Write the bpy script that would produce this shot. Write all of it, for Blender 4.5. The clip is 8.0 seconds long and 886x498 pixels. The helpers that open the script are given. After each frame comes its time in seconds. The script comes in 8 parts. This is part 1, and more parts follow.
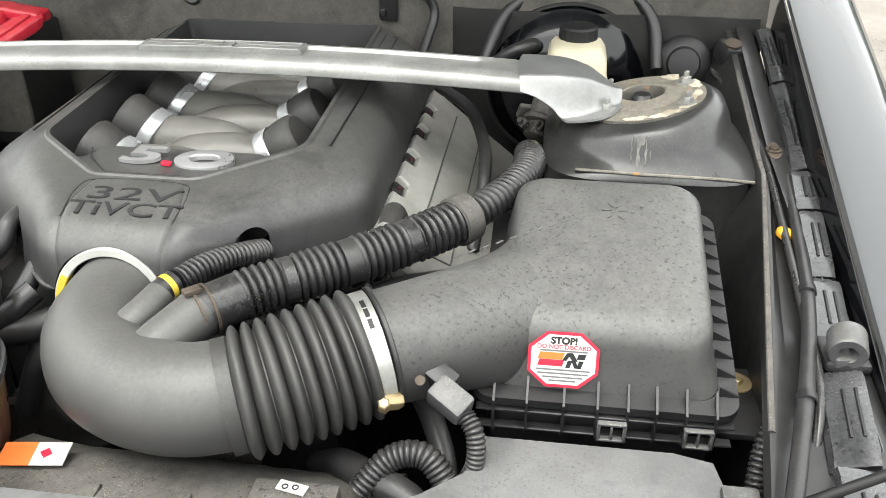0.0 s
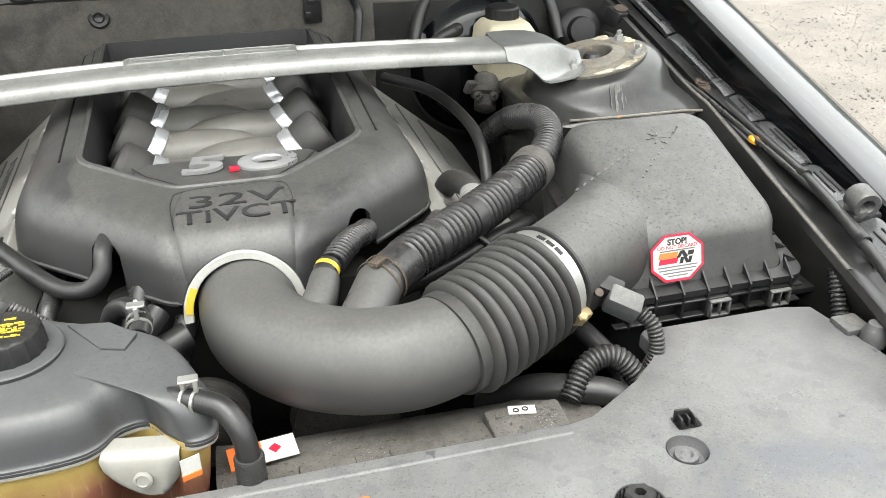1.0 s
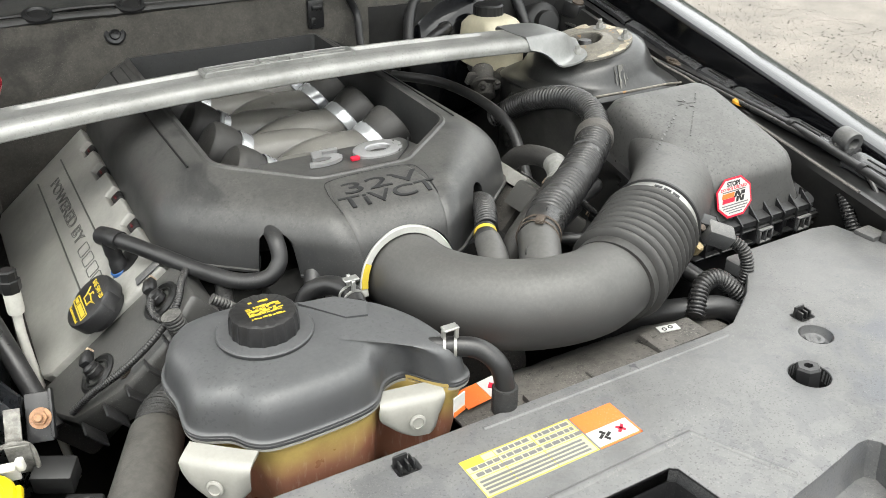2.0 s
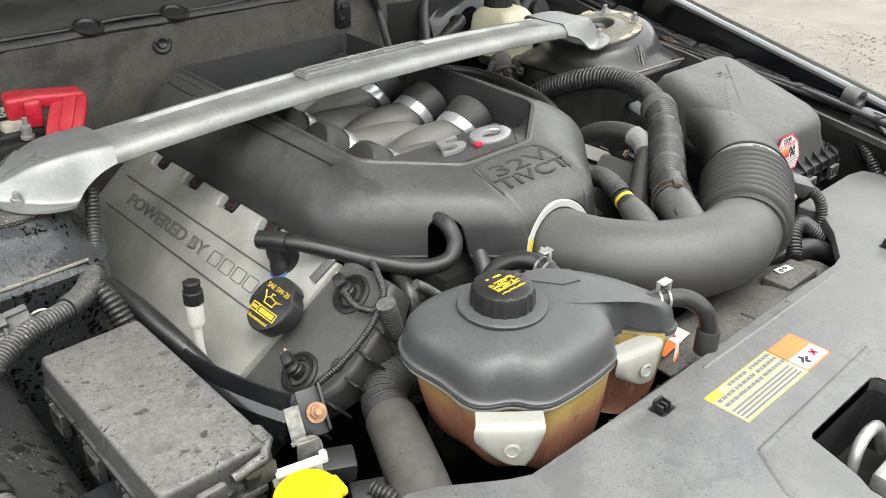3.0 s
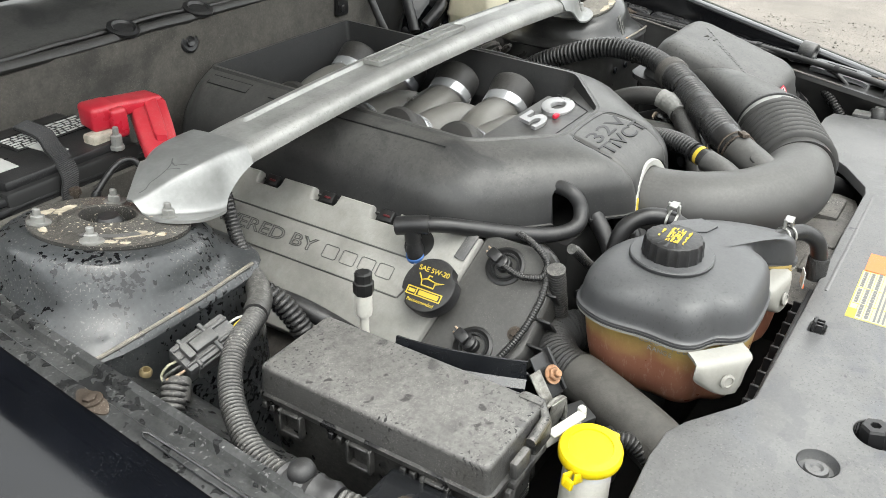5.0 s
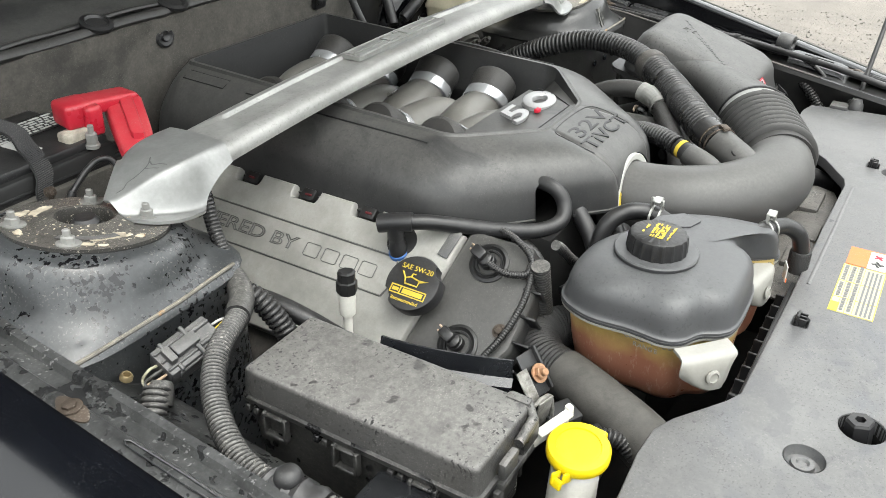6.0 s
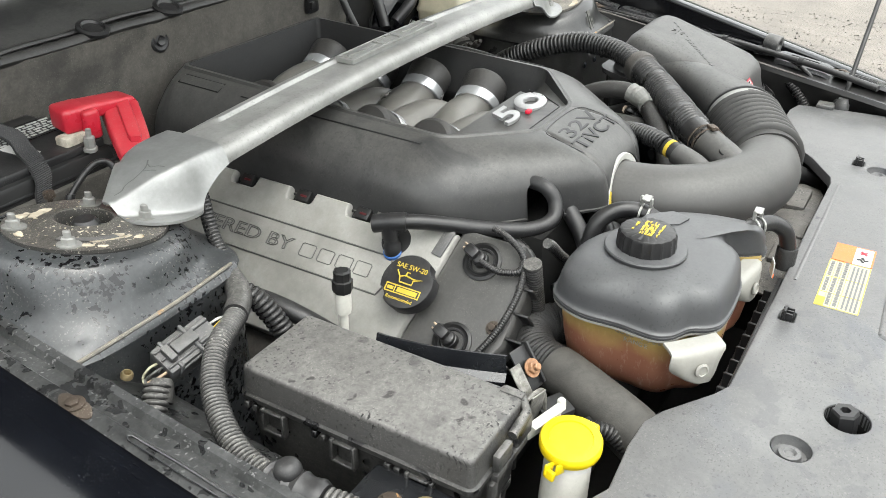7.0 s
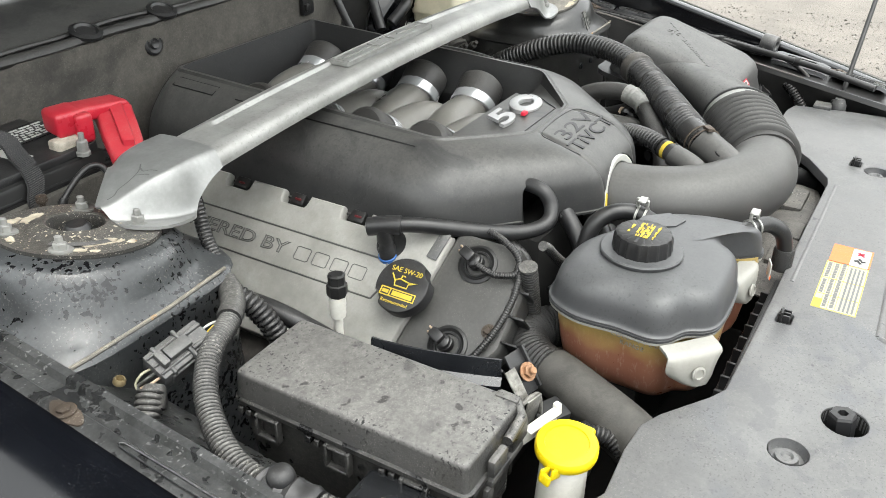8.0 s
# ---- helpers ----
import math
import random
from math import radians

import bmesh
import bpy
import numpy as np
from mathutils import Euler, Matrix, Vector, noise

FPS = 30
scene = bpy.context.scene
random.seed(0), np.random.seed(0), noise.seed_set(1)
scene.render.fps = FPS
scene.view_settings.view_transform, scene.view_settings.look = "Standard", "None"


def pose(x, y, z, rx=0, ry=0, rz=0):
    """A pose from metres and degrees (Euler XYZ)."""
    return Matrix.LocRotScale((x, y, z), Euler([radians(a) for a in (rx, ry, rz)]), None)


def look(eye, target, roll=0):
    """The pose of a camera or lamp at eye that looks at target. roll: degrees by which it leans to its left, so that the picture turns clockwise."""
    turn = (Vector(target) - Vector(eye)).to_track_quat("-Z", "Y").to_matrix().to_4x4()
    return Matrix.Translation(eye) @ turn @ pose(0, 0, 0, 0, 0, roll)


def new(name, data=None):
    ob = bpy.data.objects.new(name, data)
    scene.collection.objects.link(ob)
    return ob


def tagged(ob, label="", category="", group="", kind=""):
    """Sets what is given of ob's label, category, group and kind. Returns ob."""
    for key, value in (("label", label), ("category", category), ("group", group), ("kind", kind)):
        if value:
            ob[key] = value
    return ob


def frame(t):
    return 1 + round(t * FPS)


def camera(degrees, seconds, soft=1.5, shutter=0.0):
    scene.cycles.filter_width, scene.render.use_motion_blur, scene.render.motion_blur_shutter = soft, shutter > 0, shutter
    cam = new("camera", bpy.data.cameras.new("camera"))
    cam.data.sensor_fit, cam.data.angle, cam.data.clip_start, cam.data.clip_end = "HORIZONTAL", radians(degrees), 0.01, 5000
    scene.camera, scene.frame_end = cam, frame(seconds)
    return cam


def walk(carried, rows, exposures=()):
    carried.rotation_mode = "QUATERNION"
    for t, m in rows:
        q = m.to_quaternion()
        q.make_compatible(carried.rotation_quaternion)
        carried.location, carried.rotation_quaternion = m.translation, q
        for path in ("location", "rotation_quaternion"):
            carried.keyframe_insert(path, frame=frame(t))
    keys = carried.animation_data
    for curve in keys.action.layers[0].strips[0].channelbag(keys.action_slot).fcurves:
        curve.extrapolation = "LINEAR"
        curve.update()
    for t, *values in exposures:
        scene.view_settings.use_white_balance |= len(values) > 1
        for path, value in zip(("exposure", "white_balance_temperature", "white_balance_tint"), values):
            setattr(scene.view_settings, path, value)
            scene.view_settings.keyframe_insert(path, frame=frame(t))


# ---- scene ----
cam = camera(55.1, 8.0, soft=0.45)
PATH = [
    (0, (0.429, -1.049, 1.34), (0.202, 0.664, 0.332), 0.0),
    (0.5, (0.172, -1.083, 1.335), (0.344, 0.644, 0.34), -0.1),
    (1, (0.001, -1.137, 1.327), (0.463, 0.549, 0.356), -0.3),
    (1.5, (-0.229, -1.201, 1.34), (0.451, 0.418, 0.385), -0.2),
    (2, (-0.389, -1.118, 1.344), (0.5, 0.398, 0.389), 0.3),
    (2.2, (-0.457, -1.037, 1.333), (0.502, 0.435, 0.378), 0.2),
    (3.3, (-0.827, -0.946, 1.352), (0.441, 0.274, 0.401), 0.3),
    (3.5, (-0.892, -0.94, 1.352), (0.417, 0.239, 0.405), 0.2),
    (4, (-0.975, -0.852, 1.36), (0.404, 0.233, 0.401), -0.0),
    (4.2, (-0.992, -0.795, 1.357), (0.406, 0.264, 0.394), -0.2),
    (5.3, (-1.001, -0.683, 1.354), (0.477, 0.223, 0.357), 0.9),
    (5.5, (-0.995, -0.681, 1.357), (0.481, 0.218, 0.351), 0.8),
    (6, (-0.995, -0.677, 1.357), (0.493, 0.206, 0.353), 1.0),
    (6.5, (-1.002, -0.681, 1.36), (0.489, 0.195, 0.356), 0.8),
    (7, (-1.01, -0.685, 1.361), (0.49, 0.186, 0.364), 0.8),
    (7.5, (-1.008, -0.686, 1.364), (0.492, 0.184, 0.367), 0.6),
    (8, (-1.003, -0.686, 1.361), (0.498, 0.183, 0.366), 0.6),
]
walk(cam, [(t, look(eye, target, roll)) for t, eye, target, roll in PATH],
     exposures=[(0.0, 1.70, 6650, 6), (0.9, 1.68, 6650, 6), (1.5, 1.48, 6650, 6), (3.5, 1.40, 6600, 6), (8.0, 1.45, 6550, 6)])

# ---- world and light ----
world = bpy.data.worlds.new("overcast_sky")
scene.world = world
world.use_nodes = True
wn = world.node_tree.nodes
sky = wn.new("ShaderNodeTexSky")
sky.sky_type, sky.sun_disc = "NISHITA", False
sky.sun_elevation, sky.sun_rotation = radians(74), radians(200)
sky.air_density, sky.dust_density, sky.ozone_density = 1.0, 4.0, 1.0
wn["Background"].inputs[1].default_value = 0.15
grey = wn.new("ShaderNodeHueSaturation")
grey.inputs["Saturation"].default_value = 0.18
grey.inputs["Value"].default_value = 2.2
world.node_tree.links.new(sky.outputs[0], grey.inputs["Color"])
cloud = wn.new("ShaderNodeMix")
cloud.data_type = "RGBA"
cloud.inputs[0].default_value, cloud.inputs[7].default_value = 0.6, (8.0, 8.05, 8.1, 1)
world.node_tree.links.new(grey.outputs[0], cloud.inputs[6])
world.node_tree.links.new(cloud.outputs[2], wn["Background"].inputs[0])
sun_data = bpy.data.lights.new("sun", "SUN")
sun_data.energy, sun_data.angle, sun_data.color = 0.5, radians(60), (1.0, 0.985, 0.96)
sun = new("sun", sun_data)
sun.matrix_world = look((-1.1, -1.8, 6.0), (0, 0, 0.9))


# ---- materials ----
def material(name, base, rough=0.5, metal=0.0, dust=None, dust_amount=0.0, dust_scale=9.0, up=True, patch=0.25,
             patch_scale=14.0, grain=250.0, bump=0.15, bump_scale=300.0, coat=0.0, spots=0.0, spot_colour=(0.5, 0.48, 0.44),
             spot_scale=90.0, transmission=0.0, ior=1.45, rough_vary=0.12, grit=0.0, grit_colour=(0.42, 0.40, 0.36), grit_scale=620.0, pits=0.0, pit_scale=240.0, even_dust=0.3, smudge=0.0, smudge_colour=(0.05, 0.05, 0.055), smudge_scale=11.0,
             bare=0.0, bare_scale=30.0, bare_colour=(0.005, 0.005, 0.006), bare_area=5.0):
    """A surface with patches, grain, dust thicker on upward faces, specks and fine relief."""
    m = bpy.data.materials.new(name)
    m.use_nodes = True
    nt = m.node_tree
    n, l = nt.nodes, nt.links
    p = n["Principled BSDF"]
    co = n.new("ShaderNodeTexCoord").outputs["Object"]

    def tex(scale, detail=5.0, rough_=0.6):
        t = n.new("ShaderNodeTexNoise")
        t.inputs["Scale"].default_value, t.inputs["Detail"].default_value, t.inputs["Roughness"].default_value = scale, detail, rough_
        l.new(co, t.inputs["Vector"])
        return t.outputs["Fac"]

    def span(value, a, b, c=0.0, d=1.0):
        r = n.new("ShaderNodeMapRange")
        r.inputs[1].default_value, r.inputs[2].default_value, r.inputs[3].default_value, r.inputs[4].default_value = a, b, c, d
        l.new(value, r.inputs[0])
        return r.outputs[0]

    def calc(op, a, b):
        r = n.new("ShaderNodeMath")
        r.operation = op
        for k, v in enumerate((a, b)):
            if isinstance(v, (int, float)):
                r.inputs[k].default_value = v
            else:
                l.new(v, r.inputs[k])
        return r.outputs[0]

    def blend(f, a, b):
        r = n.new("ShaderNodeMix")
        r.data_type = "RGBA"
        for k, v in ((0, f), (6, a), (7, b)):
            if isinstance(v, (int, float)):
                r.inputs[k].default_value = v
            elif isinstance(v, tuple):
                r.inputs[k].default_value = (*v, 1)
            else:
                l.new(v, r.inputs[k])
        return r.outputs[2]

    large, fine = tex(patch_scale), tex(grain, 3.0)
    dark = tuple(c * (1 - patch) for c in base)
    light = tuple(min(1, c * (1 + patch)) for c in base)
    colour = blend(span(large, 0.35, 0.65), dark, light)
    colour = blend(span(fine, 0.3, 0.7, 0.0, 0.22), colour, tuple(c * 0.6 for c in base))
    r_out = span(large, 0.3, 0.7, max(0.02, rough - rough_vary), min(1, rough + rough_vary))
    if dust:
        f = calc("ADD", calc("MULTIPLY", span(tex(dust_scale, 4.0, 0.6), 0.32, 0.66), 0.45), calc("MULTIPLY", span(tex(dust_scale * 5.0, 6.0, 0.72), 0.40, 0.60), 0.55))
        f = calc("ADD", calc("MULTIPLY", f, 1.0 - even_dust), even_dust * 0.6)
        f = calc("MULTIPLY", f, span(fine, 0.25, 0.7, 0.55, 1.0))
        # brighter upward faces: settled dust, and top light put into the colour
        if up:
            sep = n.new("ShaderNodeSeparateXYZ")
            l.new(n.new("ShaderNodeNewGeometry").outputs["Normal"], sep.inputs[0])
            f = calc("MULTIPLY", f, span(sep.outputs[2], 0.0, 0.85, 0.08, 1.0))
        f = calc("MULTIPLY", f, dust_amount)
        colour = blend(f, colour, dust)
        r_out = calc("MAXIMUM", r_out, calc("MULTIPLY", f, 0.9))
    if smudge:
        t = n.new("ShaderNodeTexNoise")
        t.inputs["Scale"].default_value, t.inputs["Detail"].default_value, t.inputs["Roughness"].default_value, t.inputs["Distortion"].default_value = smudge_scale, 7.0, 0.62, 1.2
        l.new(co, t.inputs["Vector"])
        v = span(t.outputs["Fac"], 0.545, 0.66, 0.0, smudge)
        colour = blend(v, colour, smudge_colour)
    if spots:
        v = span(tex(spot_scale, 2.0, 0.5), 0.74 - 0.12 * spots, 0.78 - 0.1 * spots)
        colour = blend(v, colour, spot_colour)
    if grit:
        g = calc("MULTIPLY", span(tex(grit_scale, 2.0, 0.5), 0.60, 0.68), span(tex(22.0, 4.0), 0.40, 0.62))
        colour = blend(calc("MULTIPLY", g, grit), colour, grit_colour)
    if pits:
        g = calc("MULTIPLY", span(tex(pit_scale, 2.0, 0.5), 0.605, 0.655), span(tex(9.0, 3.0), 0.34, 0.52))
        colour = blend(calc("MULTIPLY", g, pits), colour, tuple(c * 0.35 for c in base))
    if bare:
        # washed patches with sharp, ragged edges, gathered in some areas
        t = n.new("ShaderNodeTexNoise")
        t.inputs["Scale"].default_value, t.inputs["Detail"].default_value, t.inputs["Roughness"].default_value, t.inputs["Distortion"].default_value = bare_scale, 2.5, 0.5, 0.3
        l.new(co, t.inputs["Vector"])
        v = calc("ADD", calc("MULTIPLY", t.outputs["Fac"], 0.55), calc("MULTIPLY", tex(bare_area, 3.0), 0.45))
        v = span(v, 0.558, 0.572, 0.0, bare)
        colour = blend(v, colour, bare_colour)
        r_out = calc("MULTIPLY", r_out, span(v, 0.0, 1.0, 1.0, 0.45))
    l.new(colour, p.inputs["Base Color"])
    l.new(r_out, p.inputs["Roughness"])
    p.inputs["Metallic"].default_value = metal
    p.inputs["Coat Weight"].default_value = coat
    p.inputs["Coat Roughness"].default_value = 0.08
    p.inputs["Transmission Weight"].default_value = transmission
    p.inputs["IOR"].default_value = ior
    if bump:
        b = n.new("ShaderNodeBump")
        b.inputs["Strength"].default_value, b.inputs["Distance"].default_value = bump, 0.001
        l.new(tex(bump_scale, 4.0), b.inputs["Height"])
        l.new(b.outputs[0], p.inputs["Normal"])
    return m


DUST = (0.27, 0.26, 0.24)
# cover, air box and pipe: dark base, dust share raised to draw top light
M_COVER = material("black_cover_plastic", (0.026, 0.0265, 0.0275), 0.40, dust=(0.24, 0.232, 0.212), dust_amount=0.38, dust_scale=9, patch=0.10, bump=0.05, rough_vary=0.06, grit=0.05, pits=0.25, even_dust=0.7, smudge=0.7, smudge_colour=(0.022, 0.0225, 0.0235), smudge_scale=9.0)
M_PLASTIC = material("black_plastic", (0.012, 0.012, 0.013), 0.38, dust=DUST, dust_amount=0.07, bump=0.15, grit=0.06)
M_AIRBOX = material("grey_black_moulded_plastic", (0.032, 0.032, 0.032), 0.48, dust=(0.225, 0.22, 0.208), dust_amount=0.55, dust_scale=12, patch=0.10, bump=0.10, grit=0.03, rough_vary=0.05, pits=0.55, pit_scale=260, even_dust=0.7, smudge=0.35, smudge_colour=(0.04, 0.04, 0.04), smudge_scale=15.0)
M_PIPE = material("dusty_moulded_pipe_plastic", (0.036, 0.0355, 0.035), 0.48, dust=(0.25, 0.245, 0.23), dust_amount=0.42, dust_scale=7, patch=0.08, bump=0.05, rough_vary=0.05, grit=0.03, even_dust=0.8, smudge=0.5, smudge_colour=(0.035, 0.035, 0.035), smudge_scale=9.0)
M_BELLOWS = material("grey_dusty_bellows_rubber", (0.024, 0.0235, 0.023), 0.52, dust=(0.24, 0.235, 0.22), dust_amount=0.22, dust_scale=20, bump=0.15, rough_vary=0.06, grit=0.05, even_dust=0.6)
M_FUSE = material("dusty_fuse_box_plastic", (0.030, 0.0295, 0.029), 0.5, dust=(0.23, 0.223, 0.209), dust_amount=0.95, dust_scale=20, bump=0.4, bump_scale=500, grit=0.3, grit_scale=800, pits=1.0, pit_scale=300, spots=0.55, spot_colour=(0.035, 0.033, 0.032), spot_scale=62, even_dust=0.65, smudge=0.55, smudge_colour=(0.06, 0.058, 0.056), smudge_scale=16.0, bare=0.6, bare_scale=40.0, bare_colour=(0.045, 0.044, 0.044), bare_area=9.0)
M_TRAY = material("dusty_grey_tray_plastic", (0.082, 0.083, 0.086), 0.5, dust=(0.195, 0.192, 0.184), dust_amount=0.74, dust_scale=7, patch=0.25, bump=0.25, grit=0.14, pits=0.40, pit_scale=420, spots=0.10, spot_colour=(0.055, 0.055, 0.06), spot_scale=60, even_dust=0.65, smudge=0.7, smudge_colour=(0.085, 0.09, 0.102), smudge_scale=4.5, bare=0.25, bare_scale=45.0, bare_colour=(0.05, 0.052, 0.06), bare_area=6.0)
M_FUSEB = material("dusty_black_fuse_box_side", (0.013, 0.013, 0.013), 0.45, dust=(0.19, 0.185, 0.175), dust_amount=0.3, dust_scale=30, up=False, bump=0.3, grit=0.25, pits=0.6, bare=0.8, bare_scale=40.0, bare_area=14.0)
M_CRUST = material("pale_flaking_crust", (0.44, 0.39, 0.30), 0.9, patch=0.35, patch_scale=60, bump=0.8, spots=0.8, spot_colour=(0.28, 0.16, 0.07), spot_scale=110, grit=0.3)
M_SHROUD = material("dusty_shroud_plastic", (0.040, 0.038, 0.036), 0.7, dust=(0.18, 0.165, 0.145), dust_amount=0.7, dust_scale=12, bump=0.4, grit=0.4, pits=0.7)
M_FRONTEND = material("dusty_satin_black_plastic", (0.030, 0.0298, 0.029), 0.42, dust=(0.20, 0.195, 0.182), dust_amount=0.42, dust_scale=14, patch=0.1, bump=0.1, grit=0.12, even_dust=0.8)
M_RUBBER = material("black_rubber", (0.013, 0.013, 0.014), 0.38, dust=DUST, dust_amount=0.10, dust_scale=20, bump=0.15, grit=0.05)
M_LOOM = material("split_loom_plastic", (0.013, 0.013, 0.014), 0.30, dust=DUST, dust_amount=0.16, dust_scale=30, bump=0.1, grit=0.2)
M_DLOOM = material("dusty_split_loom", (0.012, 0.012, 0.013), 0.4, dust=(0.34, 0.33, 0.305), dust_amount=0.55, dust_scale=70, bump=0.3, grit=0.45, grit_scale=380)
M_HOSE = material("braided_rubber_hose", (0.016, 0.016, 0.016), 0.6, dust=DUST, dust_amount=0.08, bump=0.9, bump_scale=700, grit=0.2)
M_OLDHOSE = material("dull_aged_hose_rubber", (0.052, 0.050, 0.046), 0.7, dust=(0.13, 0.123, 0.108), dust_amount=0.45, dust_scale=18, patch=0.25, patch_scale=45, bump=0.35, smudge=0.3, smudge_colour=(0.03, 0.029, 0.027), smudge_scale=30.0)
M_VALVE = material("grey_valve_cover_plastic", (0.255, 0.251, 0.234), 0.46, dust=(0.30, 0.285, 0.25), dust_amount=0.25, bump=0.25, grit=0.15, pits=0.1, even_dust=0.7, smudge=0.22, smudge_colour=(0.12, 0.118, 0.11), smudge_scale=9.0)
# darker grey: edge shade of embossed lines and letters; also connector wires
M_VDARK = material("relief_shade_and_wire_grey", (0.085, 0.085, 0.08), 0.5, bump=0.2)
M_RUNNER = material("satin_grey_runner_plastic", (0.112, 0.108, 0.099), 0.38, dust=(0.20, 0.19, 0.165), dust_amount=0.3, dust_scale=8, bump=0.1, grit=0.2)
M_CHROME = material("polished_band", (0.52, 0.53, 0.54), 0.26, 0.6, bump=0.05, patch=0.1, rough_vary=0.05)
M_STEEL = material("zinc_steel", (0.38, 0.38, 0.36), 0.38, 0.6, bump=0.2, patch=0.3, rough_vary=0.1, grit=0.3, grit_colour=(0.2, 0.18, 0.15))
M_NUT = material("dull_weathered_zinc", (0.25, 0.25, 0.238), 0.55, 0.3, bump=0.3, patch=0.3, grit=0.4, grit_colour=(0.22, 0.17, 0.11), grit_scale=400)
M_CLAMP = material("corroded_lead_clamp", (0.33, 0.30, 0.25), 0.6, bump=0.6, patch=0.4, patch_scale=60, grit=0.6, grit_colour=(0.15, 0.11, 0.08))
M_COPPER = material("orange_rust_steel", (0.30, 0.165, 0.09), 0.55, 0.2, bump=0.4, patch=0.35, patch_scale=120, grit=0.4)
M_FLAKY = material("flaking_zinc_plate", (0.17, 0.165, 0.15), 0.55, 0.2, bump=0.5, patch=0.5, patch_scale=120, smudge=0.6, smudge_colour=(0.10, 0.09, 0.075), smudge_scale=90.0, grit=0.5)
M_BRUSH = material("silver_satin_paint", (0.3, 0.3, 0.288), 0.42, 0.35, dust=(0.22, 0.215, 0.20), dust_amount=0.30, dust_scale=16, bump=0.03, rough_vary=0.05, pits=0.25, even_dust=0.75, smudge=0.15, smudge_colour=(0.14, 0.14, 0.14), smudge_scale=14.0)
M_BRACKET = material("bare_aluminium_casting", (0.265, 0.268, 0.262), 0.40, 0.5, dust=(0.20, 0.20, 0.195), dust_amount=0.2, dust_scale=10, bump=0.04, rough_vary=0.05, grit=0.05, grit_colour=(0.12, 0.12, 0.12), even_dust=0.5, smudge=0.3, smudge_colour=(0.2, 0.2, 0.205), smudge_scale=9.0)
M_PAINT = material("gloss_black_body_paint", (0.007, 0.008, 0.010), 0.22, dust=(0.22, 0.215, 0.20), dust_amount=0.05, dust_scale=18, coat=0.7, bump=0.08, grit=0.06, grit_scale=600)
M_TOWER = material("dirty_black_tower_paint", (0.010, 0.011, 0.012), 0.34, dust=(0.13, 0.137, 0.142), dust_amount=0.52, dust_scale=5, up=False, coat=0.25, bump=0.03, rough_vary=0.10, grit=0.25, grit_scale=420, even_dust=0.6, smudge=0.7, smudge_colour=(0.02, 0.021, 0.022), smudge_scale=7.0, bare=1.0, bare_scale=170.0, bare_area=12.0)
M_APRON = material("dusty_black_apron_paint", (0.007, 0.0075, 0.008), 0.36, dust=(0.16, 0.162, 0.160), dust_amount=0.54, dust_scale=14, up=False, coat=0.3, bump=0.05, grit=0.6, grit_scale=260, even_dust=0.4, bare=0.55, bare_scale=75.0, bare_area=9.0, grit_colour=(0.36, 0.36, 0.35), pits=0.2)
M_TOP = material("scaled_tower_plate", (0.085, 0.08, 0.072), 0.55, dust=(0.40, 0.36, 0.28), dust_amount=0.6, dust_scale=16, bump=0.6, spots=0.6, spot_colour=(0.30, 0.17, 0.07), spot_scale=60, grit=0.5)
M_TOPD = material("speckled_dark_tower_plate", (0.034, 0.033, 0.031), 0.42, dust=(0.20, 0.185, 0.16), dust_amount=0.45, dust_scale=30, bump=0.6, spots=0.7, spot_colour=(0.45, 0.41, 0.33), spot_scale=210, grit=0.7)
M_FIRE = material("dusty_firewall_mat", (0.028, 0.027, 0.025), 0.85, dust=(0.150, 0.139, 0.119), dust_amount=0.7, dust_scale=7, up=False, bump=0.8, bump_scale=160, grit=0.3, grit_colour=(0.2, 0.19, 0.17), even_dust=0.5, smudge=0.5, smudge_colour=(0.014, 0.0135, 0.013), smudge_scale=5.0)
M_DARK = material("dark_underbody", (0.008, 0.008, 0.008), 0.75, dust=(0.04, 0.037, 0.033), dust_amount=0.3)
M_RED = material("red_terminal_plastic", (0.4, 0.012, 0.028), 0.34, dust=(0.42, 0.12, 0.11), dust_amount=0.5, bump=0.1, patch=0.08, grit=0.15)
M_YELLOW = material("yellow_cap_plastic", (0.66, 0.5, 0.008), 0.38, patch=0.06, bump=0.08, grit=0.15, grit_colour=(0.4, 0.3, 0.05), smudge=0.25, smudge_colour=(0.42, 0.3, 0.03), smudge_scale=40.0)
M_WHITE = material("milky_white_plastic", (0.58, 0.57, 0.52), 0.42, patch=0.08, bump=0.1, grit=0.2, grit_colour=(0.3, 0.28, 0.24))
M_LABEL = material("white_label", (0.46, 0.46, 0.44), 0.45, patch=0.06, bump=0.0, grit=0.2, grit_colour=(0.4, 0.4, 0.38))
# flat black for print and black parts; also draws groove and recess shade
M_INK = material("flat_black_and_recess_shade", (0.012, 0.012, 0.012), 0.5, patch=0.05, bump=0.0)
M_LETTER = material("black_letter_and_groove_shade", (0.02, 0.02, 0.021), 0.45, patch=0.1, bump=0.1)
M_REDINK = material("red_ink", (0.55, 0.015, 0.04), 0.45, patch=0.05, bump=0.0)
M_DRED = material("dark_red_lock", (0.09, 0.008, 0.01), 0.45, patch=0.1, bump=0.0)
M_ORANGE = material("orange_ink", (0.72, 0.15, 0.03), 0.45, patch=0.08, bump=0.0, grit=0.2)
M_YINK = material("yellow_ink", (0.52, 0.39, 0.04), 0.5, patch=0.12, bump=0.0)
M_AMBER = material("amber_clip_plastic", (0.62, 0.30, 0.02), 0.45, patch=0.15, bump=0.1)
M_LYELLOW = material("pale_yellow_label", (0.34, 0.33, 0.235), 0.45, patch=0.08, bump=0.0, grit=0.2)
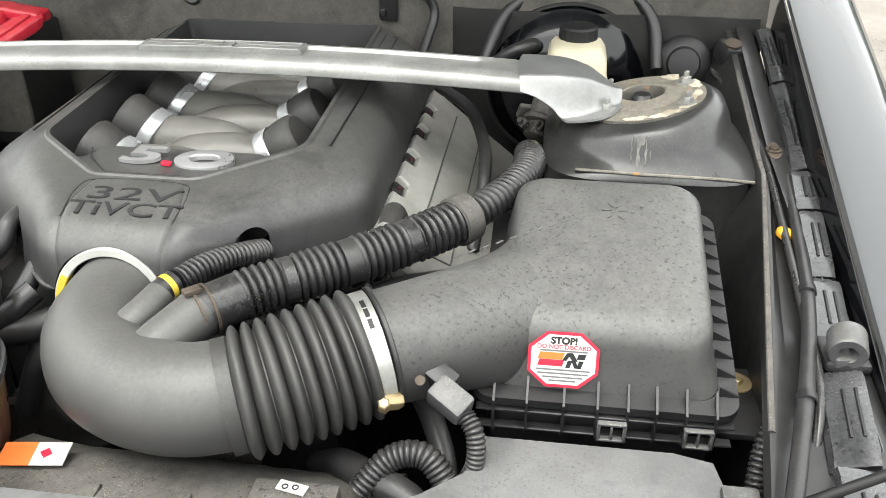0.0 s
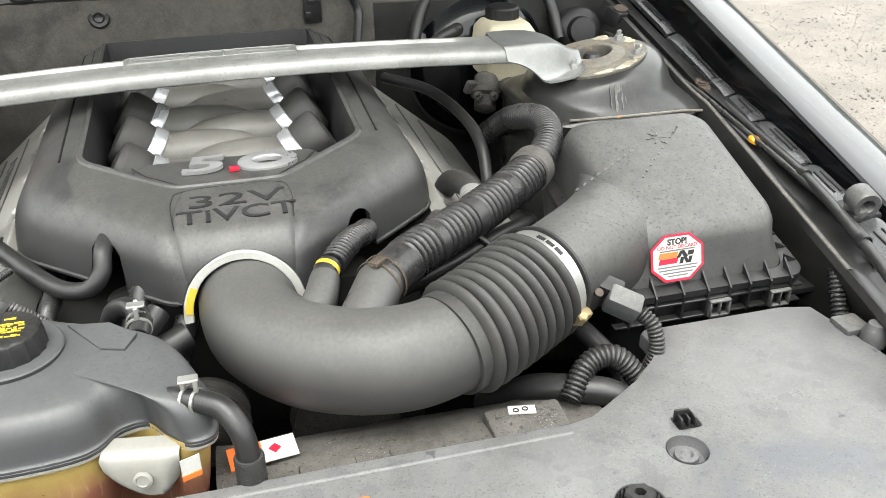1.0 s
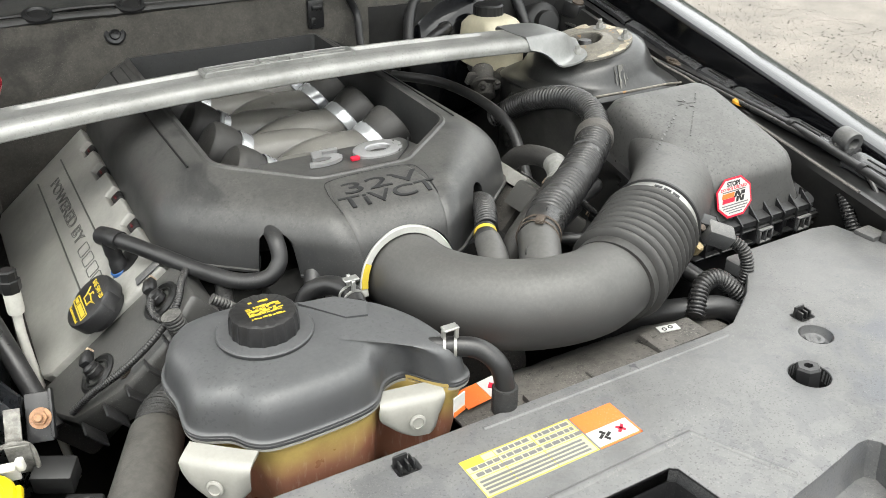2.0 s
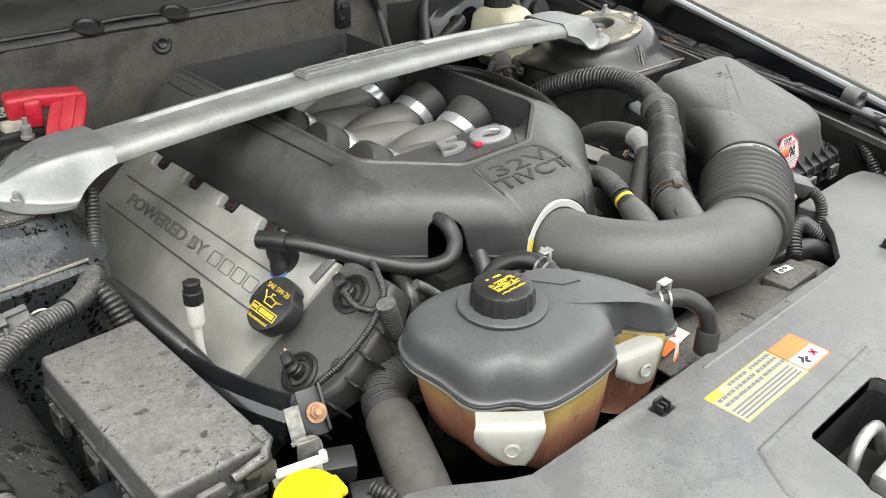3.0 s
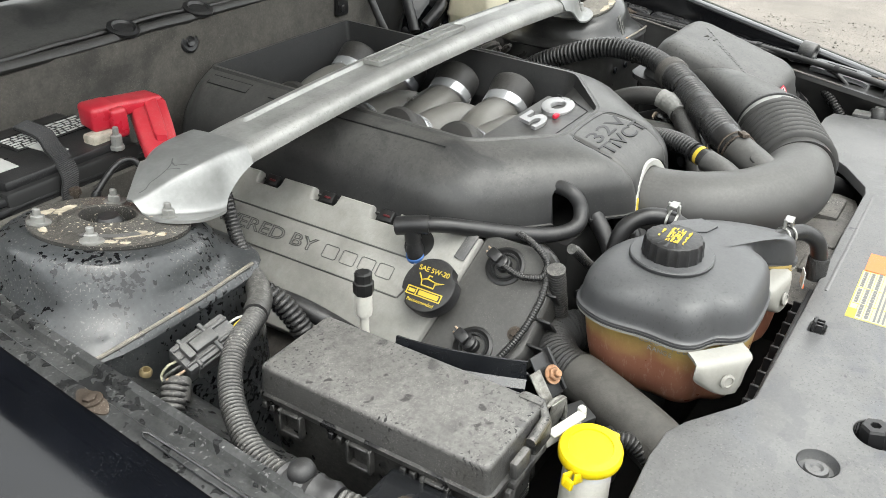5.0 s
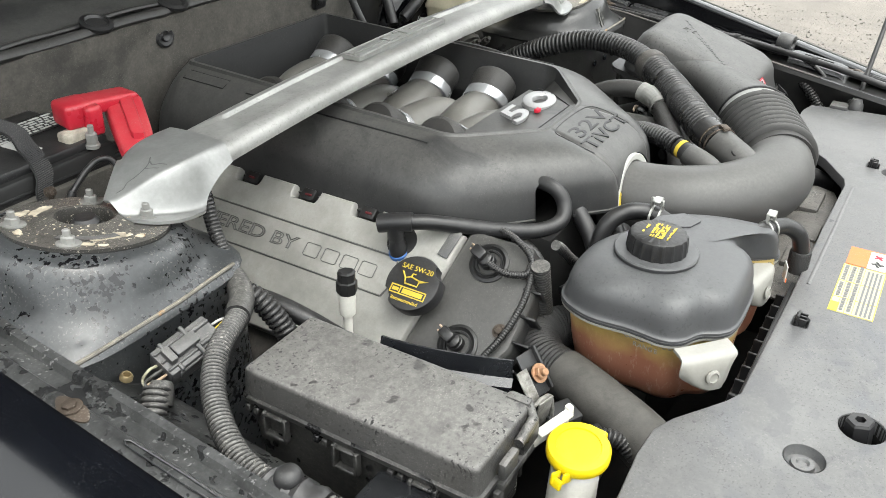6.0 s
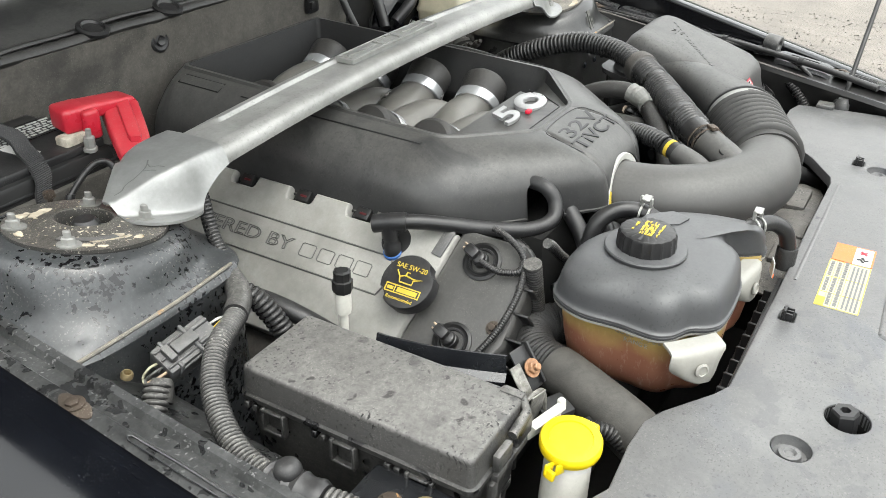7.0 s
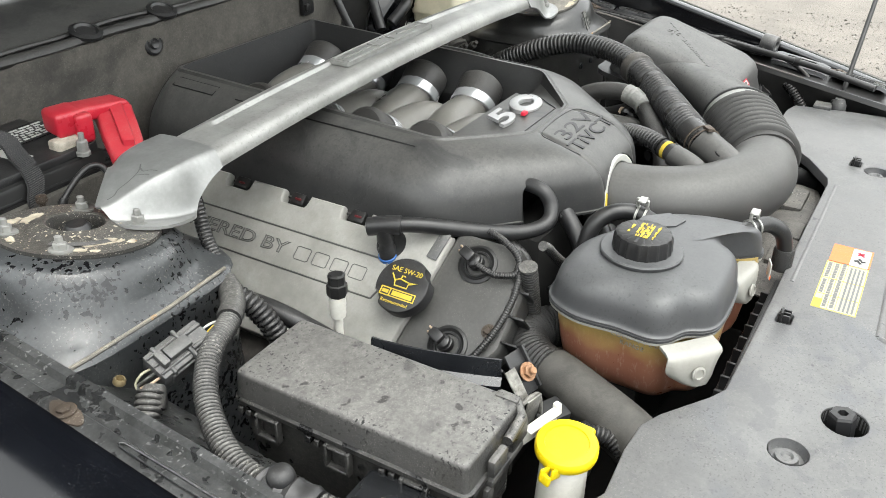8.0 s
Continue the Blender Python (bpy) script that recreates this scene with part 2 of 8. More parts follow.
M_GREYINK = material("grey_ink", (0.12, 0.12, 0.12), 0.5, patch=0.05, bump=0.0)
M_RUST = material("rusty_steel", (0.075, 0.058, 0.045), 0.6, 0.4, patch=0.4, bump=0.5, spots=0.4, spot_colour=(0.38, 0.22, 0.09), spot_scale=160, grit=0.4)
M_BRASS = material("yellow_zinc", (0.30, 0.235, 0.13), 0.42, 0.6, bump=0.15)
M_TABW = material("translucent_white_tab", (0.29, 0.284, 0.258), 0.36, patch=0.10, bump=0.1, transmission=0.1)
M_BRAKE = material("cream_brake_reservoir", (0.50, 0.46, 0.34), 0.5, patch=0.15, bump=0.1, grit=0.2)
M_WEB = material("woven_strap", (0.018, 0.018, 0.019), 0.7, bump=0.9, bump_scale=900, grit=0.12, grit_scale=900)
M_WEBR = material("worn_strap_rib", (0.045, 0.045, 0.046), 0.6, bump=0.3, grit=0.2)
M_GRAVEL = material("gravel_ground", (0.165, 0.150, 0.132), 0.95, patch=0.22, patch_scale=3.0, grain=60, bump=1.0, bump_scale=110, spots=1.5, spot_colour=(0.080, 0.073, 0.065), spot_scale=120, grit=0.8, grit_colour=(0.28, 0.265, 0.24), grit_scale=90)
M_PEBBLE = material("gravel_stone", (0.2, 0.185, 0.165), 0.9, patch=0.55, patch_scale=2.5, bump=0.5)
M_WIRE = material("coloured_wire", (0.45, 0.34, 0.24), 0.45, bump=0.0)
M_BLUE = material("blue_connector_seal", (0.02, 0.09, 0.28), 0.4, bump=0.0)
M_STRIP = material("grey_pressed_strip", (0.028, 0.029, 0.032), 0.28, 0.2, dust=(0.26, 0.26, 0.255), dust_amount=0.25, dust_scale=25, coat=0.4, bump=0.2, grit=0.3, pits=0.6)
M_TANKTOP = material("blue_grey_dusty_tank_plastic", (0.045, 0.046, 0.049), 0.42, dust=(0.21, 0.212, 0.21), dust_amount=0.42, dust_scale=8, patch=0.08, bump=0.05, rough_vary=0.05, pits=0.3, even_dust=0.75, smudge=0.5, smudge_colour=(0.07, 0.071, 0.075), smudge_scale=8.0)
# darker copy of the apron paint, for the driver side and the dash sheet
M_APRONB = material("driver_side_darker_black", (0.008, 0.008, 0.0085), 0.42, dust=(0.075, 0.072, 0.066), dust_amount=0.25, dust_scale=9, up=False, coat=0.2, bump=0.05, even_dust=0.3)
M_TOWERB = material("satin_black_tower_paint", (0.010, 0.0105, 0.011), 0.34, dust=(0.125, 0.122, 0.115), dust_amount=0.36, dust_scale=6, up=False, coat=0.25, bump=0.03, rough_vary=0.08, grit=0.08, even_dust=0.45, smudge=0.7, smudge_colour=(0.014, 0.014, 0.015), smudge_scale=8.0)
M_STREAK = material("chalky_dried_streak", (0.13, 0.128, 0.118), 0.7, patch=0.5, patch_scale=90.0, bump=0.2, smudge=0.9, smudge_colour=(0.03, 0.03, 0.03), smudge_scale=60.0)
M_FLANGE = material("wet_black_flange_paint", (0.003, 0.0032, 0.004), 0.10, coat=0.0, bump=0.02, bump_scale=500, grit=0.10, grit_scale=520, grit_colour=(0.10, 0.105, 0.11), rough_vary=0.04)
M_RING = material("pale_throat_ring", (0.40, 0.40, 0.375), 0.42, patch=0.12, bump=0.05, smudge=0.4, smudge_colour=(0.18, 0.18, 0.16))
M_BADGE = material("brushed_badge_metal", (0.33, 0.33, 0.33), 0.34, 0.45, bump=0.1, patch=0.15, grit=0.3, grit_colour=(0.2, 0.2, 0.2))
M_BOOT = material("matt_black_boot_rubber", (0.022, 0.0215, 0.021), 0.55, dust=(0.16, 0.15, 0.135), dust_amount=0.25, bump=0.5, bump_scale=700)
M_GCONN = material("grey_connector_plastic", (0.05, 0.051, 0.053), 0.45, dust=DUST, dust_amount=0.5, bump=0.3, grit=0.4)


def tank_material():
    """Milky tank plastic, amber above, with rust-coloured coolant stains below a wavy level."""
    m = material("coolant_tank_plastic", (0.45, 0.325, 0.105), 0.36, patch=0.12, bump=0.12, transmission=0.12, grit=0.25, grit_colour=(0.55, 0.40, 0.28))
    nt = m.node_tree
    n, l = nt.nodes, nt.links
    p = n["Principled BSDF"]
    old = p.inputs["Base Color"].links[0].from_socket
    co = n.new("ShaderNodeTexCoord")
    sep = n.new("ShaderNodeSeparateXYZ")
    l.new(co.outputs["Object"], sep.inputs[0])
    t = n.new("ShaderNodeTexNoise")
    t.inputs["Scale"].default_value, t.inputs["Detail"].default_value = 24.0, 6.0
    l.new(co.outputs["Object"], t.inputs["Vector"])
    r = n.new("ShaderNodeMapRange")
    r.inputs[1].default_value, r.inputs[2].default_value, r.inputs[3].default_value, r.inputs[4].default_value = 0.0, 1.0, -0.022, 0.022
    l.new(t.outputs["Fac"], r.inputs[0])
    add = n.new("ShaderNodeMath")
    l.new(sep.outputs[2], add.inputs[0])
    l.new(r.outputs[0], add.inputs[1])
    lev = n.new("ShaderNodeMapRange")
    lev.inputs[1].default_value, lev.inputs[2].default_value = 0.068, 0.096
    l.new(add.outputs[0], lev.inputs[0])
    low = n.new("ShaderNodeMix")
    low.data_type = "RGBA"
    low.inputs[6].default_value, low.inputs[7].default_value = (0.20, 0.055, 0.030, 1), (0.36, 0.185, 0.120, 1)
    l.new(t.outputs["Fac"], low.inputs[0])
    # pale scuffs across the stained wall
    turn = n.new("ShaderNodeMapping")
    turn.inputs["Rotation"].default_value, turn.inputs["Scale"].default_value = (0.6, 0.5, 0.2), (1.0, 1.0, 0.16)
    l.new(co.outputs["Object"], turn.inputs["Vector"])
    scuff = n.new("ShaderNodeTexNoise")
    scuff.inputs["Scale"].default_value, scuff.inputs["Detail"].default_value, scuff.inputs["Roughness"].default_value = 210.0, 5.0, 0.7
    l.new(turn.outputs[0], scuff.inputs["Vector"])
    much = n.new("ShaderNodeMapRange")
    much.inputs[1].default_value, much.inputs[2].default_value, much.inputs[4].default_value = 0.55, 0.72, 0.75
    l.new(scuff.outputs["Fac"], much.inputs[0])
    pale = n.new("ShaderNodeMix")
    pale.data_type = "RGBA"
    pale.inputs[7].default_value = (0.46, 0.34, 0.28, 1)
    l.new(much.outputs[0], pale.inputs[0])
    l.new(low.outputs[2], pale.inputs[6])
    mix = n.new("ShaderNodeMix")
    mix.data_type = "RGBA"
    l.new(lev.outputs[0], mix.inputs[0])
    l.new(pale.outputs[2], mix.inputs[6])
    l.new(old, mix.inputs[7])
    l.new(mix.outputs[2], p.inputs["Base Color"])
    return m


def fender_material(name, washed):
    """Gloss black paint under a dry dust film; towards the bay the film is washed off up to a ragged line."""
    m = material(name, (0.003, 0.0035, 0.005), 0.10, coat=0.0, bump=0.01, rough_vary=0.03, grit=0.05, grit_scale=900.0, grit_colour=(0.3, 0.31, 0.32))
    nt = m.node_tree
    n, l = nt.nodes, nt.links
    p = n["Principled BSDF"]
    old = p.inputs["Base Color"].links[0].from_socket
    co = n.new("ShaderNodeTexCoord")
    sep = n.new("ShaderNodeSeparateXYZ")
    l.new(co.outputs["Object"], sep.inputs[0])
    t = n.new("ShaderNodeTexNoise")
    t.inputs["Scale"].default_value, t.inputs["Detail"].default_value, t.inputs["Roughness"].default_value = 22.0, 7.0, 0.62
    l.new(co.outputs["Object"], t.inputs["Vector"])
    rag = n.new("ShaderNodeMath")
    rag.operation = "MULTIPLY_ADD"
    rag.inputs[1].default_value = 0.05
    l.new(t.outputs["Fac"], rag.inputs[0])
    l.new(sep.outputs[0], rag.inputs[2])
    film = n.new("ShaderNodeMapRange")
    film.inputs[1].default_value, film.inputs[2].default_value, film.inputs[3].default_value, film.inputs[4].default_value = washed + 0.025, washed + 0.030, 0.26, 0.0
    l.new(rag.outputs[0], film.inputs[0])
    mix = n.new("ShaderNodeMix")
    mix.data_type = "RGBA"
    mix.inputs[7].default_value = (0.20, 0.206, 0.212, 1)
    l.new(film.outputs[0], mix.inputs[0])
    l.new(old, mix.inputs[6])
    l.new(mix.outputs[2], p.inputs["Base Color"])
    return m


M_FENDER_WASHED = fender_material("washed_and_dusty_black_fender_paint", -0.010)
M_FENDER_DUSTY = fender_material("dusty_black_fender_paint", 1.0)
M_TANK = tank_material()


# ---- mesh tools ----
ORIGIN = {}


def finish(bm, name, mat, sharp=38.0):
    bmesh.ops.recalc_face_normals(bm, faces=bm.faces)
    limit = radians(sharp)
    for f in bm.faces:
        f.smooth = True
    for e in bm.edges:
        if len(e.link_faces) == 2 and e.calc_face_angle(0.0) > limit:
            e.smooth = False
    me = bpy.data.meshes.new(name)
    bm.to_mesh(me)
    bm.free()
    me.materials.append(mat)
    return me


def thing(name, at, label, category, group="", kind=""):
    ob = new(name)
    ob.empty_display_size = 0.02
    ob.location = at
    ORIGIN[ob] = Vector(at)
    return tagged(ob, label, category, group, kind)


def part(name, bm, mat, parent, label="", sharp=38.0):
    bm.transform(Matrix.Translation(-ORIGIN[parent]))
    ob = new(name, finish(bm, name, mat, sharp))
    ob.parent = parent
    ORIGIN[ob] = ORIGIN[parent]
    return tagged(ob, label)


def solo(name, bm, mat, label, category, group="", kind="", sharp=38.0):
    lo = Vector([min(v.co[k] for v in bm.verts) for k in range(3)])
    hi = Vector([max(v.co[k] for v in bm.verts) for k in range(3)])
    at = Vector(((lo.x + hi.x) / 2, (lo.y + hi.y) / 2, lo.z))
    bm.transform(Matrix.Translation(-at))
    ob = new(name, finish(bm, name, mat, sharp))
    ob.location = at
    ORIGIN[ob] = at
    return tagged(ob, label, category, group, kind)


def ring_faces(bm, a, b, closed=True):
    n = len(a)
    for k in range(n if closed else n - 1):
        q = (a[k], a[(k + 1) % n], b[(k + 1) % n], b[k])
        if len(set(q)) > 2:
            bm.faces.new(q)


def loft(bm, loops, cap_a=True, cap_b=True, closed=True):
    rows = [[bm.verts.new(p) for p in loop] for loop in loops]
    for a, b in zip(rows, rows[1:]):
        ring_faces(bm, a, b, closed)
    if cap_a:
        bm.faces.new(rows[0][::-1])
    if cap_b:
        bm.faces.new(rows[-1])
    return bm


def spline(points, n, closed=False):
    """A smooth line through points: n samples to a stretch."""
    pts = [Vector(p) for p in points]
    m, out = len(pts), []
    for k in range(m if closed else m - 1):
        if closed:
            a, b, c, d = (pts[(k + j) % m] for j in (-1, 0, 1, 2))
        else:
            b, c = pts[k], pts[k + 1]
            a = pts[k - 1] if k else b * 2 - c
            d = pts[k + 2] if k + 2 < m else c * 2 - b
        for j in range(n):
            t = j / n
            out.append(0.5 * (2 * b + (c - a) * t + (2 * a - 5 * b + 4 * c - d) * t * t + (3 * b - a - 3 * c + d) * t ** 3))
    if not closed:
        out.append(pts[-1])
    return out


def even(points, step):
    """The line resampled at even steps."""
    out, carry = [points[0]], 0.0
    for a, b in zip(points, points[1:]):
        d = (b - a).length
        s = step - carry
        while s <= d:
            out.append(a.lerp(b, s / d))
            s += step
        carry = (carry + d) % step if d else carry
    return out


def sweep(bm, points, radius, segs=16, caps=True, flat=1.0):
    """A tube along points; radius: a number, or a function of (index share 0..1, length so far)."""
    pts = [Vector(p) for p in points]
    length = 0.0
    total = sum((b - a).length for a, b in zip(pts, pts[1:]))
    side = None
    loops = []
    for k, p in enumerate(pts):
        ahead = (pts[min(k + 1, len(pts) - 1)] - pts[max(k - 1, 0)]).normalized()
        if side is None:
            side = ahead.cross(Vector((0, 0, 1)))
            if side.length < 0.1:
                side = ahead.cross(Vector((0, 1, 0)))
        side = (side - ahead * side.dot(ahead)).normalized()
        over = side.cross(ahead)
        if k:
            length += (p - pts[k - 1]).length
        r = radius(length / max(total, 1e-9), length) if callable(radius) else radius
        loops.append([p + r * (math.cos(a) * side + flat * math.sin(a) * over) for a in (2 * math.pi * j / segs for j in range(segs))])
    return loft(bm, loops, caps, caps)


def corrugated(bm, points, r, depth, pitch, segs=18, plain=()):
    """A ribbed hose; plain: stretches (from, to) of its share that stay smooth."""
    pts = even(spline(points, 24), pitch / 6)

    def radius(share, length):
        if any(a <= share <= b for a, b in plain):
            return r - depth * 0.35
        return r - depth + depth * abs(math.cos(math.pi * length / pitch)) ** 0.75
    return sweep(bm, pts, radius, segs)


def box(bm, centre, size, bevel=0.0, turn=None, segs=2):
    geo = bmesh.ops.create_cube(bm, size=1.0)
    m = Matrix.Translation(centre) @ (turn.to_4x4() if turn else Matrix()) @ Matrix.Diagonal((*size, 1))
    bmesh.ops.transform(bm, matrix=m, verts=geo["verts"])
    if bevel:
        edges = list({e for v in geo["verts"] for e in v.link_edges})
        bmesh.ops.bevel(bm, geom=edges, offset=bevel, segments=segs, affect="EDGES", profile=0.5)
    return bm


def lathe(bm, at, axis, profile, segs=32, cap_a=True, cap_b=True, wave=None):
    """Rings (radius, height) round an axis; wave(angle, ring) scales a radius."""
    ax = Vector(axis).normalized()
    u = ax.orthogonal().normalized()
    v = ax.cross(u)
    at = Vector(at)
    loops = []
    for k, (r, h) in enumerate(profile):
        loops.append([at + ax * h + r * (wave(a, k) if wave else 1) * (math.cos(a) * u + math.sin(a) * v)
                      for a in (2 * math.pi * j / segs for j in range(segs))])
    return loft(bm, loops, cap_a, cap_b)


def plate(bm, outline, holes, z0, z1, bevel=0.0):
    """A flat plate with holes, from closed lines in the plan."""
    edges = []
    for loop in (outline, *holes):
        vs = [bm.verts.new((p[0], p[1], z1)) for p in loop]
        edges += [bm.edges.new((vs[k], vs[(k + 1) % len(vs)])) for k in range(len(vs))]
    geo = bmesh.ops.triangle_fill(bm, use_beauty=True, use_dissolve=False, edges=edges)
    faces = [g for g in geo["geom"] if isinstance(g, bmesh.types.BMFace)]
    ext = bmesh.ops.extrude_face_region(bm, geom=faces)
    down = [g for g in ext["geom"] if isinstance(g, bmesh.types.BMVert)]
    bmesh.ops.translate(bm, vec=(0, 0, z0 - z1), verts=down)
    return bm


def circle(x, y, r, n=24, squash=1.0):
    return [(x + r * math.cos(2 * math.pi * k / n), y + squash * r * math.sin(2 * math.pi * k / n)) for k in range(n)]


def rounded(x0, y0, x1, y1, r, n=5):
    out = []
    for cx, cy, a0 in ((x1 - r, y1 - r, 0), (x0 + r, y1 - r, 90), (x0 + r, y0 + r, 180), (x1 - r, y0 + r, 270)):
        out += [(cx + r * math.cos(radians(a0 + 90 * k / n)), cy + r * math.sin(radians(a0 + 90 * k / n))) for k in range(n + 1)]
    return out


def plane_turn(x_axis, up_axis):
    """A turn whose x runs along x_axis and whose z points along up_axis."""
    z = Vector(up_axis).normalized()
    x = Vector(x_axis)
    x = (x - z * x.dot(z)).normalized()
    y = z.cross(x)
    return Matrix((x, y, z)).transposed()


def lettering(body, size, at, turn, depth=0.0006, shear=0.0, bold=0.0):
    """Letters as a bmesh, standing on a plane."""
    cu = bpy.data.curves.new("letters", "FONT")
    cu.body, cu.size, cu.extrude, cu.align_x, cu.align_y, cu.shear, cu.offset = body, size, depth, "CENTER", "CENTER", shear, bold
    tmp = new("letters", cu)
    me = bpy.data.meshes.new_from_object(tmp.evaluated_get(bpy.context.evaluated_depsgraph_get()))
    bpy.data.objects.remove(tmp)
    bm = bmesh.new()
    bm.from_mesh(me)
    bpy.data.meshes.remove(me)
    bm.transform(Matrix.Translation(at) @ turn.to_4x4())
    return bm


def outlined(body, size, at, turn, wide=1.0, wire=0.0006):
    """The outlines of letters as fine raised wires, standing on a plane."""
    cu = bpy.data.curves.new("letters", "FONT")
    cu.body, cu.size, cu.align_x, cu.align_y, cu.fill_mode, cu.bevel_depth, cu.bevel_resolution, cu.resolution_u = body, size, "CENTER", "CENTER", "NONE", wire, 1, 4
    tmp = new("letters", cu)
    me = bpy.data.meshes.new_from_object(tmp.evaluated_get(bpy.context.evaluated_depsgraph_get()))
    bpy.data.objects.remove(tmp)
    bm = bmesh.new()
    bm.from_mesh(me)
    bpy.data.meshes.remove(me)
    bm.transform(Matrix.Translation(at) @ turn.to_4x4() @ Matrix.Diagonal((wide, 1, 1, 1)))
    return bm


def bolt(bm, at, axis, r=0.007, h=0.006, washer=0.011, stud=0.0):
    lathe(bm, at, axis, [(washer, 0), (washer, 0.0015)], 20)
    ax = Vector(axis).normalized()
    lathe(bm, Vector(at) + ax * 0.0012, axis, [(r, 0), (r, h * 0.85), (r * 0.85, h)], 6)
    if stud:
        lathe(bm, Vector(at) + ax * (h + 0.001), axis, [(r * 0.55, 0), (r * 0.55, stud), (r * 0.4, stud + 0.001)], 12)
    return bm


# ---- ground ----
bm = bmesh.new()
bmesh.ops.create_grid(bm, x_segments=1, y_segments=1, size=200)
ob = new("ground", finish(bm, "ground", M_GRAVEL))
tagged(ob, "pale dusty gravel ground of an open yard", "ground", kind="structure")

rng = random.Random(5)
ICO = [(0, 0, 1), (0.89, 0, 0.45), (0.28, 0.85, 0.45), (-0.72, 0.53, 0.45), (-0.72, -0.53, 0.45), (0.28, -0.85, 0.45), (0.72, 0.53, -0.45), (-0.28, 0.85, -0.45), (-0.89, 0, -0.45), (-0.28, -0.85, -0.45), (0.72, -0.53, -0.45)]
ICO_F = [(0, k, k % 5 + 1) for k in range(1, 6)] + [(k, k + 5, k % 5 + 1) for k in range(1, 6)] + [(k % 5 + 1, k + 5, k % 5 + 6) for k in range(1, 6)]
verts, faces = [], []
for k in range(26000):
    x, y = 0.95 + 3.9 * rng.random(), -1.6 + 5.4 * rng.random()
    r = 0.002 + 0.007 * rng.random() ** 5
    m = Matrix.Translation((x, y, r * 0.3)) @ Euler((rng.random(), rng.random(), rng.random() * 6)).to_matrix().to_4x4() @ Matrix.Diagonal((r * rng.uniform(0.7, 1.5), r, r * rng.uniform(0.5, 0.9), 1))
    n0 = len(verts)
    verts += [tuple(m @ Vector((p[0] * q, p[1] * q, p[2] * q))) for p in ICO for q in (rng.uniform(0.8, 1.15),)]
    faces += [tuple(n0 + i for i in f) for f in ICO_F]
me = bpy.data.meshes.new("gravel")
me.from_pydata(verts, [], faces)
me.materials.append(M_PEBBLE)
ob = new("gravel", me)
tagged(ob, "loose pale gravel stones scattered over the yard", "gravel", kind="stuff")


# unseen tree line, added so that low reflections on the fenders turn dark
rows = []
for z in (0.0, 3.0, 5.5, 7.0, 8.0):
    row = []
    for k in range(240):
        a = 2 * math.pi * k / 240
        up = z * (0.85 + 0.35 * noise.noise((math.cos(a) * 9, math.sin(a) * 9, 0.0)) + (0.25 * noise.noise((math.cos(a) * 40, math.sin(a) * 40, z)) if z > 5 else 0.0))
        r = 32 + 2.0 * noise.noise((math.cos(a) * 25, math.sin(a) * 25, z)) + z * 0.15
        row.append((r * math.cos(a), r * math.sin(a), up))
    rows.append(row)
M_TREES = material("unseen_far_foliage", (0.035, 0.045, 0.025), 0.9, patch=0.5, patch_scale=0.8, grain=6.0, bump=0.0)
ob = new("backdrop", finish(loft(bmesh.new(), rows, False, False), "backdrop", M_TREES))
tagged(ob, "unseen line of dark far trees, added for darker reflections", "tree line", kind="structure")


# ---- body panels round the bay ----
def lip_z(y):
    return 0.995 + 0.228 * y


def rail_z(y):
    return 0.9275 + 0.115 * y + 0.10 * max(0.0, y + 0.05)


def sweep_section(bm, section, ys):
    """section(y): an open line of places; joined from y to y."""
    return loft(bm, [section(y) for y in ys], False, False, closed=False)


def solid(bm, t):
    """Gives an open sheet a thickness."""
    bmesh.ops.recalc_face_normals(bm, faces=bm.faces)
    bmesh.ops.solidify(bm, geom=bm.faces, thickness=t)
    return bm


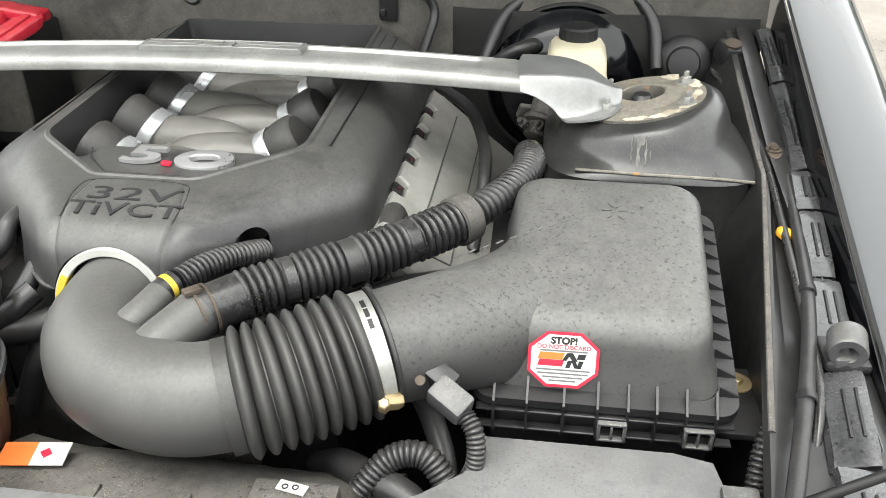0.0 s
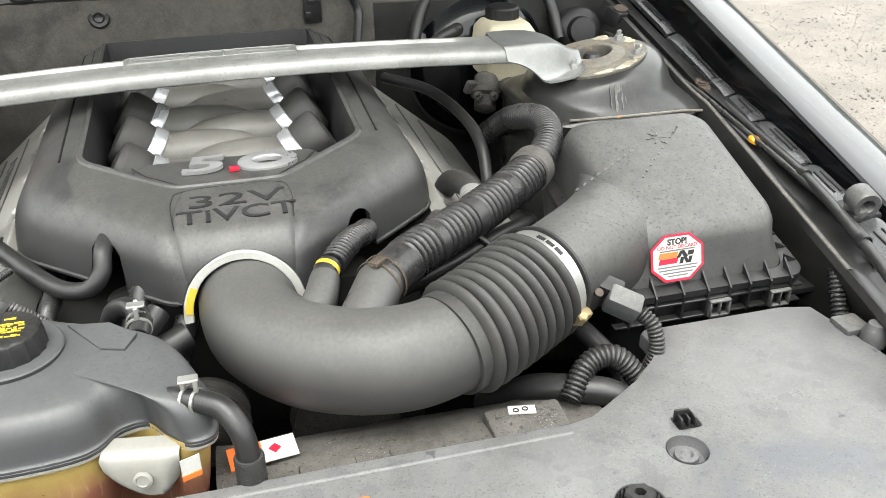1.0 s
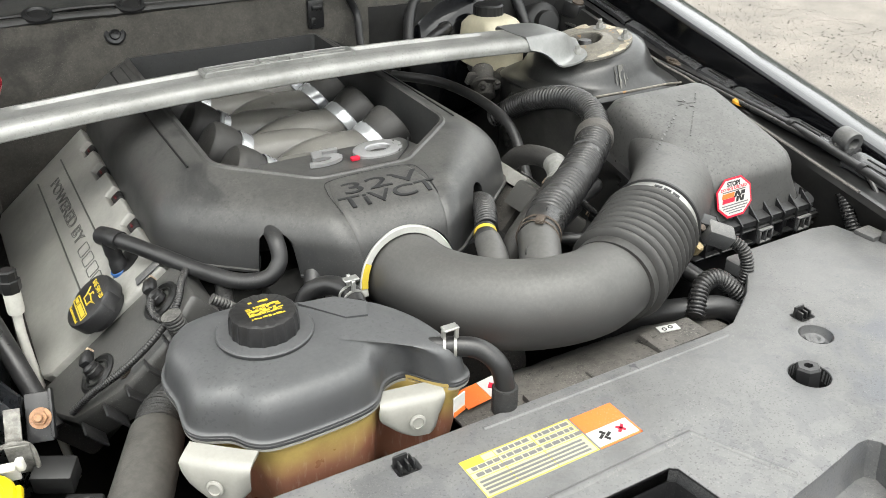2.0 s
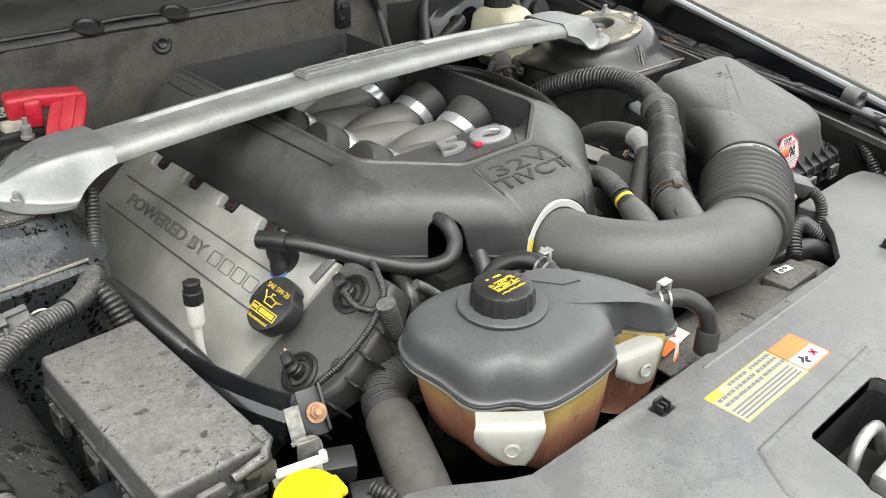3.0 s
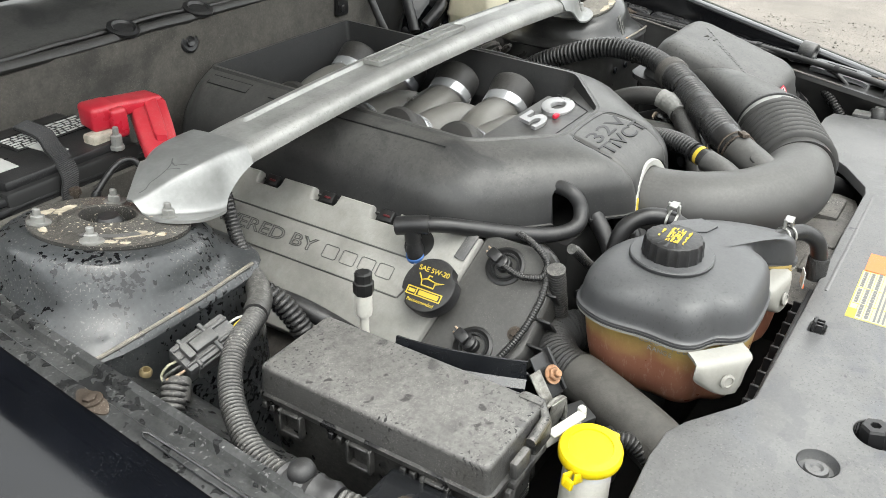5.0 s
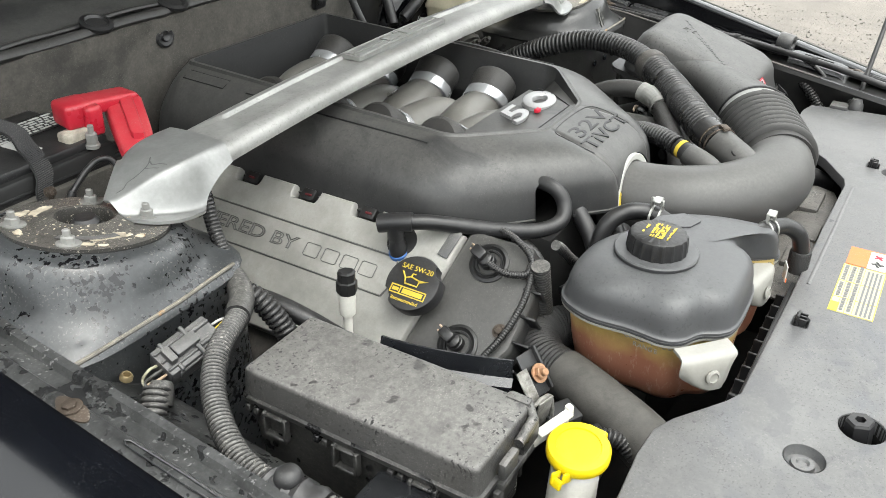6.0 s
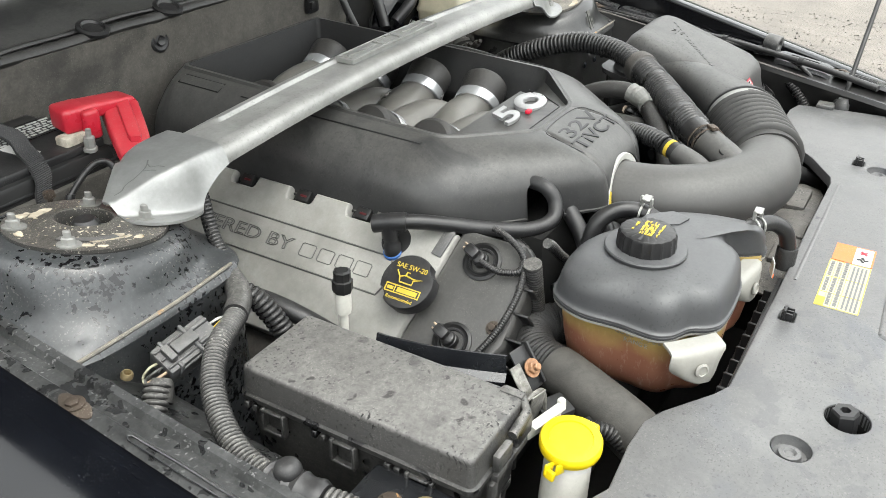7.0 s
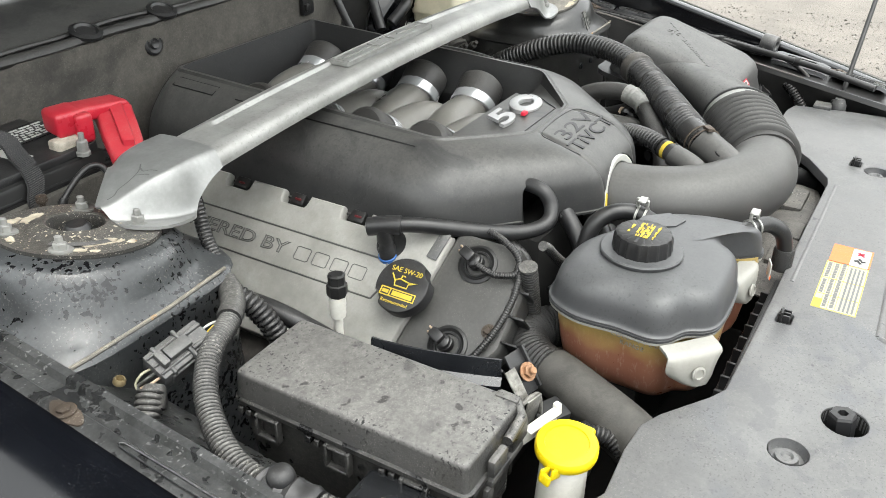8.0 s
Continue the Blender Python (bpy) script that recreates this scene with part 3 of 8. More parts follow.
YS = [-0.95 + 0.05 * k for k in range(36)]
for side, word in ((1, "driver"), (-1, "passenger")):
    fender = thing("fender", (side * 0.82, -0.1, 0.2), "gloss black dusty front fender beside the open engine bay", "fender", group="front fenders", kind="structure")

    def outer(y):
        z, s = lip_z(y), 0.03 * max(0.0, -0.55 - y)
        return [(side * (x - s + 0.008 + 0.04 * y), y, z + h) for x, h in ((0.734, -0.006), (0.736, -0.0015), (0.742, 0.0), (0.758, -0.0018), (0.776, -0.0048), (0.796, -0.0092), (0.815, -0.015), (0.832, -0.0235), (0.846, -0.038), (0.857, -0.062), (0.866, -0.11), (0.874, -0.2), (0.878, -0.38), (0.870, -0.6), (0.86, -0.75))]
    part("panel", solid(sweep_section(bmesh.new(), outer, YS), 0.002), M_FENDER_DUSTY if side > 0 else M_FENDER_WASHED, fender)

    def inner(y):
        z = lip_z(y)
        return [(side * (x + 0.008 + 0.04 * y), y, zz) for x, zz in ((0.733, z - 0.008), (0.731, z - 0.03), (0.728, rail_z(y) - 0.02 if z - 0.04 > rail_z(y) else z - 0.05), (0.727, rail_z(y) - 0.03), (0.718, rail_z(y) - 0.028))]
    part("flange", solid(sweep_section(bmesh.new(), inner, YS), 0.002), M_FLANGE, fender, "gloss black inner fender flange with dust and drops")

    apron = thing("inner_fender", (side * 0.68, -0.1, 0.3), "dusty black painted inner fender apron of the engine bay", "inner fender", group="inner fenders", kind="structure")

    def wall(y):
        z = rail_z(y)
        turn_in = 0.018 - 0.148 * max(0.0, -0.10 - y) if side > 0 else 0.0
        low = ((0.645, z - 0.07), (0.635, z - 0.16), (0.62, 0.55)) if side > 0 else ((0.640, z - 0.042), (0.615, z - 0.062), (0.588, z - 0.082), (0.572, z - 0.105), (0.565, z - 0.17), (0.56, 0.55))
        return [(side * x, y, zz) for x, zz in ((0.722, z - 0.03), (0.720, z - 0.004), (0.714, z), (0.696, z + 0.001), (0.690 + turn_in * 0.4, z - 0.008), (0.676 + turn_in * 0.8, z - 0.010), (0.672 + turn_in, z - 0.004), (0.664 + turn_in, z - 0.004), (0.660 + turn_in, z - 0.012), *low, (0.56, 0.32))]
    part("sheet", solid(sweep_section(bmesh.new(), wall, [y for y in YS if y < 0.36]), 0.002), M_APRON if side < 0 else M_APRONB, apron)

    # strut tower
    tower = thing("strut_tower", (side * 0.544, 0, 0.5), "dirty black strut tower with a crusted bolt plate on top", "strut tower", group="strut towers", kind="structure")
    cx = side * 0.544
    rise = 0.008 if side > 0 else 0.0

    def lean(bm):
        """Tilts what stands on the tower's top inwards, as the strut leans."""
        for v in bm.verts:
            v.co.z += 0.2 * side * (v.co.x - cx) - 0.007
        return bm

    def tower_loop(r, z, square, wide=1.0, deep=1.0, shift=0.0, n=56):
        out = []
        for k in range(n):
            a = 2 * math.pi * k / n
            c, s = math.cos(a), math.sin(a)
            f = (abs(c) ** (2 + square) + abs(s) ** (2 + square)) ** (-1 / (2 + square))
            x = side * shift + r * wide * f * c
            top = min(1.0, max(0.0, (z - 0.90) / 0.045))
            out.append((cx + x, r * deep * f * s, z + rise + side * top * 0.2 * x))
        return out
    crown_loops = ((0.073, 0.9535, 0, 0, 0), (0.083, 0.9525, 0, 0, 0), (0.091, 0.9490, 0, 0, 0), (0.0965, 0.9440, 0.1, 0, 0.002), (0.1000, 0.9385, 0.1, 0, 0.003), (0.1030, 0.9310, 0.2, 0, 0.005), (0.1060, 0.9210, 0.3, 0, 0.007), (0.1105, 0.9110, 0.6, 0.01, 0.010))
    loops = [tower_loop(r, z, q, 1 + w, 1.0, sh) for r, z, q, w, sh in crown_loops + (
        (0.1165, 0.9050, 1.2, 0.04, 0.011), (0.1215, 0.8985, 1.8, 0.08, 0.013), (0.1225, 0.8945, 2.2, 0.09, 0.013), (0.1190, 0.8900, 2.5, 0.08, 0.012), (0.1175, 0.80, 3, 0.08, 0.012), (0.12, 0.5, 4, 0.08, 0.012))]
    part("body", loft(bmesh.new(), loops, False, False), M_TOWER if side < 0 else M_TOWERB, tower)
    rim = circle(cx, -0.003, 0.0765, 48)
    hole = circle(cx, 0, 0.036, 32)
    bm = plate(bmesh.new(), rim, [hole], 0.9605 + rise, 0.964 + rise, 0.0012)
    bm2 = lathe(bmesh.new(), (cx, -0.003, 0.9570 + rise), (0, 0, 1), [(0.0770, 0.0), (0.0785, 0.001), (0.0785, 0.0025), (0.0755, 0.0035)], 48, False, False)
    if side < 0:
        part("gasket", lean(bm2), M_INK, tower, "black gasket under the plate")
    part("top_plate", lean(bm), M_TOP if side > 0 else M_TOPD, tower, "crusted pale top plate with rust spots" if side > 0 else "dark top plate with pale specks")
    bm = bmesh.new()
    lathe(bm, (cx, 0, 0.948 + rise), (0, 0, 1), [(0.0480, 0.0155), (0.0460, 0.0168), (0.0400, 0.0185), (0.0340, 0.0210), (0.0295, 0.0225), (0.0272, 0.0215), (0.0262, 0.017), (0.0262, 0.0)], 40, False, False)
    part("collar", lean(bm), M_TOP if side > 0 else M_TOPD, tower)
    bm = bmesh.new()
    lathe(bm, (cx, 0, 0.93 + rise), (0, 0, 1), [(0.036, 0), (0.03, 0.012), (0.014, 0.014), (0.014, 0.026), (0.010, 0.031)], 24)
    part("strut_mount", bm, M_RUBBER, tower, "black rubber strut mount in the hole")
    for dx, dy in ((-0.0495, -0.042), (-0.055, 0.030), (0.045, -0.036), (0.038, 0.040)):
        bm = bolt(bmesh.new(), (cx - side * dx, dy, rise + (0.9675 if dx > 0 and dy < 0 else 0.964)), (0, 0, 1), 0.0066, 0.0075, 0.0112, 0.006)
        part("nut", lean(bm), M_NUT, tower, "weathered zinc nut on a stud")
    if side > 0:
        for dx, w, z1 in ((-0.004, 0.0026, 0.904), (0.005, 0.0014, 0.908), (-0.012, 0.0011, 0.914), (0.010, 0.0009, 0.918), (0.000, 0.0050, 0.934)):
            rows = []
            for k in range(13):
                z = 0.9435 + (z1 - 0.9435) * k / 12
                r = 0.0972 + (0.9435 - z) * 0.41
                c = -0.004 + dx + 0.0004 * math.sin(k * 1.3 + dx * 500)
                ww = w * (0.75 + 0.25 * math.sin(k * 1.1 + dx * 300)) * (1.0 if k < 11 else 0.45)
                rows.append([(cx + c - ww, -r - 0.0004, z + rise), (cx + c, -r - 0.0008, z + rise), (cx + c + ww, -r - 0.0004, z + rise)])
            bm = loft(bmesh.new(), rows, False, False, closed=False)
            part("dried_streak", solid(bm, 0.0006), M_STREAK, tower, "pale dried streak running down the tower")
    # flaking crust on the plate
    flakes = ((0.052, -0.044, 0.013), (0.064, -0.016, 0.010), (0.066, 0.020, 0.012), (0.020, -0.069, 0.012), (-0.012, -0.071, 0.010), (0.040, 0.058, 0.012), (0.058, -0.030, 0.006), (0.034, -0.064, 0.006)) if side > 0 else (
        (-0.012, -0.050, 0.013), (-0.016, 0.046, 0.013), (-0.032, 0.052, 0.008), (-0.064, 0.010, 0.006), (0.010, -0.066, 0.005), (-0.040, -0.052, 0.006), (-0.030, -0.064, 0.004), (0.002, -0.058, 0.004))
    for dx, dy, r in flakes:
        edge = []
        for k in range(22):
            a = 2 * math.pi * k / 22
            q = r * (1 + 0.22 * math.sin(2 * a + dx * 190) + 0.18 * math.sin(3 * a + dy * 260) + 0.12 * math.sin(7 * a + dx * 400))
            t = math.atan2(dy, dx)
            u, v = q * 0.62 * math.cos(a), q * 1.15 * math.sin(a)
            edge.append((cx + dx + u * math.cos(t) - v * math.sin(t), dy + u * math.sin(t) + v * math.cos(t)))
        part("crust", lean(plate(bmesh.new(), edge, [], 0.9632 + rise, 0.9648 + rise, 0.0004)), M_CRUST, tower, "pale flaking mineral crust")
    if side < 0:
        rs = random.Random(21)
        bm = bmesh.new()
        for k in range(150):
            a, r = rs.uniform(0, 2 * math.pi), rs.uniform(0.030, 0.075)
            lathe(bm, (cx + r * math.cos(a), -0.003 + r * math.sin(a), 0.9638 if r > 0.046 else 0.9690), (0, 0, 1), [(rs.uniform(0.0005, 0.0019) * rs.uniform(0.6, 1.0), 0.0), (0.0003, 0.0006)], 6)
        part("speck", lean(bm), M_CRUST, tower, "pale dried specks on the plate")
        bm = loft(bmesh.new(), [[(cx + r * math.cos(a), r * math.sin(a), 0.9652) for r in (0.047, 0.056)] for a in (math.radians(d) for d in range(205, 266, 6))], False, False, closed=False)
        part("bare_patch", lean(solid(bm, 0.0006)), M_GCONN, tower, "bare bluish grey patch")
    bm = sweep(bmesh.new(), [(cx + side * x, y, z + rise) for x, y, z in ((0.13, -0.105, 0.895), (0.09, -0.116, 0.902), (0.0, -0.119, 0.904), (-0.08, -0.112, 0.903))], 0.0022, 8)
    part("weld_seam", bm, M_TOP, tower, "pale sealed weld seam")

# firewall and cowl
fire = thing("firewall", (0, 0.31, 0.4), "dusty grey-black insulated firewall behind the engine", "firewall", kind="structure")
bm = bmesh.new()


def fire_y(x, z):
    b = 0.012 * noise.noise((x * 5, z * 5, 1.7)) + 0.004 * noise.noise((x * 22, z * 22, 4.0))
    step = 0.05 / (1 + math.exp(-(x - 0.14) * 60))
    return 0.305 + b - step * 0.5 + 0.10 * max(0.0, 0.93 - z)


NX, NZ = 110, 44
grid = [[bm.verts.new((-0.74 + 1.48 * i / NX, fire_y(-0.74 + 1.48 * i / NX, 0.35 + 0.68 * j / NZ), 0.35 + 0.68 * j / NZ)) for i in range(NX + 1)] for j in range(NZ + 1)]
for a, b in zip(grid, grid[1:]):
    ring_faces(bm, a, b, False)
part("insulation", solid(bm, 0.012), M_FIRE, fire)
# added dark sheet over the mat, to darken the firewall's driver side
bm = bmesh.new()
grid = [[bm.verts.new((0.27 + 0.46 * i / 30, fire_y(0.27 + 0.46 * i / 30, 0.50 + 0.50 * j / 20) - 0.010 - 0.006 * min(1.0, i / 3), 0.50 + 0.50 * j / 20)) for i in range(31)] for j in range(21)]
for a, b in zip(grid, grid[1:]):
    ring_faces(bm, a, b, False)
part("dark_dash_sheet", solid(bm, 0.003), M_APRONB, fire, "dark sheet added over the mat behind the booster")
bm = lathe(bmesh.new(), (-0.162, fire_y(-0.162, 1.0) - 0.004, 1.001), (0, -1, 0.15), [(0.028, -0.004), (0.024, 0.003), (0.017, 0.004), (0.017, 0.008), (0.014, 0.010), (0.009, 0.009), (0.007, 0.012), (0.003, 0.009)], 28)
part("plug", bm, M_RUBBER, fire, "round black push-in fastener")
# scratches on the mat, drawn as thin dark lines
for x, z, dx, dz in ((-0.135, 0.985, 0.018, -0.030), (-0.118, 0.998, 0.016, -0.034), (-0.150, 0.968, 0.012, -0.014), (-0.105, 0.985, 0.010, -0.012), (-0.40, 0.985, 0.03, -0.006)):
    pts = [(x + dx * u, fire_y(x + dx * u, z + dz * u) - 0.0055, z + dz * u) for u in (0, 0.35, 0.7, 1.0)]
    part("mat_scratch", sweep(bmesh.new(), pts, 0.0014, 6), M_INK, fire)
bm = box(bmesh.new(), (0.168, 0.272, 1.0), (0.03, 0.012, 0.05), 0.004)
box(bm, (0.168, 0.264, 1.012), (0.018, 0.008, 0.008), 0.002)
box(bm, (0.160, 0.264, 0.99), (0.01, 0.008, 0.012), 0.002)
part("clip", bm, M_PLASTIC, fire, "black plastic harness clip")

cowl = thing("cowl", (0, 0.45, 1.0), "black cowl panel behind a folded rubber hood seal", "cowl", kind="structure")
bm = bmesh.new()
rows = []
for y, z in ((0.30, 1.028), (0.335, 1.040), (0.40, 1.062), (0.5, 1.075), (0.62, 1.085), (0.85, 1.10)):
    rows.append([(-0.78 + 1.56 * k / 40, y, z + 0.004 * noise.noise((k * 0.3, y * 6, 0))) for k in range(41)])
part("panel", solid(loft(bm, rows, False, False, closed=False), 0.004), M_COVER, cowl)
line = [(x, 0.298 + 0.006 * noise.noise((x * 9, 0, 3)), 1.033 + 0.004 * noise.noise((x * 7, 2, 0))) for x in [-0.74 + 0.03 * k for k in range(50)]]
bm = sweep(bmesh.new(), spline(line, 3), lambda s, d: 0.0095 + 0.002 * noise.noise((d * 20, 0, 0)), 10, flat=0.8)
part("seal", bm, M_BELLOWS, cowl, "wavy black rubber hood seal")
line = [(x, 0.312 + 0.010 * noise.noise((x * 6, 1, 3)), 1.041 + 0.005 * noise.noise((x * 8, 5, 0))) for x in [-0.74 + 0.03 * k for k in range(50)]]
bm = sweep(bmesh.new(), spline(line, 3), lambda s, d: 0.006 + 0.002 * noise.noise((d * 25, 3, 0)), 8, flat=0.6)
part("seal_fold", bm, M_BELLOWS, cowl)
bm = bmesh.new()
for k in range(26):
    box(bm, (-0.20 + 0.0075 * k, 0.40, 1.068), (0.0035, 0.05, 0.010), 0.0008, segs=1)
part("grille", bm, M_PLASTIC, cowl)
for x in (-0.265, -0.13):
    bm = lathe(bmesh.new(), (x, 0.30, 1.040), (0, -0.35, 1), [(0.022, 0), (0.022, 0.004), (0.016, 0.006), (0.013, 0.003)], 24)
    part("seal_clip", bm, M_RUBBER, cowl)

# closing walls of the bay
bm = box(bmesh.new(), (0, -0.15, 0.33), (1.3, 1.1, 0.02))
tagged(new("floor", finish(bm, "floor", M_DARK)), "dark underside of the engine bay", "undertray", kind="structure")
bm = box(bmesh.new(), (0, -0.64, 0.56), (1.25, 0.03, 0.48))
tagged(new("wall_front", finish(bm, "wall_front", M_DARK)), "dark radiator support behind the bumper", "radiator support", kind="structure")

# ---- radiator cover ----
cover = thing("radiator_cover", (0, -0.72, 0.80), "large dusty grey plastic radiator sight cover with clips and holes", "radiator cover")
half_l = [(-0.60, -0.50), (-0.547, -0.516), (-0.483, -0.545), (-0.425, -0.541), (-0.386, -0.543), (-0.363, -0.553), (-0.312, -0.588), (-0.292, -0.598)]
half_r = [(-0.1, -0.602), (0.1, -0.603), (0.262, -0.606), (0.285, -0.602), (0.345, -0.566), (0.378, -0.538), (0.386, -0.525), (0.386, -0.497), (0.392, -0.492), (0.552, -0.492), (0.585, -0.50)]
front = [(0.60, -0.58), (0.62, -0.75), (0.60, -0.95), (0.3, -1.0), (-0.3, -1.0), (-0.60, -0.95), (-0.62, -0.75), (-0.615, -0.56)]
outline = half_l + half_r + front
posts = ((0.279, -0.709), (-0.283, -0.707))
discs = ((0.345, -0.664), (-0.352, -0.669))
slots = ((0.361, -0.632), (-0.135, -0.623))
latch = [(0.0, -0.738), (-0.062, -0.738), (-0.068, -0.741), (-0.084, -0.790), (-0.094, -0.806), (-0.096, -0.870), (0.082, -0.870), (0.080, -0.806), (0.074, -0.790), (0.068, -0.743), (0.062, -0.738)]
pan = [(0.106, -0.826), (0.112, -0.818), (0.170, -0.810), (0.232, -0.800), (0.244, -0.801), (0.251, -0.810), (0.248, -0.824), (0.234, -0.842), (0.232, -0.854), (0.240, -0.864), (0.262, -0.876), (0.300, -0.890), (0.300, -0.975), (0.106, -0.975)]
pans = [pan, [(-x * 1.08, y + 0.004) for x, y in pan]]
holes = [circle(x, y, 0.0205, 28) for x, y in posts] + [circle(x, y, 0.0175, 28) for x, y in discs]
holes += [rounded(x - 0.010, y - 0.008, x + 0.012, y + 0.008, 0.002, 2) for x, y in slots] + [latch] + pans
bm = plate(bmesh.new(), outline, holes, 0.812, 0.828)
rimedges = [e for e in bm.edges if len(e.link_faces) == 2 and e.calc_face_angle(0) > 1.2 and all(v.co.z > 0.82 for v in e.verts)]
bmesh.ops.bevel(bm, geom=rimedges, offset=0.003, segments=2, affect="EDGES", profile=0.5)
part("sheet", bm, M_TRAY, cover, sharp=25)
for loop in pans:
    def inset(z, d):
        mx, my = sum(p[0] for p in loop) / len(loop), sum(p[1] for p in loop) / len(loop)
        return [(mx + (x - mx) * (1 - d / 0.16), my + (y - my) * (1 - d / 0.10), z) for x, y in loop]
    part("recess", loft(bmesh.new(), [inset(0.827, 0), inset(0.822, 0.0015), inset(0.796, 0.009), inset(0.790, 0.014)], False, True), M_TRAY, cover)
bm = loft(bmesh.new(), [[(x, y, z) for x, y in latch] for z in (0.827, 0.80, 0.74)], False, True)
part("latch_well", bm, M_PLASTIC, cover, "dark well of the hood latch")
bm = bmesh.new()
box(bm, (0.01, -0.80, 0.775), (0.11, 0.02, 0.06), 0.006)
sweep(bm, spline([(-0.03, -0.77, 0.76), (-0.01, -0.765, 0.80), (0.03, -0.765, 0.80), (0.05, -0.77, 0.76)], 6), 0.006, 10)
solo("hood_latch", bm, M_STEEL, "worn steel hood latch inside the radiator cover", "latch")
for x, y in posts:
    bm = lathe(bmesh.new(), (x, y, 0.80), (0, 0.1, 1), [(0.0128, 0), (0.0128, 0.034), (0.0112, 0.0365), (0.005, 0.0365), (0.0042, 0.030)], 6)
    part("bump_stop", bm, M_RUBBER, cover, "hexagonal black rubber bump stop", 25)
    bm = lathe(bmesh.new(), (x, y, 0.826), (0, 0, 1), [(0.0205, 0), (0.0205, -0.03)], 28, False, True)
    part("well", bm, M_DARK, cover)
for x, y in discs:
    bm = lathe(bmesh.new(), (x, y, 0.827), (0, 0, 1), [(0.0175, 0), (0.0165, -0.008), (0.0155, -0.0095), (0.011, -0.009), (0.010, -0.005), (0.006, -0.0045), (0.004, -0.007)], 28, False, True)
    part("push_pin", bm, M_TRAY, cover, "grey round push pin set in a dimple")
for x, y in slots:
    bm = bmesh.new()
    box(bm, (x - 0.004, y + 0.003, 0.834), (0.014, 0.003, 0.013), 0.001)
    for d in (-0.007, 0.0, 0.006):
        box(bm, (x + d, y, 0.831), (0.002, 0.012, 0.010), 0.0006, segs=1)
    box(bm, (x + 0.004, y - 0.004, 0.815), (0.02, 0.014, 0.01), 0.001)
    part("clip", bm, M_PLASTIC, cover, "black clip standing in a square slot")
for line in (((-0.121, -0.7187), (0.111, -0.7145), (0.150, -0.800)), ((-0.121, -0.7187), (-0.150, -0.760), (-0.158, -0.792))):
    bm = sweep(bmesh.new(), [(x, y, 0.8240) for x, y in line], 0.0058, 16)
    part("bead", bm, M_TRAY, cover)
bm = sweep(bmesh.new(), [(-0.05, -0.615, 0.8255), (0.1, -0.617, 0.8255), (0.26, -0.618, 0.8255)], 0.0036, 12)
part("bead", bm, M_TRAY, cover)
# warning label on the radiator cover
label = thing("warning_label", (-0.01, -0.667, 0.828), "yellow and orange printed warning label stuck on the cover", "label")
Z0 = 0.8283
bm = box(bmesh.new(), (-0.035, -0.667, Z0), (0.118, 0.048, 0.0006))
part("sheet", bm, M_LYELLOW, label)
bm = bmesh.new()
for y in (-0.6437, -0.6903):
    box(bm, (-0.035, y, Z0 + 0.0004), (0.118, 0.0010, 0.0004))
for x in (-0.0932, 0.0232, -0.06, -0.02):
    box(bm, (x, -0.667, Z0 + 0.0004), (0.0007, 0.045, 0.0004))
for y in (-0.652, -0.660, -0.668):
    box(bm, (-0.035, y, Z0 + 0.0004), (0.116, 0.0005, 0.0004))
box(bm, (-0.083, -0.6485, Z0 + 0.0006), (0.020, 0.009, 0.0005))
part("yellow_rule", bm, M_YINK, label)
bm = bmesh.new()
rr = random.Random(3)
for row, y in enumerate((-0.648, -0.656, -0.664)):
    for c0, w in ((-0.088, 0.024), (-0.057, 0.033), (-0.017, 0.036)):
        if row == 0 and c0 < -0.08:
            continue
        x = c0
        while x < c0 + w:
            d = rr.uniform(0.003, 0.008)
            box(bm, (x + d / 2, y, Z0 + 0.0005), (d, 0.0038, 0.0004))
            x += d + 0.0015
for y in (-0.6725, -0.677, -0.6815, -0.686):
    box(bm, (-0.036, y, Z0 + 0.0005), (0.108, 0.0022, 0.0004))
part("small_print", bm, M_GREYINK, label, "grey bars of unreadable small print")
bm = box(bmesh.new(), (0.050, -0.656, Z0), (0.048, 0.0235, 0.0008))
box(bm, (0.050, -0.690, Z0), (0.048, 0.0022, 0.0008))
box(bm, (0.0732, -0.679, Z0), (0.0016, 0.0235, 0.0008))
part("orange_panel", bm, M_ORANGE, label)
bm = box(bmesh.new(), (0.049, -0.6785, Z0), (0.046, 0.021, 0.0008))
part("white_panel", bm, M_LABEL, label)
bm = bmesh.new()
for a in range(4):
    box(bm, (0.040 + 0.004 * math.cos(a * 1.57), -0.6785 + 0.004 * math.sin(a * 1.57), Z0 + 0.0007), (0.006, 0.003, 0.0004), turn=Euler((0, 0, a * 1.57 + 0.5)).to_matrix())
part("fan_symbol", bm, M_INK, label)
bm = bmesh.new()
box(bm, (0.059, -0.678, Z0 + 0.0007), (0.012, 0.003, 0.0004), turn=Euler((0, 0, 0.7)).to_matrix())
box(bm, (0.059, -0.678, Z0 + 0.0007), (0.010, 0.003, 0.0004), turn=Euler((0, 0, 2.3)).to_matrix())
part("red_symbol", bm, M_REDINK, label)

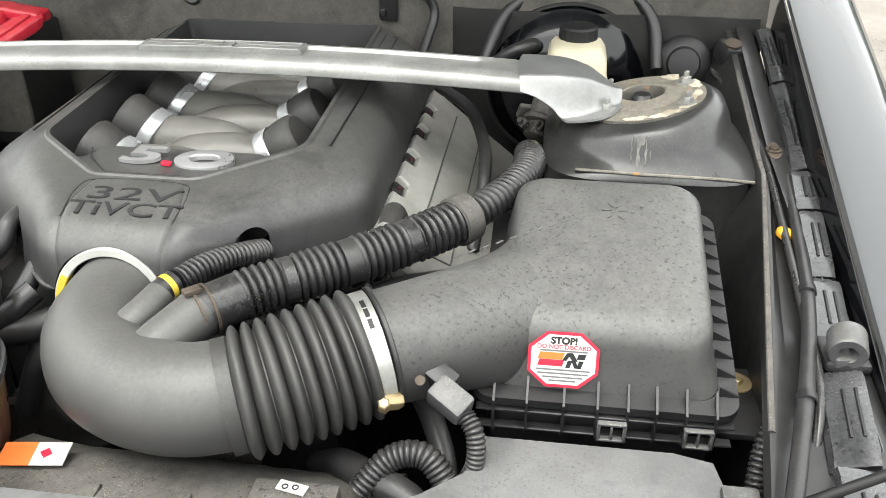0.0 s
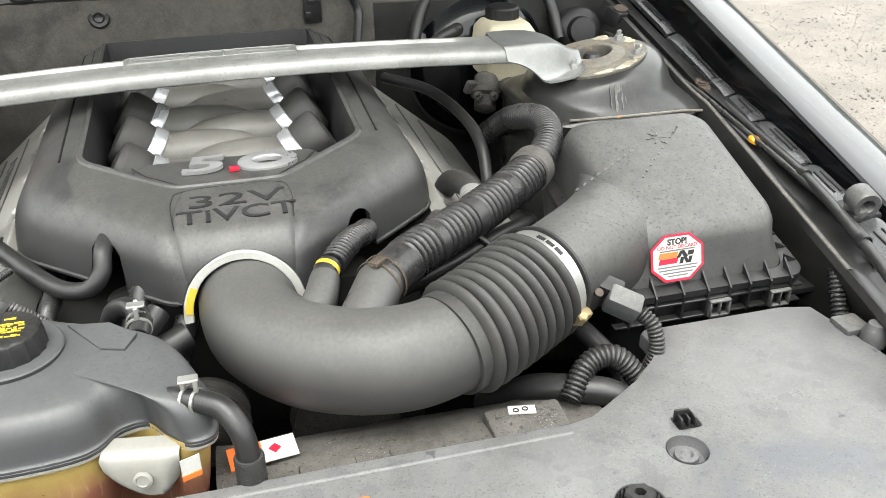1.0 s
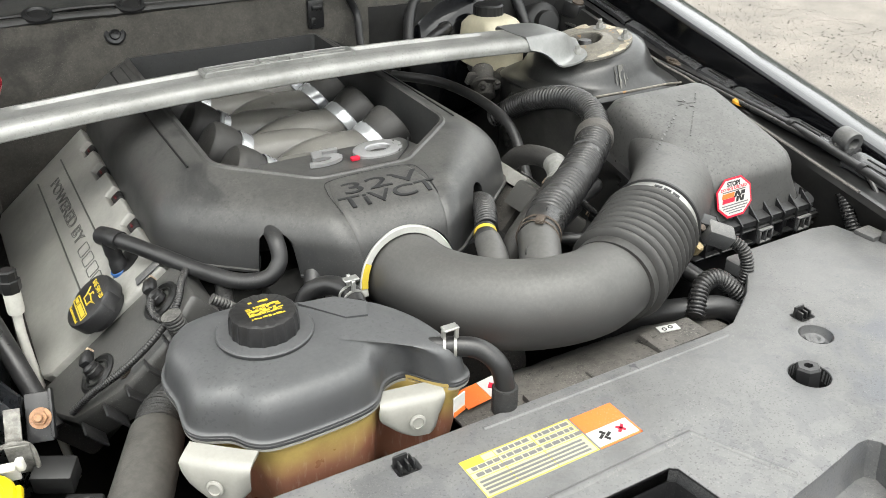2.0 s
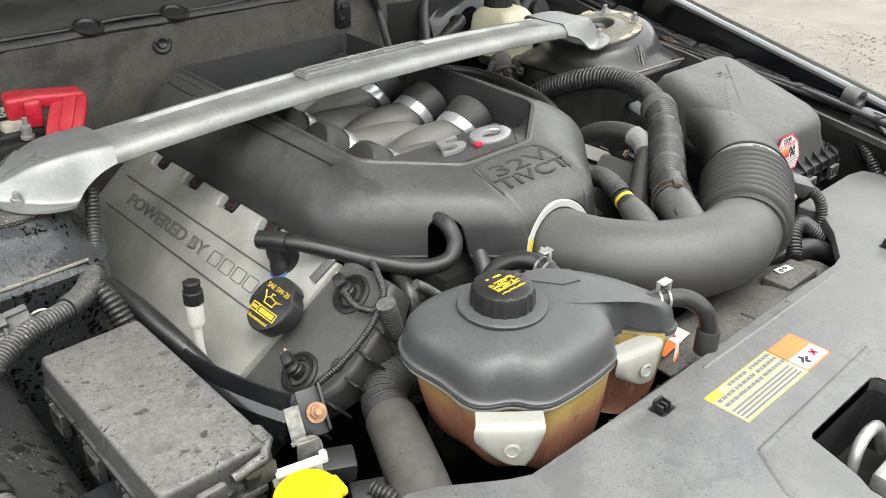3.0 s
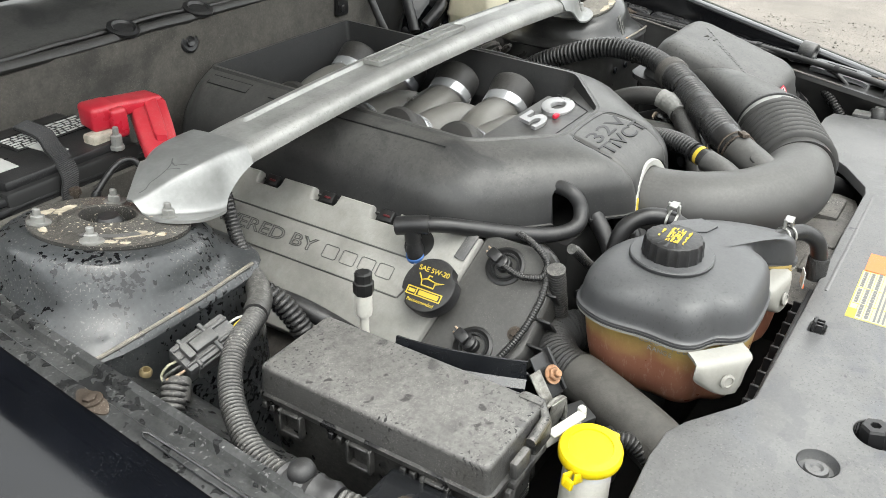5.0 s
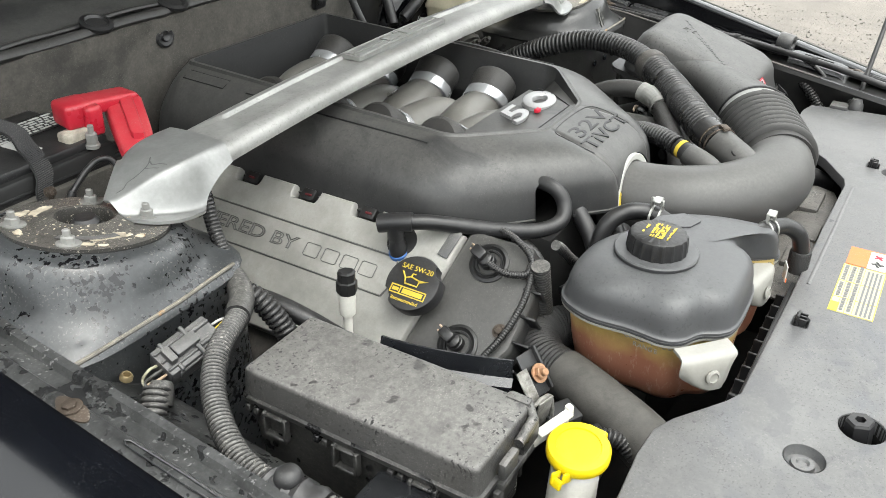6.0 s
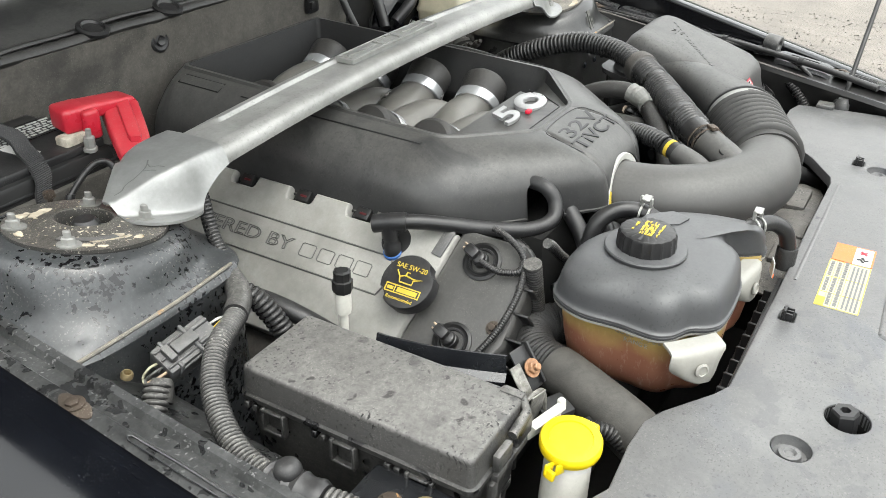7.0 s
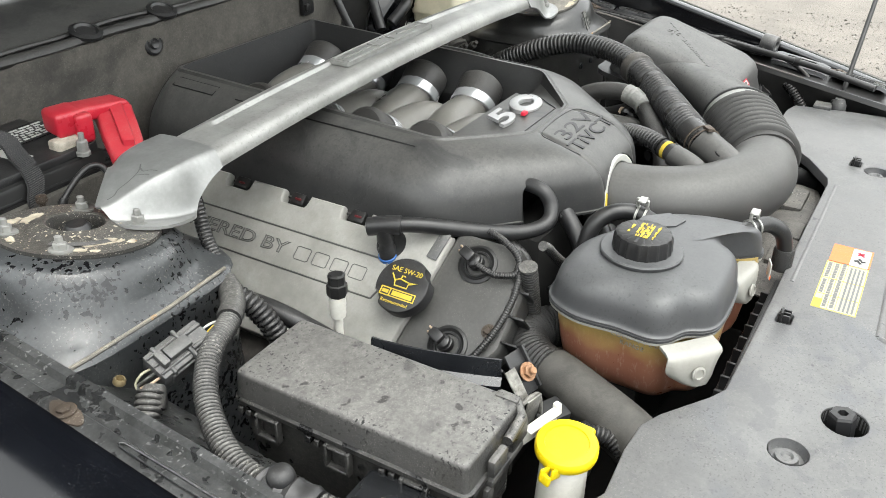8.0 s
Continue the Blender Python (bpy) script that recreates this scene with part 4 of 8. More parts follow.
# ---- fan shroud between cover and engine ----
shroud = thing("fan_shroud", (0, -0.54, 0.6), "dusty dark grey radiator fan shroud", "fan shroud")
bm = bmesh.new()
rows = []
for y, z in ((-0.60, 0.802), (-0.575, 0.806), (-0.55, 0.803), (-0.52, 0.796), (-0.495, 0.782), (-0.475, 0.75), (-0.46, 0.68), (-0.455, 0.5)):
    rows.append([(-0.045 + 0.365 * k / 60, y + 0.02 * abs((k - 30) / 30) ** 3 - 0.012, z + 0.012 * math.cos((k - 26) / 60 * 3.1) - 0.012 + 0.0015 * noise.noise((k * 0.4, y * 30, 0))) for k in range(61)])
loft(bm, rows, False, False, closed=False)
part("panel", solid(bm, 0.003), M_SHROUD, shroud)
for x in (0.05, 0.13):
    bm = box(bmesh.new(), (x, -0.585, 0.800), (0.05, 0.03, 0.016), 0.003)
    part("clip_tab", bm, M_SHROUD, shroud)
bm = box(bmesh.new(), (0.238, -0.565, 0.798), (0.075, 0.04, 0.018), 0.004)
part("corner_tab", bm, M_SHROUD, shroud)
tagl = thing("service_tag", (0.236, -0.556, 0.807), "small white tag with black marks on the shroud", "label")
bm = box(bmesh.new(), (0.236, -0.556, 0.8085), (0.026, 0.011, 0.0012), 0.0, Euler((0, 0, -0.2)).to_matrix())
part("sheet", bm, M_LABEL, tagl)
bm = bmesh.new()
for d in (-0.006, 0.003):
    lathe(bm, (0.236 + d, -0.556, 0.809), (0, 0, 1), [(0.003, 0), (0.003, 0.0006), (0.0018, 0.0006), (0.0018, 0.0001)], 14, False, False)
part("mark", bm, M_INK, tagl)
fl = thing("fan_label", (-0.01, -0.545, 0.80), "orange and white fan warning label on the shroud", "label")
turn = Euler((0.10, 0, 0.12)).to_matrix()
part("orange_panel", box(bmesh.new(), (-0.018, -0.545, 0.8045), (0.030, 0.026, 0.001), turn=turn), M_ORANGE, fl)
part("white_panel", box(bmesh.new(), (0.012, -0.542, 0.8050), (0.030, 0.026, 0.001), turn=turn), M_LABEL, fl)
bm = box(bmesh.new(), (0.008, -0.542, 0.8058), (0.008, 0.008, 0.0008), turn=Euler((0.1, 0, 0.8)).to_matrix())
part("red_symbol", bm, M_REDINK, fl)


# ---- engine ----
block = thing("engine_block", (0, -0.05, 0.4), "dark grimy engine block and front drive under the covers", "engine")
bm = box(bmesh.new(), (0, -0.05, 0.62), (0.42, 0.52, 0.40), 0.03)
part("crankcase", bm, M_DARK, block)
bm = box(bmesh.new(), (0, -0.30, 0.75), (0.30, 0.07, 0.20), 0.03)
part("front_case", bm, M_DARK, block)
for x, y, z, r in ((-0.06, -0.40, 0.72, 0.05), (0.09, -0.41, 0.70, 0.06), (-0.15, -0.38, 0.66, 0.045)):
    bm = lathe(bmesh.new(), (x, y + 0.03, z), (0, -1, 0), [(r, 0), (r, 0.006), (r * 0.9, 0.01), (r * 0.9, 0.022), (r, 0.026), (r, 0.03), (r * 0.5, 0.03), (r * 0.3, 0.036)], 32)
    part("pulley", bm, M_SHROUD, block)

# engine cover
ecover = thing("engine_cover", (0, -0.05, 0.86), "black plastic engine cover with a recessed runner window and raised lettering", "engine cover")
# corner tracks of the moulding from the foot of the skirt up over the shoulder, across the rim and down into the window:
# (nose corner, side corner, rear corner) of the right half, each x, y, z
TRACKS = [
    ((0.068, -0.379, 0.867), (0.242, -0.222, 0.866), (0.238, 0.270, 0.862)),
    ((0.070, -0.3745, 0.890), (0.239, -0.219, 0.890), (0.235, 0.268, 0.888)),
    ((0.072, -0.3675, 0.911), (0.233, -0.215, 0.911), (0.229, 0.266, 0.912)),
    ((0.0745, -0.350, 0.9275), (0.220, -0.208, 0.929), (0.218, 0.262, 0.931)),
    ((0.0755, -0.326, 0.9375), (0.199, -0.200, 0.9425), (0.199, 0.259, 0.950)),
    ((0.070, -0.298, 0.9435), (0.178, -0.193, 0.9505), (0.178, 0.257, 0.9625)),
    ((0.060, -0.272, 0.9465), (0.163, -0.190, 0.954), (0.162, 0.256, 0.968)),
    ((0.0585, -0.270, 0.9485), (0.1605, -0.1885, 0.9565), (0.1595, 0.254, 0.972)),
    ((0.056, -0.2665, 0.9482), (0.1555, -0.186, 0.9565), (0.1545, 0.250, 0.972)),
    ((0.055, -0.2645, 0.9425), (0.1525, -0.184, 0.938), (0.1515, 0.247, 0.935)),
    ((0.098, -0.172, 0.936), (0.148, -0.164, 0.905), (0.148, 0.244, 0.868)),
]
RADII = [(0.016, 0.038, 0.040)] * 2 + [(0.016, 0.038, 0.038), (0.016, 0.038, 0.034), (0.015, 0.038, 0.028), (0.014, 0.030, 0.020), (0.012, 0.022, 0.012), (0.011, 0.020, 0.010), (0.010, 0.016, 0.008), (0.010, 0.014, 0.008), (0.006, 0.008, 0.008)]


def outline(corners, radii, seam):
    """Right half of one level: a polygon with rounded corners, always with the same count of points."""
    pts = [Vector((0, corners[0][1], corners[0][2]))] + [Vector(c) for c in corners] + [Vector((0, corners[2][1], corners[2][2]))]
    row = []
    counts = (22, 44, 16, 8)
    for k in range(4):
        p, q = pts[k], pts[k + 1]
        d = (q - p)
        r0 = radii[k - 1] if k > 0 else 0.0
        r1 = radii[k] if k < 3 else 0.0
        start, stop = p + d.normalized() * min(r0, d.length * 0.45), q - d.normalized() * min(r1, d.length * 0.45)
        for j in range(counts[k]):
            u = j / counts[k]
            v = start.lerp(stop, u)
            row.append(v)
        row.append(stop)
        if k < 3:
            e = (pts[k + 2] - q)
            after = q + e.normalized() * min(r1, e.length * 0.45)
            for j in range(1, 7):
                u = j / 7
                v = stop * (1 - u) ** 2 + q * (2 * u * (1 - u)) + after * u * u
                row.append(v)
    if seam:
        # a pressed groove where the nose panel meets the shoulders
        for j, depth in ((21, 0.0006), (22, 0.0024), (23, 0.0006)):
            row[j] = row[j] + Vector((0, 0.3 * depth, -depth))
    return row


def crown(x):
    """Height of the opening over the skirt's foot at a distance x from the middle."""
    w = abs(x)
    if w < 0.062:
        return 0.852 + math.sqrt(0.062 ** 2 - w * w)
    d = abs(w - 0.1315)
    if d < 0.0165:
        return 0.8985 + math.sqrt(0.0165 ** 2 - d * d)
    return 0.0


halves = [outline(c, r, k < 6) for k, (c, r) in enumerate(zip(TRACKS, RADII))]
rows_c = []
for a in range(len(halves) - 1):
    smooth_here = a < 6
    for j in range(5 if smooth_here else 1):
        t = j / 5
        row = []
        for k in range(len(halves[0])):
            p1, p2 = halves[a][k], halves[a + 1][k]
            if smooth_here:
                p0 = halves[a - 1][k] if a > 0 else p1
                p3 = halves[a + 2][k] if a < 5 else p2
                row.append(0.5 * (2 * p1 + (p2 - p0) * t + (2 * p0 - 5 * p1 + 4 * p2 - p3) * t * t + (3 * p1 - p0 - 3 * p2 + p3) * t ** 3))
            else:
                row.append(p1.copy())
        rows_c.append(row)
rows_c.append(halves[-1])
for k in range(len(halves[0])):
    col = [row[k].copy() for row in rows_c[:22]]
    c = crown(col[0].x) if col[0].y < -0.25 else 0.0
    if c > col[0].z:
        for p, q in zip(col, col[1:]):
            if q.z >= c > p.z:
                edge = p.lerp(q, (c - p.z) / (q.z - p.z))
                break
        for j, p in enumerate(col):
            if p.z < c:
                rows_c[j][k] = edge.copy()
stack = []
for row in rows_c:
    stack.append(list(row) + [Vector((-p.x, p.y, p.z)) for p in reversed(row[1:-1])])
foot = [Vector((p.x * 0.985, p.y + (0.004 if p.y < -0.1 else -0.003), p.z + 0.001)) for p in stack[0]]
lip_low = [p.copy() if p.y < -0.25 and crown(p.x * 0.99) > 0 else Vector((p.x * 1.010, p.y * 1.008, p.z)) for p in stack[0]]
lip_top = [Vector((p.x, p.y, p.z + 0.0028)) if p.x != q.x else p.copy() for p, q in zip(lip_low, stack[0])]
lip_in = [Vector((q.x, q.y, q.z + 0.0030)) if p.x != q.x else q.copy() for p, q in zip(lip_low, stack[0])]
stack = [[Vector((p.x, p.y + 0.020, q.z)) if q.y < -0.25 and crown(q.x * 0.99) > 0 else Vector((p.x * 0.985, p.y, p.z + 0.012)) for p, q in zip(foot, stack[0])], foot, lip_low, lip_top, lip_in] + stack[1:]
fine = [stack[-1]]
part("shell", loft(bmesh.new(), stack, False, False), M_COVER, ecover, sharp=28)
# inner curtain of the window, down to the manifold
curtain = [fine[0], [Vector((p.x, p.y, 0.82)) for p in fine[0]]]
part("window_wall", loft(bmesh.new(), curtain, False, False), M_PLASTIC, ecover)
# side grooves and rear slots: only their shade, drawn as black lines
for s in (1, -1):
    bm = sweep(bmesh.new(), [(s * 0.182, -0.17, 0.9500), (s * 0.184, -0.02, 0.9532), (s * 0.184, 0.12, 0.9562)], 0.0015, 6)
    part("groove_shade_line", bm, M_INK, ecover)
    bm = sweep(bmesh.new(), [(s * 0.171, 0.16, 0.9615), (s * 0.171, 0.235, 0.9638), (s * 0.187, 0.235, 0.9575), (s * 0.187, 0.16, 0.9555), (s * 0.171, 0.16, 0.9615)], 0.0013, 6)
    part("rear_slot_shade", bm, M_INK, ecover)
# faint outlines of badge plate and nose panel: groove shade drawn as dark lines
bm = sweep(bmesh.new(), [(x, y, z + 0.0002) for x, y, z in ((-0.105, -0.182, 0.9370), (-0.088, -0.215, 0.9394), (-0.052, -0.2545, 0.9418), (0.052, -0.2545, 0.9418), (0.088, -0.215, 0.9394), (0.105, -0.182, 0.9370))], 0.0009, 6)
part("plate_shade_line", bm, M_LETTER, ecover)
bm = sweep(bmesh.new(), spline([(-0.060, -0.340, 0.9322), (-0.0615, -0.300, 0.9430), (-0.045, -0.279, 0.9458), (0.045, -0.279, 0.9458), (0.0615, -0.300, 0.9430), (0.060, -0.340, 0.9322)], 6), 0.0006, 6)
part("panel_shade_line", bm, M_LETTER, ecover)

# lettering on the cover's nose
slope = plane_turn((1, 0, 0), (0, -0.14, 1))
bm = lettering("32V", 0.031, (0.004, -0.3045, 0.9418), slope, 0.0010, 0.0, 0.0002)
bmesh.ops.scale(bm, vec=(2.05, 1, 1), verts=bm.verts, space=Matrix.Translation((-0.004, 0.3045, -0.9418)))
part("lettering", bm, M_LETTER, ecover, "black raised letters 32V")
bm = lettering("TiVCT", 0.028, (0.004, -0.3285, 0.9366), plane_turn((1, 0, 0), (0, -0.24, 1)), 0.0012, 0.0, 0.0002)
bmesh.ops.scale(bm, vec=(1.6, 1, 1), verts=bm.verts, space=Matrix.Translation((-0.004, 0.3285, -0.9366)))
part("lettering", bm, M_LETTER, ecover, "black raised letters TiVCT")
# badge
badge = plane_turn((1, 0, 0), (0, -0.09, 1))
bm = lettering("5", 0.054, (-0.028, -0.212, 0.9445), badge, 0.0022, 0.12, 0.0012)
bmesh.ops.scale(bm, vec=(1.85, 0.86, 1), verts=bm.verts, space=Matrix.Translation((0.028, 0.212, -0.9445)))
part("badge_digit", bm, M_BADGE, ecover, "chrome badge digit 5")
bm = bmesh.new()
ringo = []
for rx, ry, z in ((0.034, 0.0215, 0.9405), (0.034, 0.0215, 0.9465), (0.032, 0.0195, 0.9475), (0.018, 0.010, 0.9475), (0.0165, 0.009, 0.9462), (0.0165, 0.009, 0.9405)):
    ringo.append([(0.046 + rx * math.cos(a) + 0.12 * ry * math.sin(a), -0.212 + ry * math.sin(a), z - 0.002 + 0.09 * (ry * math.sin(a))) for a in (2 * math.pi * k / 40 for k in range(40))])
loft(bm, ringo, False, False)
part("badge_digit", bm, M_BADGE, ecover, "chrome badge digit 0")
bm = box(bmesh.new(), (0.0075, -0.2275, 0.9436), (0.011, 0.0065, 0.005), 0.001)
part("badge_point", bm, M_REDINK, ecover, "small red badge point")


def throat(bm, a0, a1, r0, r1, n, ahead=0.0):
    """An arc of the ring in the mouth, leaning back with the nose of the cover."""
    rows = []
    for k in range(n + 1):
        a = radians(a0 + (a1 - a0) * k / n)
        row = []
        for r, d in ((r0, 0.012), (r0, 0.001), (r0 + 0.001, 0.0), (r1 - 0.001, 0.0), (r1, 0.001), (r1, 0.012)):
            row.append((r * math.cos(a), -0.3815 - ahead + d + 0.012 * math.sin(a), 0.852 + r * math.sin(a)))
        rows.append(row)
    return loft(bm, rows)


part("throat_ring", throat(bmesh.new(), -5, 185, 0.0525, 0.0618, 48), M_RING, ecover, "pale ring round the intake mouth")
part("yellow_mark", throat(bmesh.new(), 148, 176, 0.0520, 0.0606, 12, 0.0006), M_YINK, ecover, "yellow paint mark on the ring")

# intake manifold seen through the window
manifold = thing("intake_manifold", (0, 0.03, 0.83), "satin grey intake runners with black boots and bright bands", "intake manifold")
bm = box(bmesh.new(), (0, 0.03, 0.83), (0.27, 0.42, 0.03), 0.01)
part("base", bm, M_DARK, manifold)
for s, ys in ((1, (-0.102, -0.002, 0.098, 0.196)), (-1, (-0.150, -0.054, 0.042, 0.138))):
    for y in ys:
        line = spline([(s * 0.098, y + 0.001, 0.910), (s * 0.070, y - 0.001, 0.899), (s * 0.03, y - 0.006, 0.899), (s * -0.02, y - 0.014, 0.893), (s * -0.065, y - 0.024, 0.866), (s * -0.09, y - 0.03, 0.83)], 8)
        part("runner", sweep(bmesh.new(), line, lambda t, d: 0.0275 + 0.005 * math.sin(math.pi * min(1, t * 1.1)), 28), M_RUNNER, manifold)
        a = Vector((s * 0.094, y, 0.906))
        ax = Vector((s * 0.84, 0.06, 0.54)).normalized()
        bm = lathe(bmesh.new(), a + ax * 0.004, ax, [(0.0325, 0), (0.0330, 0.004), (0.0340, 0.008), (0.0348, 0.014), (0.0352, 0.028), (0.0340, 0.034), (0.030, 0.038), (0.012, 0.040)], 36)
        part("boot", bm, M_BOOT, manifold, "black rubber runner boot")
        bm = lathe(bmesh.new(), a - ax * 0.0085, ax, [(0.0305, -0.004), (0.0345, -0.003), (0.0352, -0.002), (0.0352, 0.0125), (0.0340, 0.014)], 40, False, False)
        part("band", bm, M_CHROME, manifold, "bright polished metal band")


# valve covers
def bank(side, notches, name_label):
    """One tilted grey valve cover with its black front end. u runs outwards and down, v along the car."""
    turn = Matrix(((side * 0.77, 0, side * 0.64), (0, 1, 0), (-0.64, 0, 0.77)))
    m = Matrix.Translation((side * 0.26, 0, 0.868)) @ turn.to_4x4()
    if side < 0:
        m = Matrix.Translation((-0.26, 0, 0.868)) @ Matrix(((-0.77, 0, -0.64, 0), (0, 1, 0, 0), (-0.64, 0, 0.77, 0), (0, 0, 0, 1)))
    vc = thing("valve_cover", (side * 0.32, -0.03, 0.72), name_label, "valve cover", group="valve covers")
    out = [(-0.018, 0.235)]
    for v in sorted(notches, reverse=True):
        out += [(-0.018, v + 0.021), (-0.005, v + 0.0195), (-0.001, v + 0.017), (-0.001, v - 0.017), (-0.005, v - 0.0195), (-0.018, v - 0.021)]
    out += [(-0.018, -0.262), (0.02, -0.258), (0.155, -0.240), (0.168, -0.228), (0.172, 0.21), (0.16, 0.235)]
    bm = plate(bmesh.new(), out, [], -0.02, 0.0)
    edges = [e for e in bm.edges if len(e.link_faces) == 2 and e.calc_face_angle(0) > 1.0 and all(v.co.z > -0.01 for v in e.verts)]
    bmesh.ops.bevel(bm, geom=edges, offset=0.004, segments=3, affect="EDGES", profile=0.5)
    bm.transform(m)
    part("cover", bm, M_VALVE, vc, sharp=30)
    # relief lines of the cover, their edge shade put into a darker grey
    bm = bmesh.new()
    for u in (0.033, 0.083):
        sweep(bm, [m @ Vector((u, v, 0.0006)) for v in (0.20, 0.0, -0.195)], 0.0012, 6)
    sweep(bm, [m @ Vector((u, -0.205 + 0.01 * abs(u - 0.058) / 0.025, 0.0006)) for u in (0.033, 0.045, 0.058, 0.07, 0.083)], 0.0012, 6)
    part("relief_shade_line", bm, M_VDARK, vc)
    # lower side wall and dark joint
    bm = box(bmesh.new(), (0.10, -0.02, -0.06), (0.22, 0.50, 0.08), 0.01)
    bm.transform(m)
    part("side_wall", bm, M_SHROUD, vc)
    for v in notches:
        bm = box(bmesh.new(), (-0.012, v, -0.018), (0.030, 0.036, 0.01), 0.002)
        box(bm, (-0.011, v, -0.010), (0.016, 0.022, 0.012), 0.003)
        bm.transform(m)
        part("coil_plug", bm, M_INK, vc, "black ignition coil plug in a notch")
        bm = box(bmesh.new(), (-0.010, v - 0.002, -0.0045), (0.003, 0.010, 0.004), 0.001)
        bm.transform(m)
        part("coil_lock", bm, M_DRED, vc, "dark red coil lock tab")
    # black front end with sensors
    bm = plate(bmesh.new(), [(-0.03, -0.262), (-0.03, -0.342), (0.02, -0.366), (0.09, -0.366), (0.15, -0.335), (0.185, -0.27), (0.18, -0.235)], [], -0.045, -0.006)
    edges = [e for e in bm.edges if len(e.link_faces) == 2 and e.calc_face_angle(0) > 1.0 and all(v.co.z > -0.01 for v in e.verts)]
    bmesh.ops.bevel(bm, geom=edges, offset=0.008, segments=3, affect="EDGES", profile=0.5)
    bm.transform(m)
    part("front_end", bm, M_FRONTEND, vc, sharp=30)
    bm = sweep(bmesh.new(), spline([m @ Vector(q) for q in ((-0.040, -0.318, 0.004), (-0.018, -0.345, 0.010), (0.02, -0.363, 0.008), (0.065, -0.369, 0.004), (0.105, -0.359, 0.002), (0.145, -0.335, -0.002), (0.175, -0.30, -0.012))], 8), 0.0046, 12)
    if side < 0:
        bm = corrugated(bmesh.new(), [(-0.228, -0.300, 0.889), (-0.240, -0.325, 0.8895), (-0.254, -0.351, 0.878), (-0.283, -0.361, 0.854), (-0.3186, -0.3565, 0.8245), (-0.348, -0.343, 0.800), (-0.37, -0.33, 0.775)], 0.0041, 0.0006, 0.0030, 12)
    part("edge_lead", bm, M_LOOM, vc)
    for u, v in ((0.004, -0.302), (0.104, -0.307)):
        bm = lathe(bmesh.new(), (u, v, -0.008), (0, 0, 1), [(0.0235, 0), (0.0235, 0.004), (0.0200, 0.0055), (0.0172, 0.003), (0.0165, 0.003), (0.0155, 0.005), (0.0138, 0.005), (0.0130, 0.001)], 34)
        bm.transform(m)
        part("sensor_socket", bm, M_INK, vc)
        bm = lathe(bmesh.new(), (u, v, -0.004), (-0.1, 0.25, 1), [(0.0095, 0), (0.0095, 0.006), (0.0085, 0.007), (0.0085, 0.011), (0.006, 0.013), (0.002, 0.014)], 24)
        box(bm, (u - 0.004, v + 0.010, 0.010), (0.013, 0.018, 0.011), 0.003, Euler((0, 0, 0.4)).to_matrix())
        bm.transform(m)
        part("sensor_plug", bm, M_RUBBER, vc, "black sensor plug")
        for d in (-0.003, 0.003):
            bm = sweep(bmesh.new(), spline([m @ Vector((u - 0.006 + d, v + 0.016, 0.013)), m @ Vector((u - 0.008 + d, v + 0.021, 0.012)), m @ Vector((u - 0.008 + d, v + 0.022, 0.004))], 4), 0.0012, 6)
            part("sensor_wire", bm, M_WIRE, vc, "pale thin sensor wire")
        if side < 0 and u > 0.05:
            continue
        bm = corrugated(bmesh.new(), [(-0.2685, -0.303, 0.868), (-0.273, -0.318, 0.866), (-0.273, -0.333, 0.864), (-0.2676, -0.352, 0.868), (-0.2564, -0.353, 0.877)], 0.0042, 0.0005, 0.0028, 12) if side < 0 else sweep(bmesh.new(), spline([m @ Vector((u, v - 0.004, 0.008)), m @ Vector((u + 0.004, v - 0.022, 0.012)), m @ Vector((u + 0.008, v - 0.040, 0.010)), m @ Vector((u + 0.004, v - 0.055 + 0.006 * (u > 0.05), 0.006))], 6), 0.0040, 10)
        part("sensor_lead", bm, M_LOOM, vc)
    bm = bolt(bmesh.new(), (0.0, 0.0, 0.0), (0, 0, 1), 0.005, 0.005, 0.0085)
    bm.transform(m @ Matrix.Translation((0.074, -0.346, -0.006)))
    part("bolt", bm, M_RUST, vc, "rusty flange bolt")
    for k in range(5):
        bm = box(bmesh.new(), (0.02 + 0.03 * k, -0.374 + 0.006 * abs(k - 2), -0.02), (0.003, 0.022, 0.03), 0.001)
        bm.transform(m)
        part("rib", bm, M_PLASTIC, vc)
    bm = box(bmesh.new(), (-0.002, -0.25, 0.002), (0.035, 0.014, 0.002), 0.0008, Euler((0, 0, 0.15)).to_matrix())
    bm.transform(m)
    part("foil_strip", bm, M_GCONN, vc, "dull grey strip over the joint")
    return vc, m


left_vc, LM = bank(-1, (0.155, 0.063, -0.032, -0.126), "grey plastic valve cover with embossed lettering and black front end")
right_vc, RM = bank(1, (0.155, 0.070, -0.020, -0.110), "grey plastic valve cover dusty beside the hoses")
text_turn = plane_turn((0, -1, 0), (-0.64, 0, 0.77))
# letters share the cover's plastic; dark outlines draw their edge shade
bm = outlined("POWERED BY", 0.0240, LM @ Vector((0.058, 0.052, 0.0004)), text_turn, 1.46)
part("lettering", bm, M_VDARK, left_vc, "embossed letters POWERED BY, edge shade drawn in dark grey")
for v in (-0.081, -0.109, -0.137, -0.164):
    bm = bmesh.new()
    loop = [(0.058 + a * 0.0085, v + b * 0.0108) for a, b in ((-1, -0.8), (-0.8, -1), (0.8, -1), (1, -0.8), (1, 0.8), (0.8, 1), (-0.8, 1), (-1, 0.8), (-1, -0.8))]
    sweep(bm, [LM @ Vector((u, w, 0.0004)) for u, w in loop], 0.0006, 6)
    part("word_bar", bm, M_VDARK, left_vc, "embossed frame of a maker's word, edge shade drawn in dark grey")

